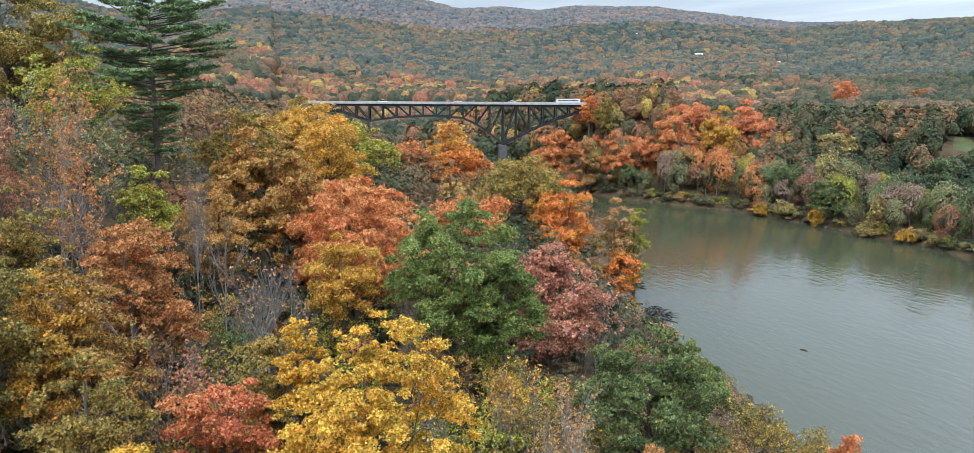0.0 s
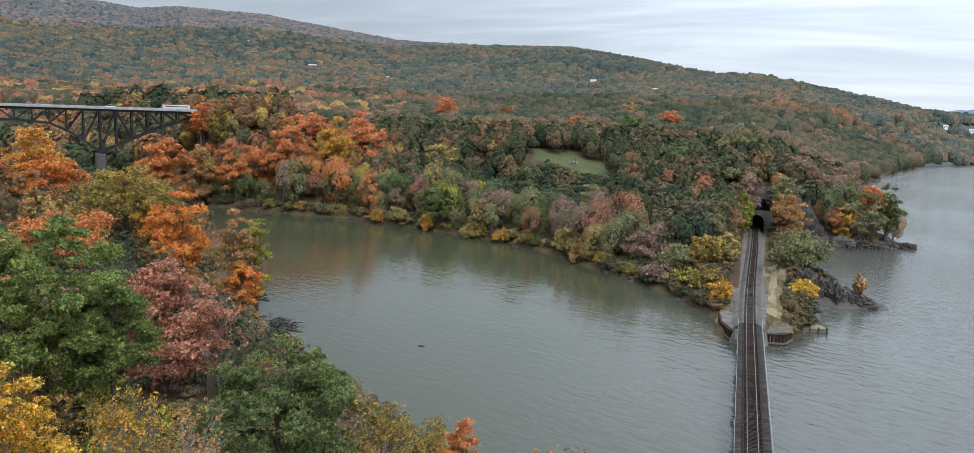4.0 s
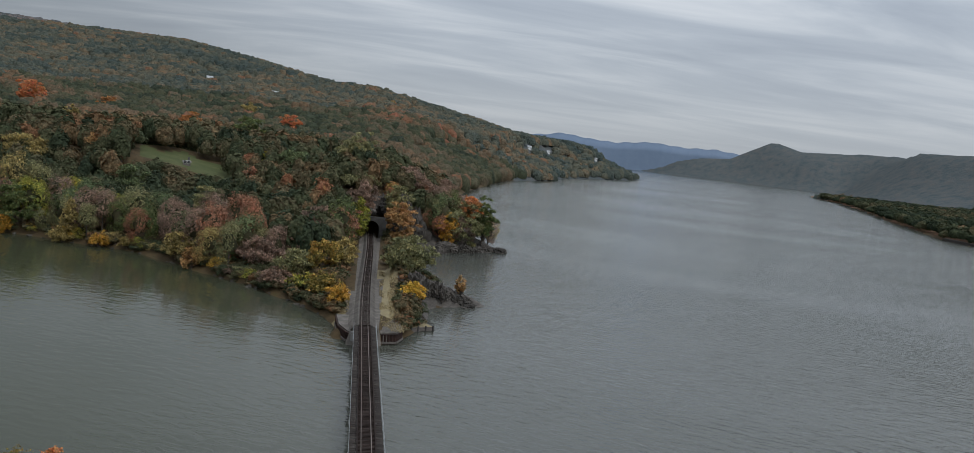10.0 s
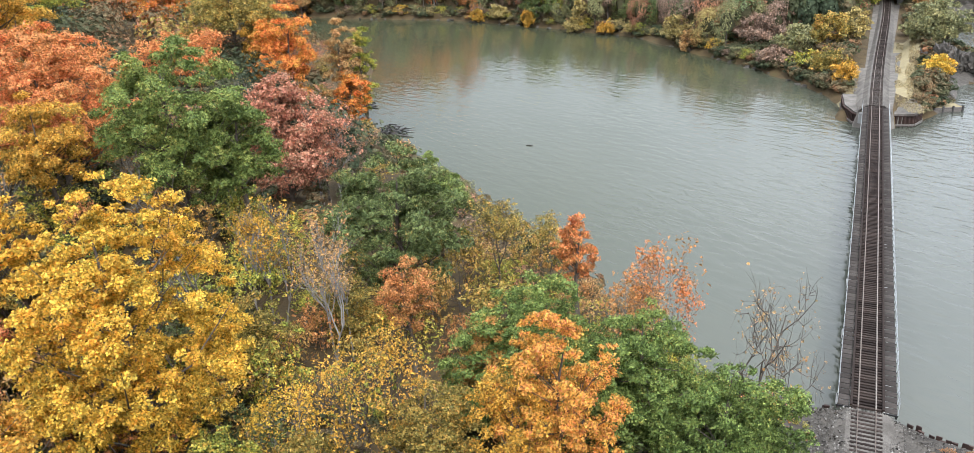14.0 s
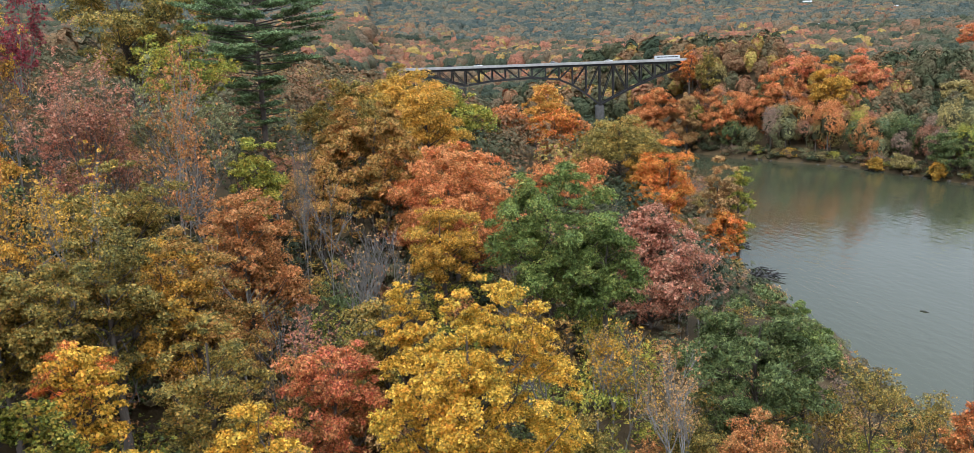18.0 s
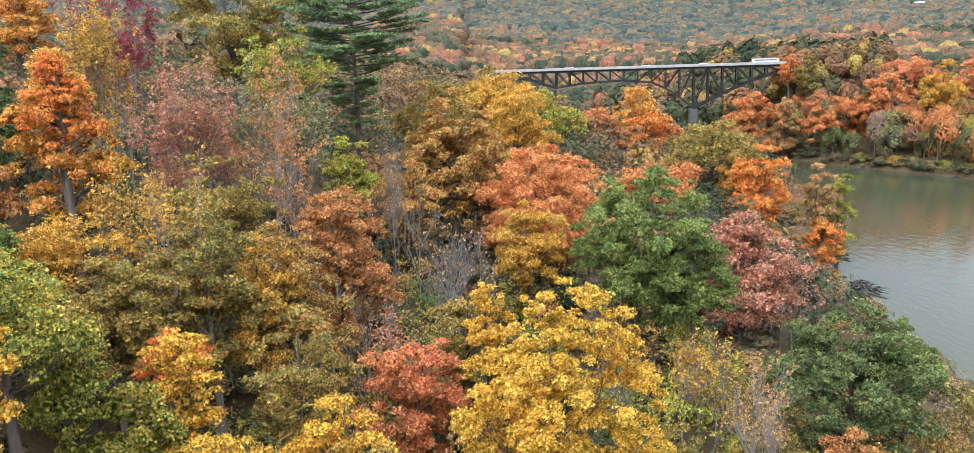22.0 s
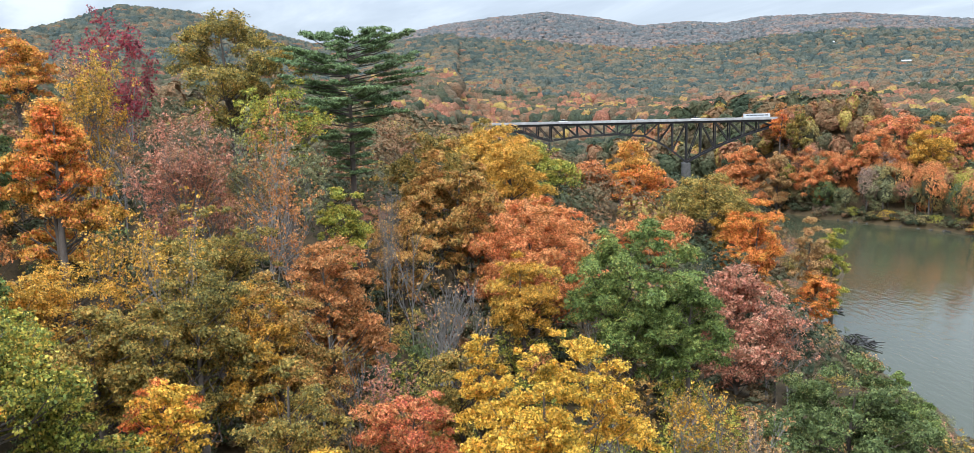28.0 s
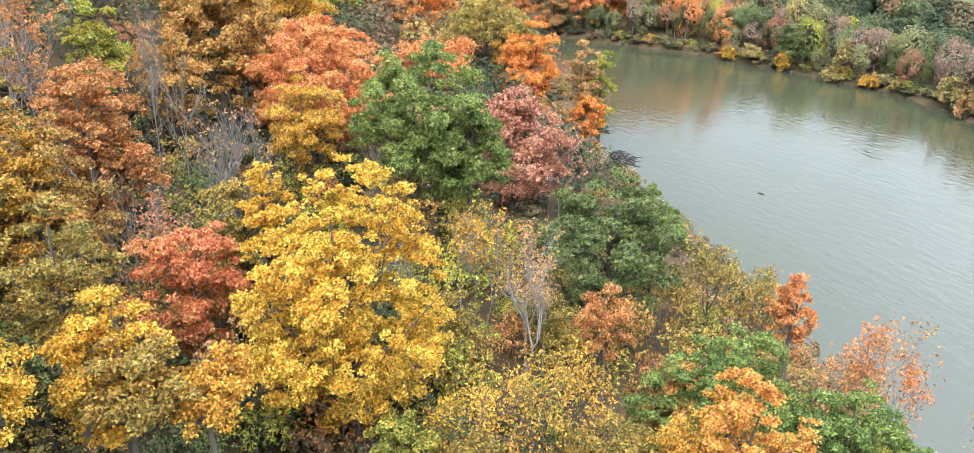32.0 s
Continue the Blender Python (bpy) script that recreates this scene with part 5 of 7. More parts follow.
def bough_kit(seed, lumps, leaves, leaf, wide=10.5, high=12.0, base=1.0, body=(0.58, 0.82)):
    """A crown of rounded boughs, leaves over a dark inner body that stands in for inner shade, for a tree at the
    origin.
    """
    rng = np.random.default_rng(seed)
    half, mid = np.array([wide / 2, wide / 2, (high - base) / 2]), np.array([0, 0, (high + base) / 2])
    u = unit(rng, lumps)
    u[:, 2] = np.where(u[:, 2] < -0.75, -u[:, 2], u[:, 2])
    c = u * rng.uniform(0.5, 0.74, (lumps, 1)) * half
    rad = half * rng.uniform(0.22, 0.46, (lumps, 1))
    k = rng.choice(lumps, leaves, p=rad[:, 0] ** 2 / (rad[:, 0] ** 2).sum())
    v = unit(rng, leaves)
    dot = (v * u[k]).sum(1)
    v = np.where((dot < -0.2)[:, None], v - 2 * dot[:, None] * u[k], v)
    pos = mid + c[k] + v * rad[k] * rng.uniform(0.6, 1.12, (leaves, 1))
    radial = (pos - mid) / half
    nor = 0.45 * v + 0.9 * radial / (np.linalg.norm(radial, axis=1)[:, None] + 1e-9) + unit(rng, leaves) * 0.35 + [0, 0, 0.25]
    lv, lq = leaf_quads(rng, pos, nor, leaf, 1.15, 0.95)
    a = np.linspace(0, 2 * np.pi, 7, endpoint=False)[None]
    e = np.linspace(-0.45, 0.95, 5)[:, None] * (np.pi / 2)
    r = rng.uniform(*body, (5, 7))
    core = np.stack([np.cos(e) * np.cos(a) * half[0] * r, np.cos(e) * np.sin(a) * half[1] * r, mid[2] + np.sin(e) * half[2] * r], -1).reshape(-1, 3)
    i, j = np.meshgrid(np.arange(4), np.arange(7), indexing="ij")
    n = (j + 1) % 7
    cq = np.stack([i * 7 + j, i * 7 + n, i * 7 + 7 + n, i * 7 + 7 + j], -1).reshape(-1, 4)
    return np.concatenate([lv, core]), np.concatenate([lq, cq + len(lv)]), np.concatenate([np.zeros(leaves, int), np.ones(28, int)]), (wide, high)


def forest_kit(seed):
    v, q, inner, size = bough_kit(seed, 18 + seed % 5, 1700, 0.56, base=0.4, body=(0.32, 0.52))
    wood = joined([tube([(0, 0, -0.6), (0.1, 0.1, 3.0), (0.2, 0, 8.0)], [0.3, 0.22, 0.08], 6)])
    return mesh_of("crown", v, q, (leaves_of("olive", 0.28), CROWN_SHADE), inner), mesh_of("trunk", *wood, (BARK,), smooth=True)


FOREST_KIT = [forest_kit(300 + i) for i in range(6)]
MID_KIT = [bough_kit(310 + i, 16, 330, 1.25, body=(0.62, 0.84)) for i in range(6)]
FAR_KIT = [bough_kit(320 + i, 11, 120, 1.9, body=(0.66, 0.88)) for i in range(6)]
SHRUB_KIT = [wood_kit(330 + i, s, 26, 560, 0.31, 5.0, 5.8, 0.3) for i, s in enumerate(("round", "dome", "round", "oval"))]


def kit_tree(kit, i, x, y, scale, squash, turn, leaf_kind, name, label, category, group):
    crown, trunk = kit[i % len(kit)]
    t = thing(name, pose(x, y, ground(x, y), 0, 0, turn), label, category, group)
    t.scale = (scale, scale, scale * squash)
    put("trunk", trunk, t)
    c = put("crown", crown, t)
    c.material_slots[0].link = "OBJECT"
    c.material_slots[0].material = leaves_of(leaf_kind, 0.28 if kit is FOREST_KIT else 0.14)
    return t


COLOURS = (("sage", "grey-green"), ("deep", "dark green"), ("moss", "olive green"), ("dun", "russet brown"), ("ochre", "dull gold"), ("brick", "brick red"), ("coral", "coral red"), ("lime", "yellow-green"))
SHARES = {"creek": (0.16, 0.13, 0.26, 0.16, 0.15, 0.06, 0.03, 0.05), "railway": (0.10, 0.06, 0.19, 0.36, 0.10, 0.12, 0.02, 0.05), "ravine": (0.08, 0.06, 0.14, 0.18, 0.16, 0.14, 0.20, 0.04)}


def spots(step, lo, hi, az_lo, az_hi, seed, grow=0.0):
    """Scattered places in rings round the bridge, farther apart as they lie farther off."""
    rng = np.random.default_rng(seed)
    out, d = [], lo
    while d < hi:
        s = step + grow * (d - lo)
        n = max(1, int(math.radians(az_hi - az_lo) * d / s))
        a = np.radians(az_lo + (np.arange(n) + rng.uniform(-0.45, 0.45, n)) / n * (az_hi - az_lo))
        r = d + rng.uniform(-0.45, 0.45, n) * s
        out.append(np.stack([r * np.sin(a), r * np.cos(a), np.full(n, s)], -1))
        d += s * 0.9
    return np.concatenate(out)


def clear_of(x, y, low=False):
    """True where trees may stand: off the railway, the road bridge, the lawn and the yard."""
    off = np.abs(x - track_x(y)) > np.where(y > 100, 9.0, 8.5)
    off |= (y > 362) | ((y > 71) & (y < 178))
    lawn = ~on_lawn(x, y)
    point = ~((x > 9) & (x < 48) & (y > 180) & (y < 349)) & ~((x > -5) & (x < 34) & (y > 344) & (y < 374)) & ~((x > -30) & (x < 1) & (y > 205) & (y < 262))
    yard = (x + 80) ** 2 + (y + 19) ** 2 > 13 ** 2
    u = np.clip(((x + 369) * 97 + (y - 239) * 107) / (97 ** 2 + 107 ** 2), 0, 1)
    road = np.hypot(x + 369 - u * 97, y - 239 - u * 107) > 9
    return off & lawn & (point | low) & yard & road


def site(az, el, lo=300.0, hi=2400.0):
    """Where the ground rises to that elevation as seen along that bearing from the bridge."""
    d = np.linspace(lo, hi, 400)
    x, y = d * math.sin(radians(az)), d * math.cos(radians(az))
    z = land(x, y)[0]
    i = int(np.argmax(z >= 50 + d * math.tan(radians(el)))) or 200
    return float(x[i]), float(y[i]), float(z[i]), float(d[i])


HOMES = [(*site(az, el), az, size, label) for az, el, size, label in (
    (-30.3, 2.5, 1.3, "large white house in the hillside woods"), (-34.5, 4.1, 0.55, "pale house high on the wooded hill"), (-29.6, 4.5, 0.6, "long pale house near the hilltop"),
    (-25.2, 2.0, 0.9, "white house among autumn trees"), (-10.5, 2.3, 0.9, "white house on the wooded slope"), (-9.0, 2.1, 0.8, "cream house on the wooded slope"),
    (-6.2, 1.8, 0.9, "small white house on the slope"), (12.0, 0.05, 0.6, "white house above the river"), (13.4, -0.1, 0.5, "pale house above the river"),
    (16.8, -0.25, 0.6, "white house near the point"))]


def off_homes(x, y):
    """True away from the houses and from the open ground before them."""
    ok = np.ones(x.shape, bool)
    for hx, hy, hz, hd, az, size, label in HOMES:
        ax, ay = math.sin(radians(az)), math.cos(radians(az))
        along, across = (x - hx) * ax + (y - hy) * ay, (x - hx) * ay - (y - hy) * ax
        ok &= ~((along > -55) & (along < 16) & (np.abs(across) < 11 * size + 5))
    return ok


def tint_of(x, y, rng):
    d, az = np.hypot(x, y), np.degrees(np.arctan2(x, y))
    t = 0.42 + 0.19 * wavy(x, y, 38) + 0.14 * wavy(x + 90, y, 150) * smooth((d - 500) / 300) + rng.normal(size=x.shape) * np.where(az < -24, 0.24, np.where(d > 600, 0.14, 0.19))
    t = np.where((az > -39) & (az < -26) & (d > 330) & (d < 520), t + 0.2, t)
    t = np.where((az > -20) & (az < 12) & (d < 500), t - 0.04, t)
    t = np.where((az < -45) & (d < 700), t + 0.12, t)
    t = np.where((az > -66) & (az < -30) & (d > 430) & (d < 1500), t + 0.14, t)
    t = np.where((az > -24) & (az < 25) & (d > 600), t - 0.02, t)
    t = np.where(az > 25, t - 0.10, t)
    return np.clip(t, 0.02, 0.99)


def plant_near():
    """Shrubs and saplings under the tall trees of the near bank."""
    p = spots(7.2, 28, 125, -108, 0, 41)
    rng = np.random.default_rng(42)
    z, near, west, east = land(p[:, 0], p[:, 1])
    p = p[(near > 3) & clear_of(p[:, 0], p[:, 1])]
    kinds = (("olive", "olive"), ("russet", "russet"), ("tan", "tan"), ("vine", "green and yellow"), ("rust", "rusty"), ("lime", "yellow-green"), ("deep", "dark green"))
    for i, (x, y, s) in enumerate(p[:150]):
        k, word = kinds[rng.integers(len(kinds))]
        kit_tree(SHRUB_KIT, int(rng.integers(4)), x, y, rng.uniform(0.85, 1.4), rng.uniform(0.8, 1.3), rng.uniform(0, 360), k, "shrub",
                 f"{word} autumn undergrowth under the trees", "shrub", "undergrowth on the near bank")


plant_near()


def bare_kit(seed, high, wide, leaves):
    rng = np.random.default_rng(seed)
    (v, q), ends = branchy(rng, high, 0.42, 3)
    f = wide / max(np.ptp(v[:, 0]), 0.1)
    v[:, :2] *= f
    ends[:, :2] *= f
    at = ends[rng.choice(len(ends), leaves)] + rng.normal(size=(leaves, 3)) * 0.3
    return mesh_of("crown", *leaf_quads(rng, at, unit(rng, leaves) + [0, 0, 0.6], 0.24), (leaves_of("tan", 0.14),)), mesh_of("trunk", v, q, (PALE_BARK,), smooth=True)


BARE_KIT = [bare_kit(360 + i, 14.0, 5.5, 160) for i in range(4)]


def plant_bare():
    """Thin, half-bare trees between the leafy ones of the near bank."""
    p = spots(15.0, 55, 150, -82, -36, 43)
    rng = np.random.default_rng(44)
    z, near, west, east = land(p[:, 0], p[:, 1])
    p = p[(near > 12) & clear_of(p[:, 0], p[:, 1])]
    kinds = (("tan", "tan"), ("russet", "russet"), ("olive", "olive"), ("rose", "pinkish"), ("gold", "yellow"))
    for x, y, s in p:
        k, word = kinds[rng.integers(len(kinds))]
        kit_tree(BARE_KIT, int(rng.integers(4)), x, y, rng.uniform(0.8, 1.15), rng.uniform(0.9, 1.1), rng.uniform(0, 360), k, "bare_tree",
                 f"thin grey tree, nearly bare, with {word} leaves", "tree", "bare trees on the near bank")


plant_bare()


def crowns(p, tints, seed, quads, leaf, high=(11, 18), wide=0.62, base=0.22, cap=None):
    """Points, faces and tints of many crowns at once."""
    rng = np.random.default_rng(seed)
    n = len(p)
    h = rng.uniform(*high, n) * np.clip(p[:, 2] / 12, 0.9, 1.6)
    w = p[:, 2] * wide * rng.uniform(0.8, 1.25, n)
    if cap is not None:
        h = np.minimum(h, cap)
        w = np.minimum(w, cap * 0.7)
    v = unit(rng, n * quads).reshape(n, quads, 3)
    v[:, :, 2] = np.where(v[:, :, 2] < -0.35, -v[:, :, 2], v[:, :, 2])
    ph = rng.uniform(0, 6, (n, 1))
    lump = 1 + 0.22 * np.sin(v[:, :, 0] * 4 + ph) * np.sin(v[:, :, 1] * 4 + 2 * ph) + 0.14 * np.sin(v[:, :, 2] * 6 + ph)
    r = rng.uniform(0.62, 1.0, (n, quads)) * lump
    half = h * (1 - base) / 2
    zc = land(p[:, 0], p[:, 1])[0] + h * base + half
    pos = np.stack([p[:, 0, None] + v[..., 0] * r * w[:, None], p[:, 1, None] + v[..., 1] * r * w[:, None], zc[:, None] + v[..., 2] * r * half[:, None]], -1)
    nor = v + rng.normal(size=v.shape) * 0.3 + [0, 0, 0.3]
    size = np.repeat(leaf * w / w.mean(), quads)
    verts, q = leaf_quads(rng, pos.reshape(-1, 3), nor.reshape(-1, 3), size, 1.15, 0.95)
    return verts, q, np.repeat(tints, quads)


def kit_woods(p, tints, kits, seed, high=(12, 18), wide=0.98, cap=None):
    """Many trees as one body: crowns of rounded boughs, each turned and stretched its own way."""
    rng = np.random.default_rng(seed)
    h = rng.uniform(*high, len(p)) * np.clip(p[:, 2] / 12, 0.9, 1.4)
    w = p[:, 2] * wide * rng.uniform(0.75, 1.25, len(p))
    if cap is not None:
        h = np.minimum(h, cap)
        w = np.minimum(w, cap * 1.3)
    z = land(p[:, 0], p[:, 1])[0] - 0.3
    turn, kind = rng.uniform(0, 6.28, len(p)), rng.integers(0, len(kits), len(p))
    verts, quads, tint, n = [], [], [], 0
    for k, (v, q, inner, (kw, kh)) in enumerate(kits):
        m = np.flatnonzero(kind == k)
        if not len(m):
            continue
        c, s = np.cos(turn[m])[:, None], np.sin(turn[m])[:, None]
        f = (w[m] / kw)[:, None]
        pos = np.stack([p[m, 0, None] + (v[:, 0] * c - v[:, 1] * s) * f, p[m, 1, None] + (v[:, 0] * s + v[:, 1] * c) * f, z[m, None] + v[:, 2] * (h[m] / kh)[:, None]], -1)
        verts.append(pos.reshape(-1, 3))
        quads.append((n + np.arange(len(m))[:, None, None] * len(v) + q).reshape(-1, 4))
        # Inner bodies sit lower on the tint ramp, painting shade between boughs.
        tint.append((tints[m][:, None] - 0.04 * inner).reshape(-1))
        n += len(m) * len(v)
    return np.concatenate(verts), np.concatenate(quads), np.concatenate(tint)


def domes(p, tints, seed, around, up, high=(13, 21), wide=0.60, low=-0.45, rough=0.2):
    """Lumpy, uneven crown bodies for trees far off."""
    rng = np.random.default_rng(seed)
    n = len(p)
    h = rng.uniform(*high, n) * np.clip(p[:, 2] / 12, 0.9, 1.5)
    w = p[:, 2] * wide * rng.uniform(0.75, 1.25, n)
    z0 = land(p[:, 0], p[:, 1])[0]
    a = np.linspace(0, 2 * np.pi, around, endpoint=False)[None, None] + rng.uniform(0, 6, (n, 1, 1))
    e = np.linspace(low, 1.0, up + 1)[None, :, None] * (np.pi / 2)
    r = rng.uniform(1 - rough, 1 + rough, (n, up + 1, around))
    r[:, -1] = 0.86
    pos = np.stack([p[:, 0, None, None] + np.cos(e) * np.cos(a) * w[:, None, None] * r, p[:, 1, None, None] + np.cos(e) * np.sin(a) * w[:, None, None] * r,
                    (z0 - h * 0.45 * low)[:, None, None] + np.sin(e) * (h * 0.55)[:, None, None] * r], -1)
    i, j = np.meshgrid(np.arange(up), np.arange(around), indexing="ij")
    k = (j + 1) % around
    q = np.stack([i * around + j, i * around + k, (i + 1) * around + k, (i + 1) * around + j], -1).reshape(-1, 4)
    quads = (np.arange(n)[:, None, None] * (up + 1) * around + q).reshape(-1, 4)
    tint = np.repeat(tints, len(q)) + rng.normal(size=n * len(q)) * 0.015
    return pos.reshape(-1, 3), quads, tint


def trunks_of(p, seed):
    rng = np.random.default_rng(seed)
    z = land(p[:, 0], p[:, 1])[0]
    ang = np.array([0, 1.57, 3.14, 4.71])
    g, h = 0.22, 6.0
    low = np.stack([p[:, 0, None] + g * np.cos(ang), p[:, 1, None] + g * np.sin(ang), np.repeat(z[:, None] - 0.3, 4, 1)], -1)
    high = low * [1, 1, 1] + np.stack([-0.1 * np.cos(ang), -0.1 * np.sin(ang), np.full(4, h)], -1)
    v = np.concatenate([low, high], 1).reshape(-1, 3)
    k = np.arange(4)
    q = np.stack([k, (k + 1) % 4, 4 + (k + 1) % 4, 4 + k], -1)
    return v, (np.arange(len(p))[:, None, None] * 8 + q).reshape(-1, 4)


def stuff(name, pieces, mat, label, category):
    verts, quads, tints, n = [], [], [], 0
    for v, q, t in pieces:
        verts.append(v)
        quads.append(q + n)
        tints.append(t)
        n += len(v)
    me = mesh_of(name, np.concatenate(verts), np.concatenate(quads), (mat,), smooth=True)
    att = me.attributes.new("tint", "FLOAT", "FACE")
    att.data.foreach_set("value", np.concatenate(tints).astype(np.float32))
    return tagged(put(name, me), label, category, kind="stuff")


def plant_woods():
    rng = np.random.default_rng(51)
    p = np.concatenate([spots(10.2, 122, 330, -108, 14, 52), spots(14.5, 330, 720, -108, 14, 68)])
    more = spots(8.0, 205, 480, -42, 13, 62)
    keep = inland(WEST_SHORE, more[:, 0], more[:, 1]) > 0
    old = (inland(WEST_SHORE, p[:, 0], p[:, 1]) > 0) & (np.hypot(p[:, 0], p[:, 1]) < 484) & (np.degrees(np.arctan2(p[:, 0], p[:, 1])) > -42)
    p = np.concatenate([p[~old], more[keep] + [0, 0, 2.0]])
    z, near, west, east = land(p[:, 0], p[:, 1])
    ok = ((near > np.where(np.hypot(p[:, 0], p[:, 1]) < 300, 20, 4)) | (west > 2.5)) & (z > 1.0) & clear_of(p[:, 0], p[:, 1])
    p, near, west = p[ok], near[ok], west[ok]
    t = tint_of(p[:, 0], p[:, 1], rng)
    d = np.hypot(p[:, 0], p[:, 1])
    front = (west > 0) & (west < 48) & (d < 470) & (np.degrees(np.arctan2(p[:, 0], p[:, 1])) > -38)
    rows = np.flatnonzero(front)
    rows = rows[np.argsort(west[rows])][:142]
    az = np.degrees(np.arctan2(p[:, 0], p[:, 1]))
    low = np.interp(az, [-62, -57, -54, -48, -43, -39], [0.0, -1.3, -1.8, -2.4, -3.9, -4.2])
    z = land(p[:, 0], p[:, 1])[0]
    room = np.where((near > 0) & (az > -62) & (az < -39) & (d > 190), 50 + d * np.tan(np.radians(low)) - z, 99.0)
    low = np.interp(az, [-14.8, -13.4, -11.2, -8.4], [-2.9, -3.35, -3.85, -4.2]) + 0.15 * wavy(p[:, 0], p[:, 1], 5)
    room = np.where((az > -15) & (az < -8.2) & (d < 405), 50 + d * np.tan(np.radians(low)) - z, room)
    for i in rows:
        k, word = COLOURS[rng.choice(8, p=SHARES["railway" if az[i] > -13 else "creek" if az[i] > -26 else "ravine"])]
        s = rng.uniform(0.8, 1.55) * (0.75 if west[i] < 7 else 1.0)
        squash = rng.uniform(0.95, 1.4)
        s = min(s, room[i] / 12 / squash)
        if s > 0.35:
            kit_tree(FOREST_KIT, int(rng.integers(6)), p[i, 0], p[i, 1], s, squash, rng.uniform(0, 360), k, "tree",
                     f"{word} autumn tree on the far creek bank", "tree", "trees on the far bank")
    rest = room > 3.5
    rest[rows] = False
    a, b, c = rest & (d < 330), rest & (d >= 330) & (d < 520) & (az > -66), rest & (d >= 330) & ((d >= 520) | (az < -66))
    far_side, a = a & (west > 0) & (near < 0), a & ~((west > 0) & (near < 0))
    stuff("bank_woods", [crowns(p[a], t[a], 53, 230, 1.0, base=0.08, cap=room[a])], BANK_WOODS, "mixed autumn trees on the near bank", "woods")
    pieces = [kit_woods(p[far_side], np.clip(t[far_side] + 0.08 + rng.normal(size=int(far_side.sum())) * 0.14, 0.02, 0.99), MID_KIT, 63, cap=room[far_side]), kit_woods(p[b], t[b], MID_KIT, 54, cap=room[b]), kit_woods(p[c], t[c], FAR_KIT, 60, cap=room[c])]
    f = np.concatenate([spots(13, 720, 2100, -108, 20.5, 55, 0.0060), spots(19.5, 2100, 3500, -108, 20.5, 59)])
    g = spots(13, 720, 4700, 26, 54, 56, 0.0045)
    f = np.concatenate([f, g, spots(26, 4300, 4880, 19.5, 34, 67)])
    z, near, west, east = land(f[:, 0], f[:, 1])
    strip = (east > 3) & (east < 45) & (np.hypot(f[:, 0], f[:, 1]) > 970) & (f[:, 1] > 735)
    faz, fdd = np.degrees(np.arctan2(f[:, 0], f[:, 1])), np.hypot(f[:, 0], f[:, 1])
    wet = (faz > 38.5) & (fdd < 1350) & (east > 0)
    ok = ((near > 4) | (west > 2.5) | ((east > 8) & ~wet) | strip) & (z > 0.3) & off_homes(f[:, 0], f[:, 1])
    f = f[ok]
    ft = tint_of(f[:, 0], f[:, 1], rng)
    fd = np.hypot(f[:, 0], f[:, 1])
    a, b, c = fd < 1300, (fd >= 1300) & (fd < 2550), (fd >= 2550) & (inland(EAST_SHORE, f[:, 0], f[:, 1]) < 0)
    shore_strip = (inland(EAST_SHORE, f[:, 0], f[:, 1]) > 0) & (fd < 2500)
    a, b, c = a & ~shore_strip, b & ~shore_strip, c & ~shore_strip
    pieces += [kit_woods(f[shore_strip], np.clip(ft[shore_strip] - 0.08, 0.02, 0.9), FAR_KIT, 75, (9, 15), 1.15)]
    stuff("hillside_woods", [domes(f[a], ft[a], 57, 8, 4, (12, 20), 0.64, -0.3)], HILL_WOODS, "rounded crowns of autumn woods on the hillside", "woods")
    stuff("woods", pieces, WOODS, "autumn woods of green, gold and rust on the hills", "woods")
    stuff("far_woods", [domes(f[b], ft[b], 58, 6, 3, (13, 20), 0.64, -0.1)], LIGHT_HAZE_WOODS, "olive and brown woods on the distant hills, dulled for haze", "woods")
    stuff("hill_woods", [domes(f[c], 0.12 + 0.76 * ft[c], 65, 5, 3, (8, 12), 0.62, -0.25, 0.16)], DEEP_HAZE_WOODS, "woods on the farthest hills, painted blue-grey for haze", "woods")
    v, q = trunks_of(p[rest & (d < 420)], 59)
    tagged(put("wood_stems", mesh_of("wood_stems", v, q, (BARK,))), "dark tree stems in the woods", "woods", kind="stuff")


plant_woods()


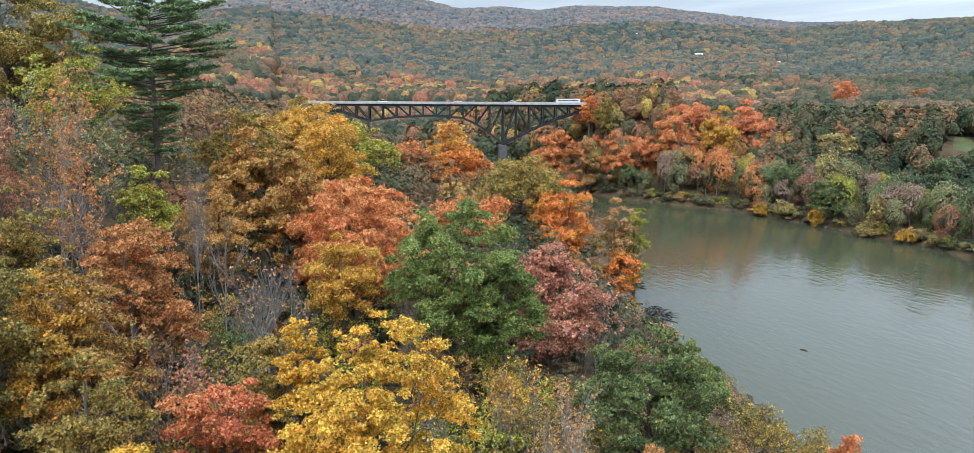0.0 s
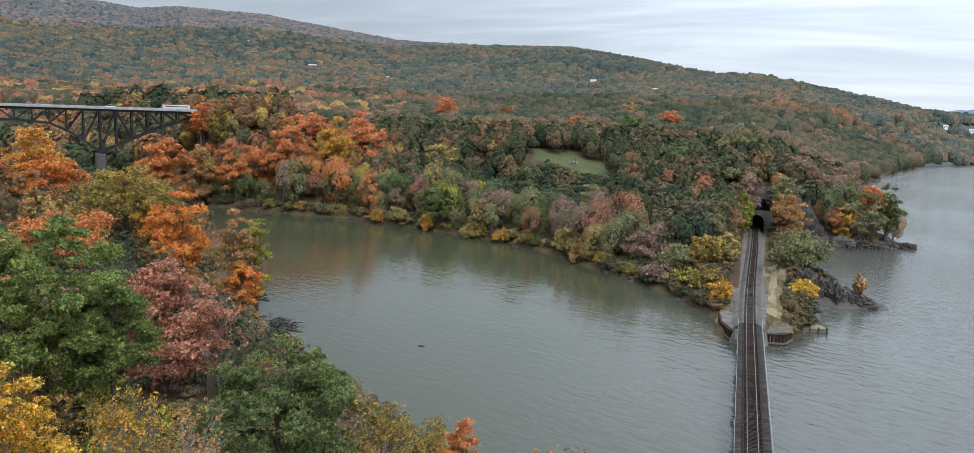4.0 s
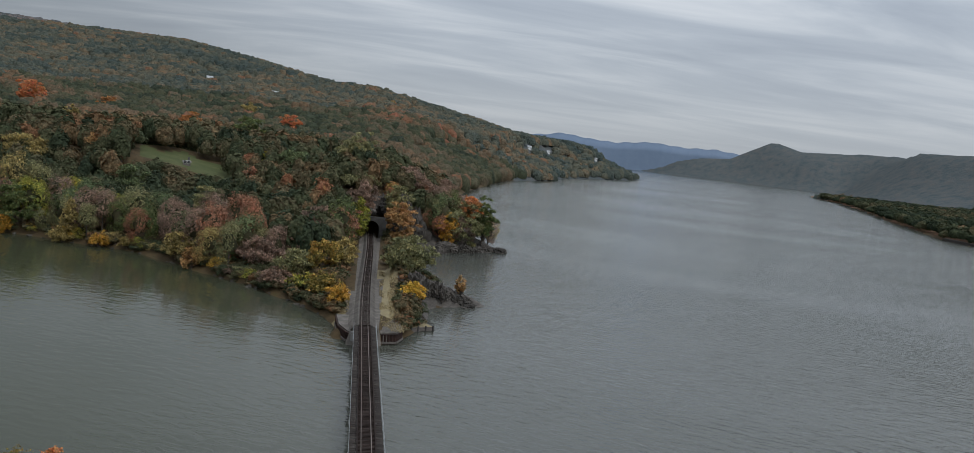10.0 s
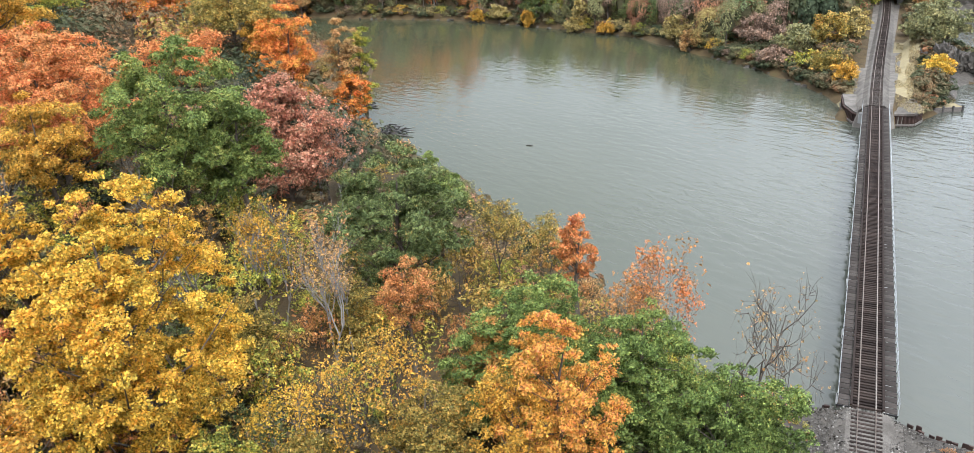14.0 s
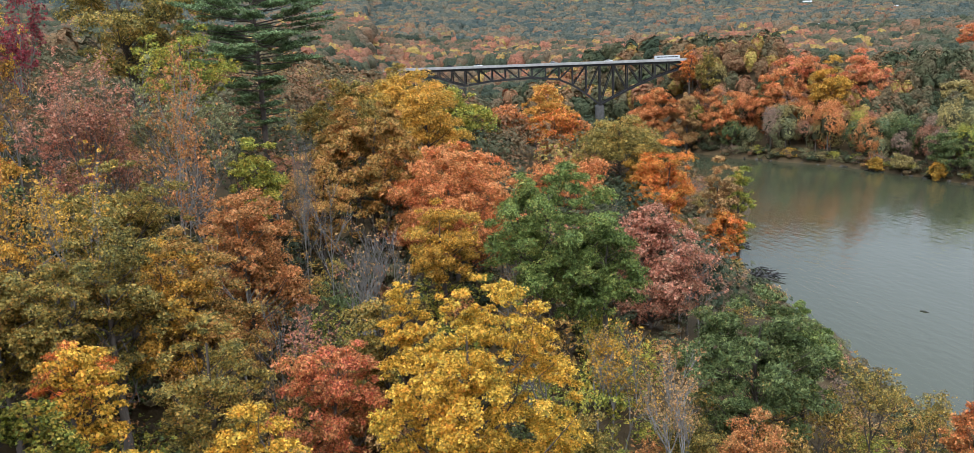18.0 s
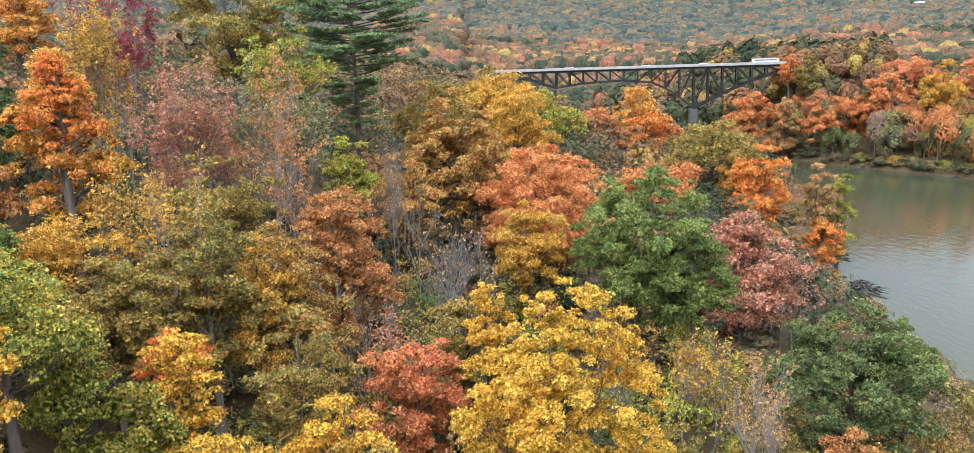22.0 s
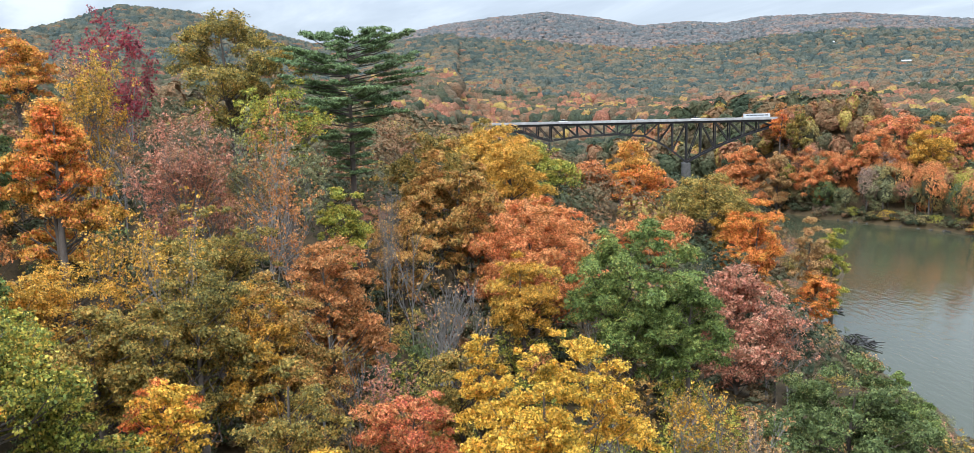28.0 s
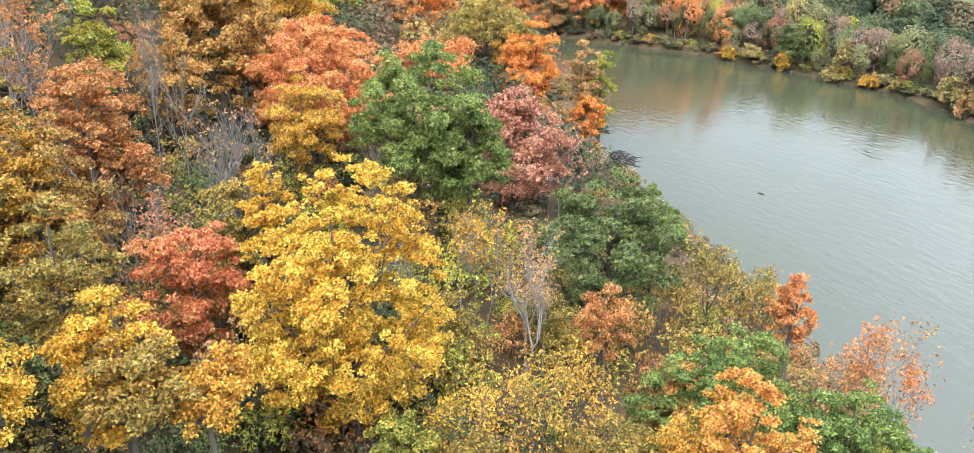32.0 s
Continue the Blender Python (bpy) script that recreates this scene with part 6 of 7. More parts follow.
def plant_brush():
    """The undergrowth farther off and along the water, too dense to tell apart."""
    rng = np.random.default_rng(71)
    more = spots(7.2, 28, 125, -108, 0, 41)
    z, near, west, east = land(more[:, 0], more[:, 1])
    more = more[(near > 3) & clear_of(more[:, 0], more[:, 1])][150:]
    thick = np.concatenate([spots(4.3, 55, 125, -92, -42, 73), spots(5.5, 55, 125, -106, -92, 78), spots(4.0, 27, 56, -85, -25, 74)])[:, :2]
    out = [more[:, :2], thick[land(thick[:, 0], thick[:, 1])[1] > 8], np.stack([rng.uniform(-40, -2, 330), rng.uniform(204, 290, 330)], -1)]
    for line, lo, hi, step in ((WEST_SHORE[3:12], 0.2, 8.0, 0.8), (WEST_SHORE[12:19], 0.5, 9.0, 1.0), (NEAR_SHORE[3:11], 1.5, 16, 3.0)):
        for a, b in zip(line[:-1], line[1:]):
            n = int(np.hypot(*(b - a)) / step)
            side = np.array([-(b - a)[1], (b - a)[0]]) / np.hypot(*(b - a))
            out.append(a + (b - a) * rng.uniform(0, 1, (n, 1)) + side * rng.uniform(lo, hi, (n, 1)))
    p = np.concatenate(out)
    z, near, west, east = land(p[:, 0], p[:, 1])
    crag = (p[:, 0] > 21) & (p[:, 1] > 200) & (p[:, 1] < 262)
    p = p[((near > 1) | (west > 0.1)) & clear_of(p[:, 0], p[:, 1], True) & ~crag & (np.hypot(p[:, 0] + 96, p[:, 1] - 153) > 7)]
    y = np.concatenate([rng.uniform(208, 352, 330), rng.uniform(193, 300, 260), rng.uniform(252, 349, 130)])
    off = np.concatenate([-rng.uniform(6.8, 15, 330), rng.uniform(10, 24, 260), rng.uniform(6.5, 13, 130)])
    side = np.stack([track_x(y) + off, y], -1)
    dry = land(side[:, 0], side[:, 1])
    cliff = (side[:, 0] > 21) & (side[:, 1] > 222) & (side[:, 1] < 262)
    extra = side[(dry[2] > 0.6) & (dry[0] > 0.4) & ~cliff]
    lone = len(p)
    p = np.concatenate([p, extra])
    p = np.concatenate([p, np.full((len(p), 1), 4.2)], 1)
    kits = [bough_kit(340 + i, 12, 125, 1.95, body=(0.3, 0.5)) for i in range(4)]
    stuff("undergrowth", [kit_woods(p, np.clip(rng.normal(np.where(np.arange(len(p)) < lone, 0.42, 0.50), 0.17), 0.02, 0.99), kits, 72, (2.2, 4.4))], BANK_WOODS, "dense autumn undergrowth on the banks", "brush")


plant_brush()


def plant_shore():
    """Low bushes along the water on the far bank of the creek."""
    rng = np.random.default_rng(61)
    line = WEST_SHORE[4:11]
    kinds = (("lime", "yellow-green"), ("yellow", "yellow"), ("moss", "olive"), ("dun", "brown"), ("ochre", "golden"))
    for a, b in zip(line[:-1], line[1:]):
        n = int(np.hypot(*(b - a)) / 4.2)
        for k in range(n):
            q = a + (b - a) * (k + rng.uniform(0, 1)) / n
            side = np.array([-(b - a)[1], (b - a)[0]]) / np.hypot(*(b - a))
            q = q + side * rng.uniform(0.2, 3.2)
            c, word = kinds[rng.choice(5, p=[0.30, 0.07, 0.24, 0.21, 0.18])]
            if clear_of(q[:1], q[1:])[0]:
                kit_tree(SHRUB_KIT, int(rng.integers(4)), q[0], q[1], rng.uniform(0.55, 1.15), rng.uniform(0.7, 1.1), rng.uniform(0, 360), c, "shrub",
                         f"{word} bush at the water's edge", "shrub", "bushes along the creek")


plant_shore()


def plant_near_shore():
    """Brush between the tall trees and the water on the near bank."""
    rng = np.random.default_rng(69)
    line = NEAR_SHORE[3:11]
    kinds = (("olive", "olive"), ("rose", "pinkish bare"), ("dun", "brown"), ("tan", "tan"), ("moss", "dull green"))
    for a, b in zip(line[:-1], line[1:]):
        n = int(np.hypot(*(b - a)) / 5.0)
        for k in range(n):
            q = a + (b - a) * (k + rng.uniform(0, 1)) / n
            side = np.array([-(b - a)[1], (b - a)[0]]) / np.hypot(*(b - a))
            q = q + side * rng.uniform(2.0, 19)
            c, word = kinds[rng.integers(5)]
            if land(q[:1], q[1:])[1][0] > 1.5 and clear_of(q[:1], q[1:])[0] and math.hypot(q[0] + 96, q[1] - 153) > 7:
                kit_tree(SHRUB_KIT, int(rng.integers(4)), q[0], q[1], rng.uniform(0.6, 1.2), rng.uniform(0.7, 1.2), rng.uniform(0, 360), c, "shrub",
                         f"{word} brush beside the creek", "shrub", "brush on the near shore")


plant_near_shore()


def plant_straw():
    """Dry grass beside the railway on the far bank."""
    rng = np.random.default_rng(66)
    n = 9000
    y = rng.uniform(186, 268, n)
    side = rng.choice([1, 1, 1, -1], n)
    off = np.where(side > 0, rng.uniform(3.9, 9.5, n), -rng.uniform(4.2, 7.0, n))
    ok = (wavy(off * 3, y, 3.0) > -0.35) & ((side > 0) | ((y < 228) & (y > 200)))
    x, y = (track_x(y) + off)[ok], y[ok]
    z = np.maximum(land(x, y)[0], np.where(y < 196, 3.35, 0))
    at = np.stack([x, y, z + 0.12], -1)
    nor = unit(rng, len(at)) * [1, 1, 0.5]
    me = mesh_of("dry_grass", *leaf_quads(rng, at, nor, 0.42, 1.3, 0.3), (leaves_of("straw", 0.14),))
    tagged(put("dry_grass", me), "tufts of dry straw-coloured grass beside the track", "grass", kind="stuff")


plant_straw()


# ---------------------------------------------------------------- railway bridge
RAIL_Z, Y0, Y1, X0 = 5.0, 69.0, 184.5, 4.7


def shared(name, mesh, parent, at, label=""):
    return put(name, mesh, parent, label, at)


def mesh_box(name, sx, sy, sz, mat, bevel=0.0):
    me = bpy.data.meshes.new(name)
    bm = box_bm(sx, sy, sz, (0, 0, 0), bevel)
    bm.to_mesh(me)
    bm.free()
    me.materials.append(mat)
    return me


def rail_section(length):
    """A flat-bottomed rail along y."""
    bm = bmesh.new()
    prof = [(-0.07, 0), (0.07, 0), (0.07, 0.02), (0.012, 0.04), (0.012, 0.11), (0.036, 0.125), (0.036, 0.16), (-0.036, 0.16), (-0.036, 0.125), (-0.012, 0.11), (-0.012, 0.04), (-0.07, 0.02)]
    a = [bm.verts.new((x, 0, z)) for x, z in prof]
    b = [bm.verts.new((x, length, z)) for x, z in prof]
    for i in range(12):
        j = (i + 1) % 12
        bm.faces.new((a[i], a[j], b[j], b[i]))
    bm.faces.new(a)
    bm.faces.new(b[::-1])
    return bm


def build_rail_bridge():
    rng = random.Random(5)
    t = thing("railway_bridge", pose(X0, Y0, 0), "low single-track railway bridge with plank walkways and pale railings", "bridge")
    long = Y1 - Y0
    for side in (-1, 1):
        part("girder", box_bm(0.45, long, 1.5, (side * 1.05, long / 2, RAIL_Z - 0.42 - 1.5), 0.02), RUST, t)
        part("guard_timber", box_bm(0.22, long, 0.2, (side * 1.36, long / 2, RAIL_Z - 0.16), 0.02), TIE_WOOD, t)
        part("rail", rail_section(long), RAIL_STEEL, t, "worn steel rail", pose(side * 0.7525, 0, RAIL_Z - 0.16))
        part("stringer", box_bm(0.2, long, 0.3, (side * 2.45, long / 2, RAIL_Z - 0.75), 0.02), DARK_STEEL, t)
        part("handrail", bar_bm((side * 2.56, 0, RAIL_Z + 1.0), (side * 2.56, long, RAIL_Z + 1.0), 0.035, 0.035), PIPE, t, "thin grey steel handrail")
        part("handrail", bar_bm((side * 2.56, 0, RAIL_Z + 0.5), (side * 2.56, long, RAIL_Z + 0.5), 0.022, 0.022), PIPE, t)
    tie = mesh_box("tie", 2.75, 0.25, 0.24, TIE_WOOD, 0.015)
    n = int(long / 0.5)
    for i in range(n):
        shared("tie", tie, t, pose(rng.uniform(-0.03, 0.03), 0.25 + i * 0.5, RAIL_Z - 0.41, 0, 0, rng.uniform(-0.6, 0.6)))
    plank = mesh_box("plank", 1.02, 0.80, 0.06, PLANK, 0.01)
    bracket = mesh_box("bracket", 1.25, 0.12, 0.14, DARK_STEEL, 0.0)
    post = mesh_box("post", 0.06, 0.06, 1.35, GALV, 0.008)
    m = int(long / 0.95)
    for i in range(m):
        for side in (-1, 1):
            shared("plank", plank, t, pose(side * 2.0, 0.48 + i * 0.95, RAIL_Z - 0.30 + rng.uniform(-0.012, 0.012)))
            if i % 2 == 0:
                shared("bracket", bracket, t, pose(side * 1.98, 0.01 + i * 0.95, RAIL_Z - 0.445))
                shared("post", post, t, pose(side * 2.56, 0.01 + i * 0.95, RAIL_Z - 0.33))
    for i in range(8):
        y = 8 + i * (long - 16) / 7
        bm = box_bm(4.0, 1.3, 3.2, (0, y, -0.35), 0.12)
        bm = box_bm(4.6, 1.7, 0.35, (0, y, RAIL_Z - 2.27), 0.06, bm)
        part("pier", bm, CONCRETE, t)
        part("footing", box_bm(5.0, 2.2, 3.4, (0, y, -3.05), 0.2), CONCRETE, t)


build_rail_bridge()


def build_track():
    """The track on the land at both ends of the bridge."""
    rng = random.Random(6)
    tie = mesh_box("tie", 2.6, 0.24, 0.2, TIE_WOOD, 0.015)
    for lo, hi, top in ((-20.0, Y0 - 0.2, 4.75), (Y1 + 0.2, 372.0, 4.95)):
        t = thing("railway_track", pose(0, 0, 0), "single railway track on grey ballast", "railway")
        ys = np.arange(lo, hi, 3.0)
        ys[-1] = hi
        for off, nm in ((-0.7525, "rail"), (0.7525, "rail")):
            pts = [(float(track_x(y)) + off, y, top + 0.06) for y in ys]
            bm = bmesh.new()
            for a, b in zip(pts[:-1], pts[1:]):
                bar_bm(a, b, 0.075, 0.16, bm)
            part(nm, bm, RAIL_STEEL, t, "worn steel rail")
        bm = bmesh.new()
        prev = None
        for y in ys:
            x = float(track_x(y))
            row = [bm.verts.new((x + o, y, z)) for o, z in ((-3.4, 3.55), (-1.7, top - 0.06), (1.7, top - 0.06), (3.4, 3.55))]
            if prev:
                for k in range(3):
                    bm.faces.new((prev[k], prev[k + 1], row[k + 1], row[k]))
            prev = row
        part("ballast_bed", bm, BALLAST, t)
        y = lo if lo > 0 else 30.0
        while y < hi:
            shared("tie", tie, t, pose(float(track_x(y)), y, top - 0.2 + rng.uniform(-0.01, 0.01), 0, 0, rng.uniform(-1, 1)))
            y += 0.6


build_track()


def sheet_wall(points, z0, z1, parent, name="sheet_piling"):
    """A steel sheet-pile wall with its folds, along a line of places."""
    bm = bmesh.new()
    for (ax, ay), (bx, by) in zip(points[:-1], points[1:]):
        n = max(2, int(math.hypot(bx - ax, by - ay) / 0.4))
        dx, dy = (bx - ax) / n, (by - ay) / n
        ln = math.hypot(dx, dy)
        nx, ny = dy / ln, -dx / ln
        prev = None
        for i in range(2 * n + 1):
            u = i / 2
            o = 0.11 if (i // 2) % 2 else -0.11
            p = (ax + dx * u + nx * o, ay + dy * u + ny * o)
            row = (bm.verts.new((*p, z0)), bm.verts.new((*p, z1)))
            if prev:
                bm.faces.new((prev[0], row[0], row[1], prev[1]))
            prev = row
        bm.faces.ensure_lookup_table()
    ob = part(name, bm, RUST, parent, "rusty steel sheet piling")
    mod = ob.modifiers.new("thick", "SOLIDIFY")
    mod.thickness = 0.05
    bm = bmesh.new()
    for (ax, ay), (bx, by) in zip(points[:-1], points[1:]):
        bar_bm((ax, ay, z1 + 0.02), (bx, by, z1 + 0.02), 0.4, 0.22, bm)
    part("capping_beam", bm, RUST, parent)
    bm = bmesh.new()
    for (ax, ay), (bx, by) in zip(points[:-1], points[1:]):
        bar_bm((ax, ay, 0.45), (bx, by, 0.45), 0.62, 0.4, bm)
    part("fender", bm, TIMBER, parent, "dark timber fender")


def slab_between(points, z, parent, name, mat):
    bm = bmesh.new()
    bm.faces.new([bm.verts.new((x, y, z)) for x, y in points])
    ex = bmesh.ops.extrude_face_region(bm, geom=bm.faces[:])
    for v in ex["geom"]:
        if isinstance(v, bmesh.types.BMVert):
            v.co.z -= 3.5
    bmesh.ops.recalc_face_normals(bm, faces=bm.faces[:])
    return part(name, bm, mat, parent)


def build_abutments():
    north = thing("abutment", pose(0, 0, 0), "railway abutment walled with rusty sheet piles at the water", "abutment", "railway abutments")
    sheet_wall([(-2.4, 203), (-1.5, 192.5), (0.6, 186.6), (1.6, 185.4)], -1.5, 2.4, north)
    sheet_wall([(7.8, 186.2), (12.6, 187.4), (14.2, 191.6), (13.8, 203)], -1.5, 2.4, north)
    slab_between([(-2.3, 203), (-1.4, 192.6), (0.7, 186.7), (1.6, 185.5), (7.8, 186.3), (12.5, 187.5), (14.1, 191.6), (13.7, 203)], 2.9, north, "fill", BALLAST)
    part("bridge_seat", box_bm(6.2, 1.2, 3.3, (4.7, 185.0, -0.2), 0.05), CONCRETE, north)
    south = thing("abutment", pose(0, 0, 0), "railway abutment walled with rusty sheet piles on the near bank", "abutment", "railway abutments")
    rng = random.Random(31)
    for line in ([(-6.5, 61.0), (-3.6, 64.5), (-1.6, 69.0), (1.6, 69.9)], [(7.8, 69.6), (10.2, 68.2), (13.2, 67.6), (17.5, 64.6)]):
        for (ax, ay), (bx, by) in zip(line[:-1], line[1:]):
            n = max(2, int(math.hypot(bx - ax, by - ay) / 0.47))
            for k in range(n):
                u = (k + 0.5) / n
                turn = math.degrees(math.atan2(by - ay, bx - ax))
                high = 5.15 + rng.uniform(-0.1, 0.4) * (rng.random() < 0.8)
                part("steel_plate", box_bm(0.5, 0.10 + 0.12 * (k % 2), high, (0, 0, 0), 0.02), RUST, south, "", pose(ax + (bx - ax) * u, ay + (by - ay) * u + 0.12 * (k % 2), -1.5, rng.uniform(-5, 5), rng.uniform(-4, 4), turn))
    slab_between([(-6.4, 60.8), (-3.4, 64.4), (-1.4, 68.7), (1.6, 69.5), (7.8, 69.2), (10.1, 67.9), (13.1, 67.3), (17.2, 64.2), (17.2, 40), (-6.4, 40)], 3.74, south, "fill", GRAVEL)
    part("bridge_seat", box_bm(6.2, 1.2, 3.3, (4.7, 69.1, -0.2), 0.05), CONCRETE, south)


build_abutments()


def build_crib():
    """The low timber crib that juts from the far abutment into the river."""
    t = thing("timber_crib", pose(18.2, 203.2, 0, 0, 0, 24), "low dark weathered timber crib at the abutment", "crib")
    for k in range(4):
        part("beam", box_bm(9.5, 0.34, 0.34, (0, -1.6, -0.35 + k * 0.37), 0.03), TIMBER, t)
        part("beam", box_bm(0.34, 5.0, 0.34, (4.55, 0.9, -0.33 + k * 0.37), 0.03), TIMBER, t)
    for k in range(5):
        part("post", box_bm(0.36, 0.36, 2.4, (-4.4 + k * 2.2, -1.86, -0.9), 0.04), DRIFT, t)
    part("fill", box_bm(9.0, 5.0, 1.5, (0, 1.0, -0.4), 0.1), DRY_GRASS, t, "dry grass and soil")


build_crib()


def spread_gravel():
    """Loose stones and weeds on the fill at the near end of the bridge and along the ballast."""
    rng = np.random.default_rng(83)
    n = 15000
    x, y = rng.uniform(-6.2, 17, n), rng.uniform(44, 69.3, n)
    ok = (y < np.interp(x, [-6.4, -3.4, -1.4, 1.6, 7.8, 10.1, 13.1, 17.2], [60.6, 64.2, 68.5, 69.3, 69.0, 67.7, 67.1, 64.0]))
    x, y = x[ok], y[ok]
    z = 3.80 + 0.12 * wavy(x, y, 1.3) + np.clip((3.4 - np.abs(x - 4.7)) / 1.7, 0, 1) * 0.86
    at = np.stack([x, y, z], -1)
    me = mesh_of("gravel", *leaf_quads(rng, at, unit(rng, len(at)) + [0, 0, 0.7], 0.19, 1.0, 0.9), (CHIPS,))
    tagged(put("gravel", me), "loose grey ballast stones on the abutment", "gravel", kind="stuff")
    for k in range(14):
        side = k % 2
        wx, wy = (rng.uniform(9.5, 16), rng.uniform(63, 66.5)) if side else (rng.uniform(-5.5, 0.2), rng.uniform(60, 66))
        wz = 3.74
        t = kit_tree(SHRUB_KIT, k, wx, wy, rng.uniform(0.15, 0.32), 0.7, rng.uniform(0, 360), ("tan", "rust", "vine")[k % 3], "weed", "dry weeds on the gravel of the abutment", "weed", "weeds on the abutment")
        t.location.z = wz


spread_gravel()


def build_tunnel():
    t = thing("tunnel_portal", pose(float(track_x(352)), 352, 4.1), "dark railway tunnel mouth with a stone arch under wooded rock", "tunnel")
    half, spring, r = 3.5, 3.9, 3.5
    arch = [(-half, 0)] + [(r * math.cos(a), spring + r * math.sin(a)) for a in np.linspace(math.pi, 0, 15)] + [(half, 0)]
    bm = bmesh.new()
    for y in (-0.6, 0.6):
        inner = [bm.verts.new((x, y, z)) for x, z in arch]
        outer = [bm.verts.new((max(-6.8, min(6.8, x * 2.0)), y, z if i in (0, 16) else (9.2 if abs(x) < 3.1 else min(9.2, z * 1.5 + 0.8)))) for i, (x, z) in enumerate(arch)]
        for k in range(16):
            f = (inner[k], inner[k + 1], outer[k + 1], outer[k])
            bm.faces.new(f if y > 0 else f[::-1])
        if y < 0:
            first_in, first_out = inner, outer
        else:
            for k in range(16):
                bm.faces.new((first_in[k], first_in[k + 1], inner[k + 1], inner[k]))
                bm.faces.new((first_out[k + 1], first_out[k], outer[k], outer[k + 1]))
    part("headwall", bm, STONE, t)
    for k, a in enumerate(np.linspace(math.pi * 0.97, math.pi * 0.03, 15)):
        m = Matrix.Translation((3.8 * math.cos(a), -0.72, spring + 3.8 * math.sin(a))) @ Matrix.Rotation(-(a - math.pi / 2), 4, "Y")
        part("arch_stone", box_bm(0.62, 0.35, 0.62, (0, 0, -0.31), 0.04), STONE, t, "", m)
    bm = bmesh.new()
    rows = []
    for y in (0.6, 13.0):
        rows.append([bm.verts.new((x * 1.02, y, z * 1.01)) for x, z in arch])
    for k in range(16):
        bm.faces.new((rows[0][k], rows[0][k + 1], rows[1][k + 1], rows[1][k]))
    # Added dark wall closes the short tube in place of unlit depth.
    bm.faces.new(rows[1])
    part("lining", bm, DARK, t, "tunnel lining painted near-black for unlit depth")


build_tunnel()


def rock_mesh(seed):
    """A broken, sharp-edged block of bedded rock about one metre across."""
    rng = np.random.default_rng(seed)
    bm = bmesh.new()
    bmesh.ops.create_icosphere(bm, subdivisions=4, radius=1.0)
    cuts, reach = unit(rng, 15), rng.uniform(0.30, 0.5, 15)
    for v in bm.verts:
        u = np.array(v.co)
        r = (reach / np.maximum(cuts @ u, 0.05)).min()
        p = u * min(r, 0.62)
        n = noise.fractal(Vector((p[0] * 8 + seed, p[1] * 8, p[2] * 4)), 0.8, 2.0, 4)
        step = math.floor((p[2] + 0.3 * p[0]) * 7) / 7 - (p[2] + 0.3 * p[0])
        v.co = p * (1 + 0.30 * n + 0.7 * step)
    me = bpy.data.meshes.new("rock")
    bm.to_mesh(me)
    bm.free()
    me.materials.append(ROCK)
    return me


ROCKS = [rock_mesh(s) for s in (3, 8, 15, 21)]


def rock(i, x, y, z, sx, sy, sz, turn, label="grey weathered rock at the water", group="shore rocks"):
    ob = put("rock", ROCKS[i % 4], None, "", pose(x, y, z, 0, 0, turn))
    ob.scale = (sx, sy, sz)
    return tagged(ob, label, "rock", group)


def build_rocks():
    rng = random.Random(9)
    for k in range(26):
        u = (k + rng.random()) / 26
        rock(k, 21 + 16.5 * u + rng.uniform(-1.2, 1.2), 241 - 2 * u + rng.uniform(-3, 4), 4.4 * (1 - u) + rng.uniform(-0.6, 0.8), rng.uniform(4, 7), rng.uniform(4, 7), rng.uniform(5, 8.5) * (1.2 - u * 0.6), rng.uniform(0, 360))
    for k in range(22):
        u = (k + rng.random()) / 22
        rock(k, 38 + 31 * u + rng.uniform(-2, 2), 351 + 18 * u + rng.uniform(-2, 4), 1.4 - u + rng.uniform(-0.5, 0.8), rng.uniform(5, 9), rng.uniform(4, 8), rng.uniform(4, 7) * (1.15 - u * 0.5), rng.uniform(0, 360))
    for k in range(14):
        rock(k, 19 + rng.uniform(-4, 12), 357 + rng.uniform(-3, 6), 6 + rng.uniform(-1, 7), rng.uniform(5, 9), rng.uniform(5, 8), rng.uniform(13, 22), rng.uniform(0, 360), "tall grey rock face beside the tunnel", "tunnel cliff")
    for k in range(16):
        rock(k, 8 + rng.uniform(-14, 14), 362 + rng.uniform(-1, 10), 15 + rng.uniform(-2, 5), rng.uniform(6, 11), rng.uniform(5, 8), rng.uniform(6, 11), rng.uniform(0, 360), "grey rock outcrop above the tunnel", "tunnel cliff")
    for k in range(9):
        rock(k, -176 + rng.uniform(-9, 9), 394 + rng.uniform(-4, 6), 19 + rng.uniform(-2, 3), rng.uniform(6, 11), rng.uniform(4, 6), rng.uniform(5, 8), rng.uniform(0, 360), "grey rock outcrop in the woods", "hillside rocks")
    for a, b in zip(WEST_SHORE[4:10], WEST_SHORE[5:11]):
        n = int(np.hypot(*(b - a)) / 5.5)
        for k in range(n):
            q = a + (b - a) * (k + rng.random()) / n
            rock(k, q[0], q[1], 0.05, rng.uniform(1.2, 3), rng.uniform(1.0, 2.2), rng.uniform(0.6, 1.5), rng.uniform(0, 360), "dark rock along the creek bank")


build_rocks()


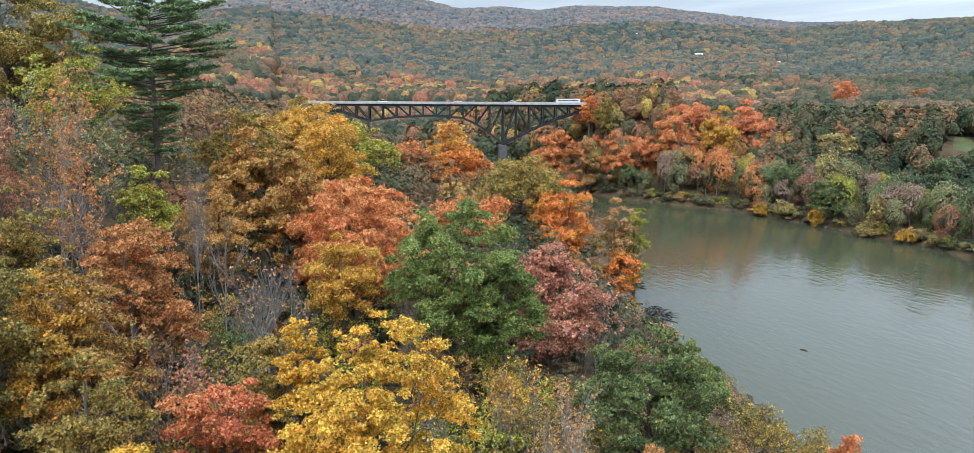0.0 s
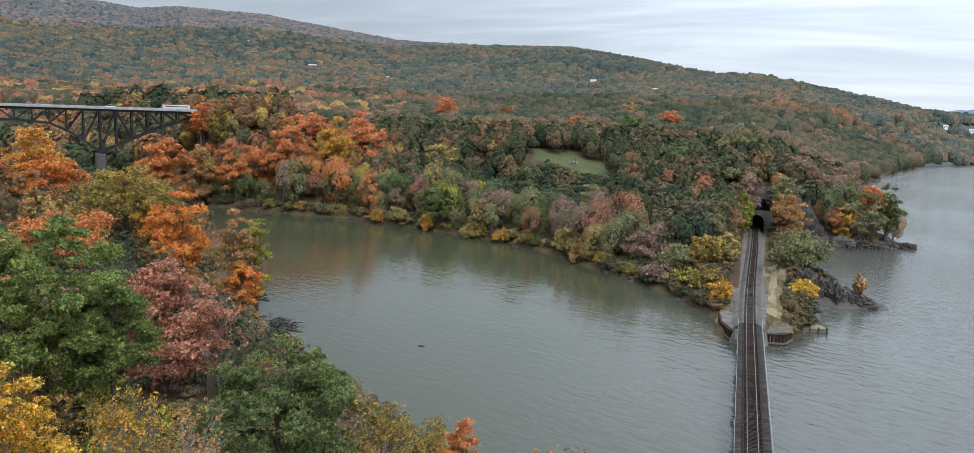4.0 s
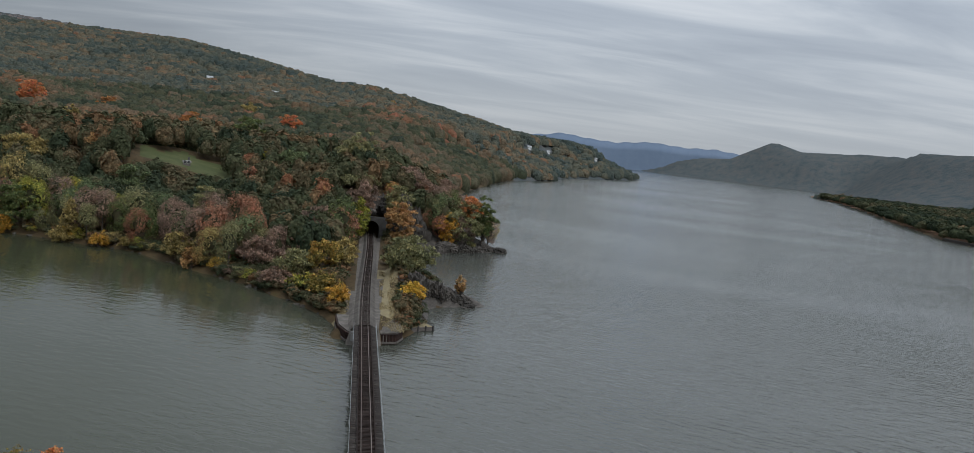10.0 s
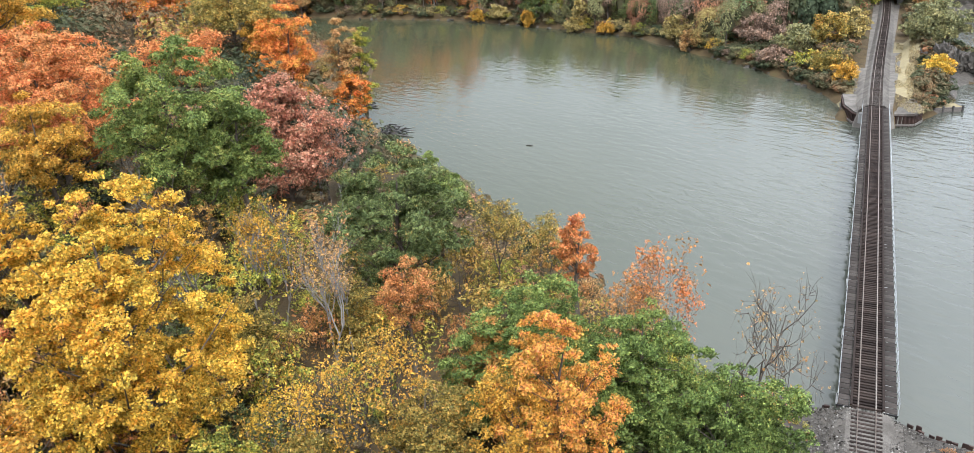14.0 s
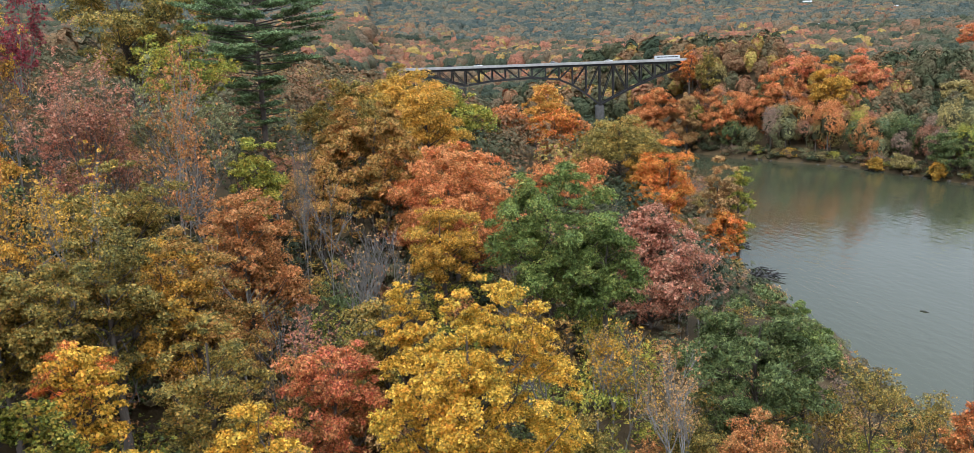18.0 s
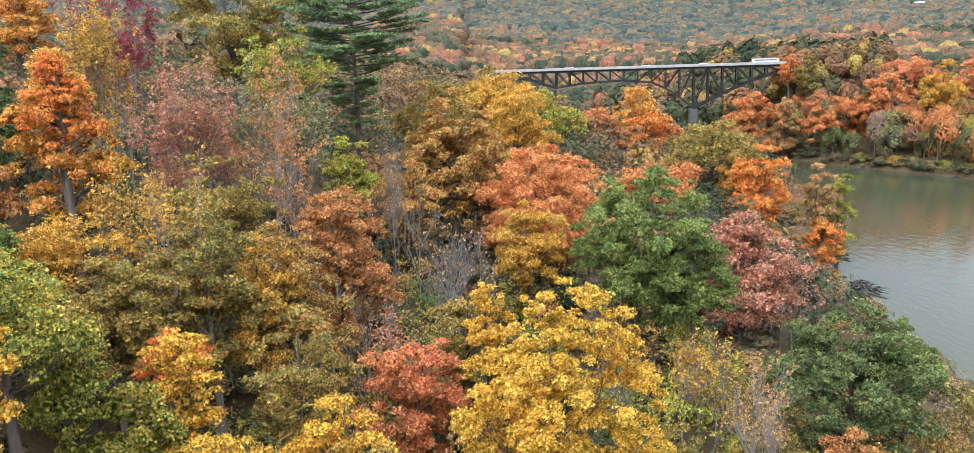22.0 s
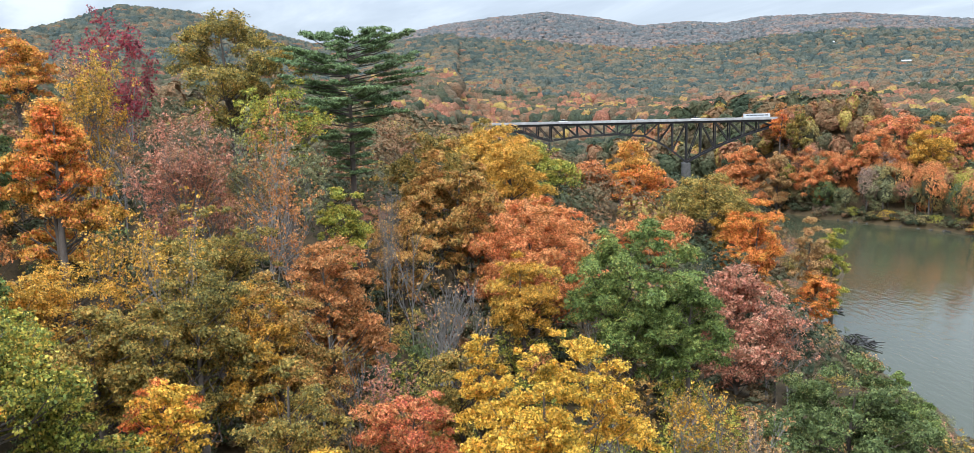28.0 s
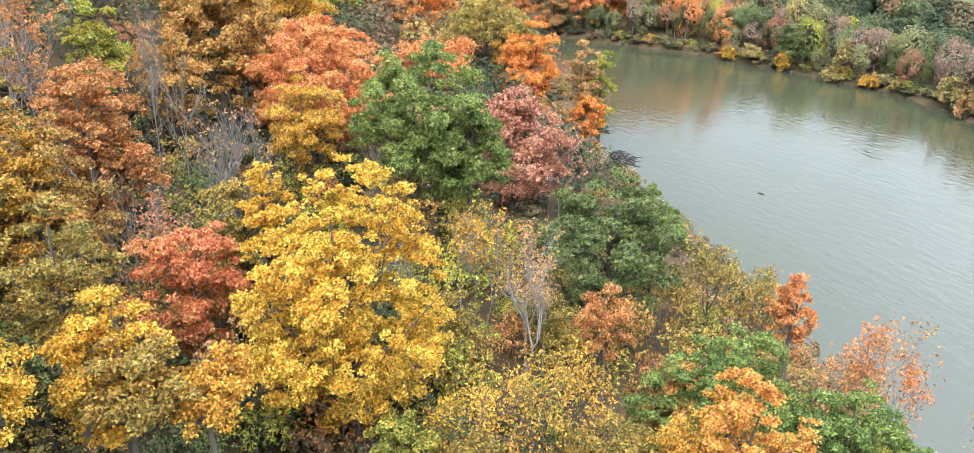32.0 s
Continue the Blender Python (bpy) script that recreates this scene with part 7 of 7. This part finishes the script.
# ---------------------------------------------------------------- road bridge over the creek
def build_road_bridge():
    a, b = Vector((-369.0, 239.0, 45.8)), Vector((-272.5, 346.0, 45.8))
    way = (b - a).normalized()
    long = (b - a).length
    t = thing("road_bridge", Matrix.Translation(a) @ way.to_track_quat("X", "Z").to_matrix().to_4x4(), "dark steel truss arch road bridge over the creek ravine", "bridge")
    part("deck", box_bm(long + 17, 11.0, 0.5, (long / 2 - 6.5, 0, -1.1), 0.03), CONCRETE, t)
    part("roadway", box_bm(long + 17, 9.6, 0.06, (long / 2 - 6.5, 0, -0.598)), ASPHALT, t)
    for s in (-1, 1):
        part("parapet", box_bm(long + 17, 0.35, 0.75, (long / 2 - 6.5, s * 5.3, -0.6), 0.03), CONCRETE, t)
        part("edge_beam", box_bm(long + 6, 0.4, 1.1, (long / 2, s * 4.4, -2.2), 0.02), DARK_STEEL, t)
    n = 20
    xs = [long * i / n for i in range(n + 1)]

    def depth(x):
        return float(np.interp(x / long, [0, 0.12, 0.18, 0.3, 0.45, 0.55, 0.62, 0.70, 0.78, 0.89, 1.0], [3, 4, 9.0, 6.6, 5.6, 7.0, 11.5, 21, 15, 8, 3]))
    for s in (-1, 1):
        y = s * 4.2
        for i in range(n):
            p, q = (xs[i], y, -1.6 - depth(xs[i])), (xs[i + 1], y, -1.6 - depth(xs[i + 1]))
            part("lower_chord", bar_bm(p, q, 0.9, 0.95), DARK_STEEL, t)
            up, uq = (xs[i], y, -1.6), (xs[i + 1], y, -1.6)
            part("diagonal", bar_bm(up, q, 0.5, 0.5) if (i % 20) < 9 or i > 14 else bar_bm(p, uq, 0.5, 0.5), DARK_STEEL, t)
        for i in range(n + 1):
            part("vertical", bar_bm((xs[i], y, -1.6), (xs[i], y, -1.6 - depth(xs[i])), 0.7, 0.7), DARK_STEEL, t)
    for i in range(n + 1):
        part("cross_beam", bar_bm((xs[i], -4.2, -1.6 - depth(xs[i])), (xs[i], 4.2, -1.6 - depth(xs[i])), 0.35, 0.4), DARK_STEEL, t)
    m = t.matrix_basis
    for u, top in ((0.18, -11.2), (0.70, -23.0)):
        w = m @ Vector((u * long, 0, 0))
        g = ground(w.x, w.y)
        part("pier", box_bm(4.2, 12.0, max(45.8 + top - g + 3, 2), (u * long, 0, g - 3 - 45.8), 0.3), STONE, t, "grey stone pier")
    return t, long


ROAD, ROAD_LONG = build_road_bridge()


def vehicle(u, lane, long, high, wide, mat, name, label):
    """A car or bus with its glass and wheels, on the road bridge."""
    at = ROAD.matrix_basis @ pose(u * ROAD_LONG, lane, -0.535)
    t = thing(name, at, label, name, "traffic on the bridge")
    if name == "bus":
        part("body", box_bm(long, wide, high - 0.45, (0, 0, 0.45), 0.12), mat, t)
        for s in (-1, 1):
            for k in range(6):
                part("window", box_bm(long / 8, 0.03, 0.5, (-long / 2 + (k + 1) * long / 7, s * (wide / 2 + 0.01), 1.5), 0.005), GLASS, t)
    else:
        part("body", box_bm(long, wide, 0.62, (0, 0, 0.3), 0.12), mat, t)
        bm = box_bm(long * 0.55, wide * 0.88, high - 0.9, (-long * 0.04, 0, 0.9), 0.0)
        for v in bm.verts:
            if v.co.z > 1.0:
                v.co.x *= 0.72
        part("cabin", bm, GLASS, t)
        part("roof", box_bm(long * 0.38, wide * 0.82, 0.06, (-long * 0.03, 0, high), 0.02), mat, t)
    wheel = bmesh.new()
    bmesh.ops.create_cone(wheel, cap_ends=True, segments=12, radius1=0.36, radius2=0.36, depth=0.24, matrix=Matrix.Rotation(math.pi / 2, 4, "X"))
    me = bpy.data.meshes.new("wheel")
    wheel.to_mesh(me)
    wheel.free()
    me.materials.append(DARK_STEEL)
    for sx in (-1, 1):
        for sy in (-1, 1):
            put("wheel", me, t, "", pose(sx * long * 0.32, sy * (wide / 2 - 0.1), 0.36))


vehicle(0.945, -2.2, 13.0, 2.5, 2.4, GALV, "bus", "long pale grey bus on the road bridge")
vehicle(0.735, 2.0, 4.6, 1.5, 1.8, WHITE, "car", "white car on the road bridge")
vehicle(0.53, -2.0, 4.6, 1.5, 1.8, GALV, "car", "silver car on the road bridge")
vehicle(0.25, -2.0, 4.8, 1.7, 1.85, WHITE, "car", "white car on the road bridge")
vehicle(0.14, 2.0, 4.5, 1.5, 1.8, DARK_STEEL, "car", "dark car on the road bridge")


# ---------------------------------------------------------------- buildings
def house(x, y, z, long, deep, high, turn, wall, label, storeys=2, lift=0.0):
    t = thing("house", pose(x, y, z + lift, 0, 0, turn), label, "house", "houses on the hills")
    part("wall", box_bm(long, deep, high + 3, (0, 0, -3 - lift), 0.03), wall, t)
    bm = bmesh.new()
    e, r = 0.5, deep * 0.32
    a = [bm.verts.new(p) for p in ((-long / 2 - e, -deep / 2 - e, high), (long / 2 + e, -deep / 2 - e, high), (long / 2 + e, deep / 2 + e, high), (-long / 2 - e, deep / 2 + e, high))]
    b = [bm.verts.new(p) for p in ((-long / 2 - e, 0, high + r), (long / 2 + e, 0, high + r))]
    for f in ((a[0], a[1], b[1], b[0]), (a[2], a[3], b[0], b[1]), (a[1], a[2], b[1]), (a[3], a[0], b[0]), (a[3], a[2], a[1], a[0])):
        bm.faces.new(f)
    part("roof", bm, ROOF if long > 5 else TIMBER, t)
    n = max(2, int(long / 3.2))
    for s in range(storeys):
        for k in range(n):
            w = part("window", box_bm(1.3, 0.12, 1.5, (-long / 2 + (k + 0.5) * long / n, -deep / 2 - 0.03, 0.9 + s * high / storeys), 0.02), WHITE, t)
            part("pane", box_bm(1.1, 0.04, 1.3, (-long / 2 + (k + 0.5) * long / n, -deep / 2 - 0.10, 1.0 + s * high / storeys)), GLASS, w)
    part("chimney", box_bm(0.9, 0.9, 2.0, (long * 0.25, 0.4, high + r * 0.55), 0.03), STONE, t)
    return t


def build_houses():
    for x, y, z, d, az, size, label in HOMES:
        house(x, y, z, 14 * size, 9, 6.5 * min(1.0, size), -az + 8, WHITE, label, 2, 3.0 if size > 1.25 else 0.4)
    x, y = -82.5, 403.0
    house(x, y, ground(x, y), 3.4, 2.4, 1.5, 12, TIMBER, "small timber hut on the lawn", 1)


build_houses()


def build_shed():
    """The grey building by the bridge's west end."""
    x, y = -77.8, -16.9
    g = ground(x, y)
    t = thing("building", pose(x, y, 43.2, 0, 0, 8), "low grey building with a pale sheet roof", "building")
    part("wall", box_bm(9.0, 12.0, 5.4, (-4.0, 0, -3.0), 0.02), GREY_WALL, t)
    part("roof", box_bm(10.0, 13.0, 0.35, (-4.0, 0, 2.4), 0.05), ROOF, t, "pale roof with a white edge")
    part("fascia", box_bm(0.12, 13.1, 0.45, (1.05, 0, 2.3), 0.01), WHITE, t)
    part("upper_roof", box_bm(7.0, 11.0, 0.3, (-5.0, 0.5, 3.4), 0.05), WHITE, t, "white upper roof")
    part("clerestory", box_bm(6.0, 10.0, 0.7, (-5.0, 0.5, 2.74), 0.02), GREY_WALL, t)
    for k in range(3):
        w = part("window", box_bm(0.12, 1.5, 1.2, (0.52, -3.2 + k * 3.4, 0.7), 0.02), DARK_STEEL, t)
        part("pane", box_bm(0.05, 1.3, 1.0, (0.60, -3.2 + k * 3.4, 0.8)), GLASS, w)
    part("lamp", box_bm(0.25, 0.18, 0.16, (0.6, 4.6, 1.95), 0.02), DARK_STEEL, t)


build_shed()


def build_big_bridge():
    """The steel edge of the high bridge on which one stands."""
    turn = 102.3
    m = pose(0, 0, 0, 0, 0, turn)
    t = thing("suspension_bridge", m, "silver-grey painted steel edge of the high river bridge", "bridge")
    part("deck", box_bm(10.0, 190.0, 0.5, (-6.1, -5.0, 47.2), 0.02), CONCRETE, t)
    part("chord", box_bm(0.62, 88.0, 0.30, (-0.14, 47.5, 48.12), 0.01), SILVER_PAINT, t, "silver-grey steel chord")
    part("chord_flange", box_bm(0.08, 88.0, 0.10, (0.212, 47.5, 48.05), 0.005), GREY_PAINT, t)
    part("conduit", bar_bm((0.30, 3.5, 48.0), (0.30, 91.5, 48.0), 0.05, 0.05), DARK_STEEL, t)
    bolt = bmesh.new()
    bmesh.ops.create_cone(bolt, cap_ends=True, segments=8, radius1=0.014, radius2=0.012, depth=0.02)
    me = bpy.data.meshes.new("bolt")
    bolt.to_mesh(me)
    bolt.free()
    me.materials.append(GREY_PAINT)
    for k in range(16):
        put("bolt", me, t, "", pose(0.212, 3.9 + k * 1.2, 48.16))
    for k in range(12):
        part("bracket", box_bm(0.10, 0.06, 0.05, (0.28, 4.0 + k * 3.0, 48.02)), PIPE, t)
    for k in range(5):
        y = -70 + k * 36
        w = m @ Vector((-6.1, y, 0))
        g = ground(w.x, w.y)
        part("pier", box_bm(9.0, 3.0, 47.25 - g + 3, (-6.1, y, g - 3), 0.1), CONCRETE, t)


build_big_bridge()


# ---------------------------------------------------------------- shore details
def build_driftwood():
    rng = np.random.default_rng(71)
    for x, y, n, reach, label in ((-97.5, 152.8, 60, 6.2, "heap of grey driftwood branches at the shore"), (-117.0, 174.0, 18, 3.6, "fallen branches at the water's edge")):
        t = thing("driftwood", pose(x, y, 0.0), label, "driftwood", "driftwood heaps")
        for k in range(n):
            a = rng.normal(size=3) * [reach * 0.30, reach * 0.22, 0.2]
            a[2] += 0.3 + 2.0 * rng.random() * max(0.0, 1 - np.hypot(a[0], a[1]) / (reach * 0.55))
            w = unit(rng, 1)[0] * [1, 1, 0.25] * rng.uniform(1.5, reach)
            g = rng.uniform(0.06, 0.2)
            v, q = tube([a - w / 2, a + rng.normal(size=3) * 0.15, a + w / 2], [g, g * 0.8, g * 0.3], 5)
            put("branch", mesh_of("branch", v, q, (DRIFT,), smooth=True), t)
        v, q = tube([(-reach * 0.3, -1.2, 0.1), (reach * 0.5, -1.6, 0.15), (reach * 1.2, -2.2, 0.05)], [0.32, 0.25, 0.1], 7)
        put("log", mesh_of("log", v, q, (DRIFT,), smooth=True), t, "long half-sunk log")
    v, q = tube([(-0.8, 0, 0.02), (0, 0.1, 0.08), (0.8, 0, 0.0)], [0.12, 0.16, 0.08], 6)
    tagged(put("log", mesh_of("log", v, q, (DRIFT,), smooth=True), None, "", pose(-62, 152, 0)), "short dark log afloat on the creek", "log")


build_driftwood()


def build_gantry():
    """A signal gantry by the far shore railway."""
    t = thing("signal_gantry", pose(205, 1210, 1.0), "grey signal mast by the far shore", "signal")
    for s in (-4, 4):
        part("mast", box_bm(0.5, 0.5, 9, (s, 0, -1)), GALV, t)
    part("beam", box_bm(9, 0.6, 0.8, (0, 0, 7.4)), GALV, t)


build_gantry()


def build_embankment():
    """The railway bank along the east shore, before the marsh."""
    t = thing("embankment", pose(0, 0, 0), "low stone railway bank along the east shore", "embankment")
    line = EAST_SHORE[[-1, 0, 1, 2]]
    for a, b in zip(line[:-1], line[1:]):
        part("stone_bank", bar_bm((a[0] + 6, a[1], 0.9), (b[0] + 6, b[1], 0.9), 9.0, 3.2), ROCK, t)
        part("trackbed", bar_bm((a[0] + 6, a[1], 2.6), (b[0] + 6, b[1], 2.6), 5.0, 0.5), BALLAST, t)


build_embankment()
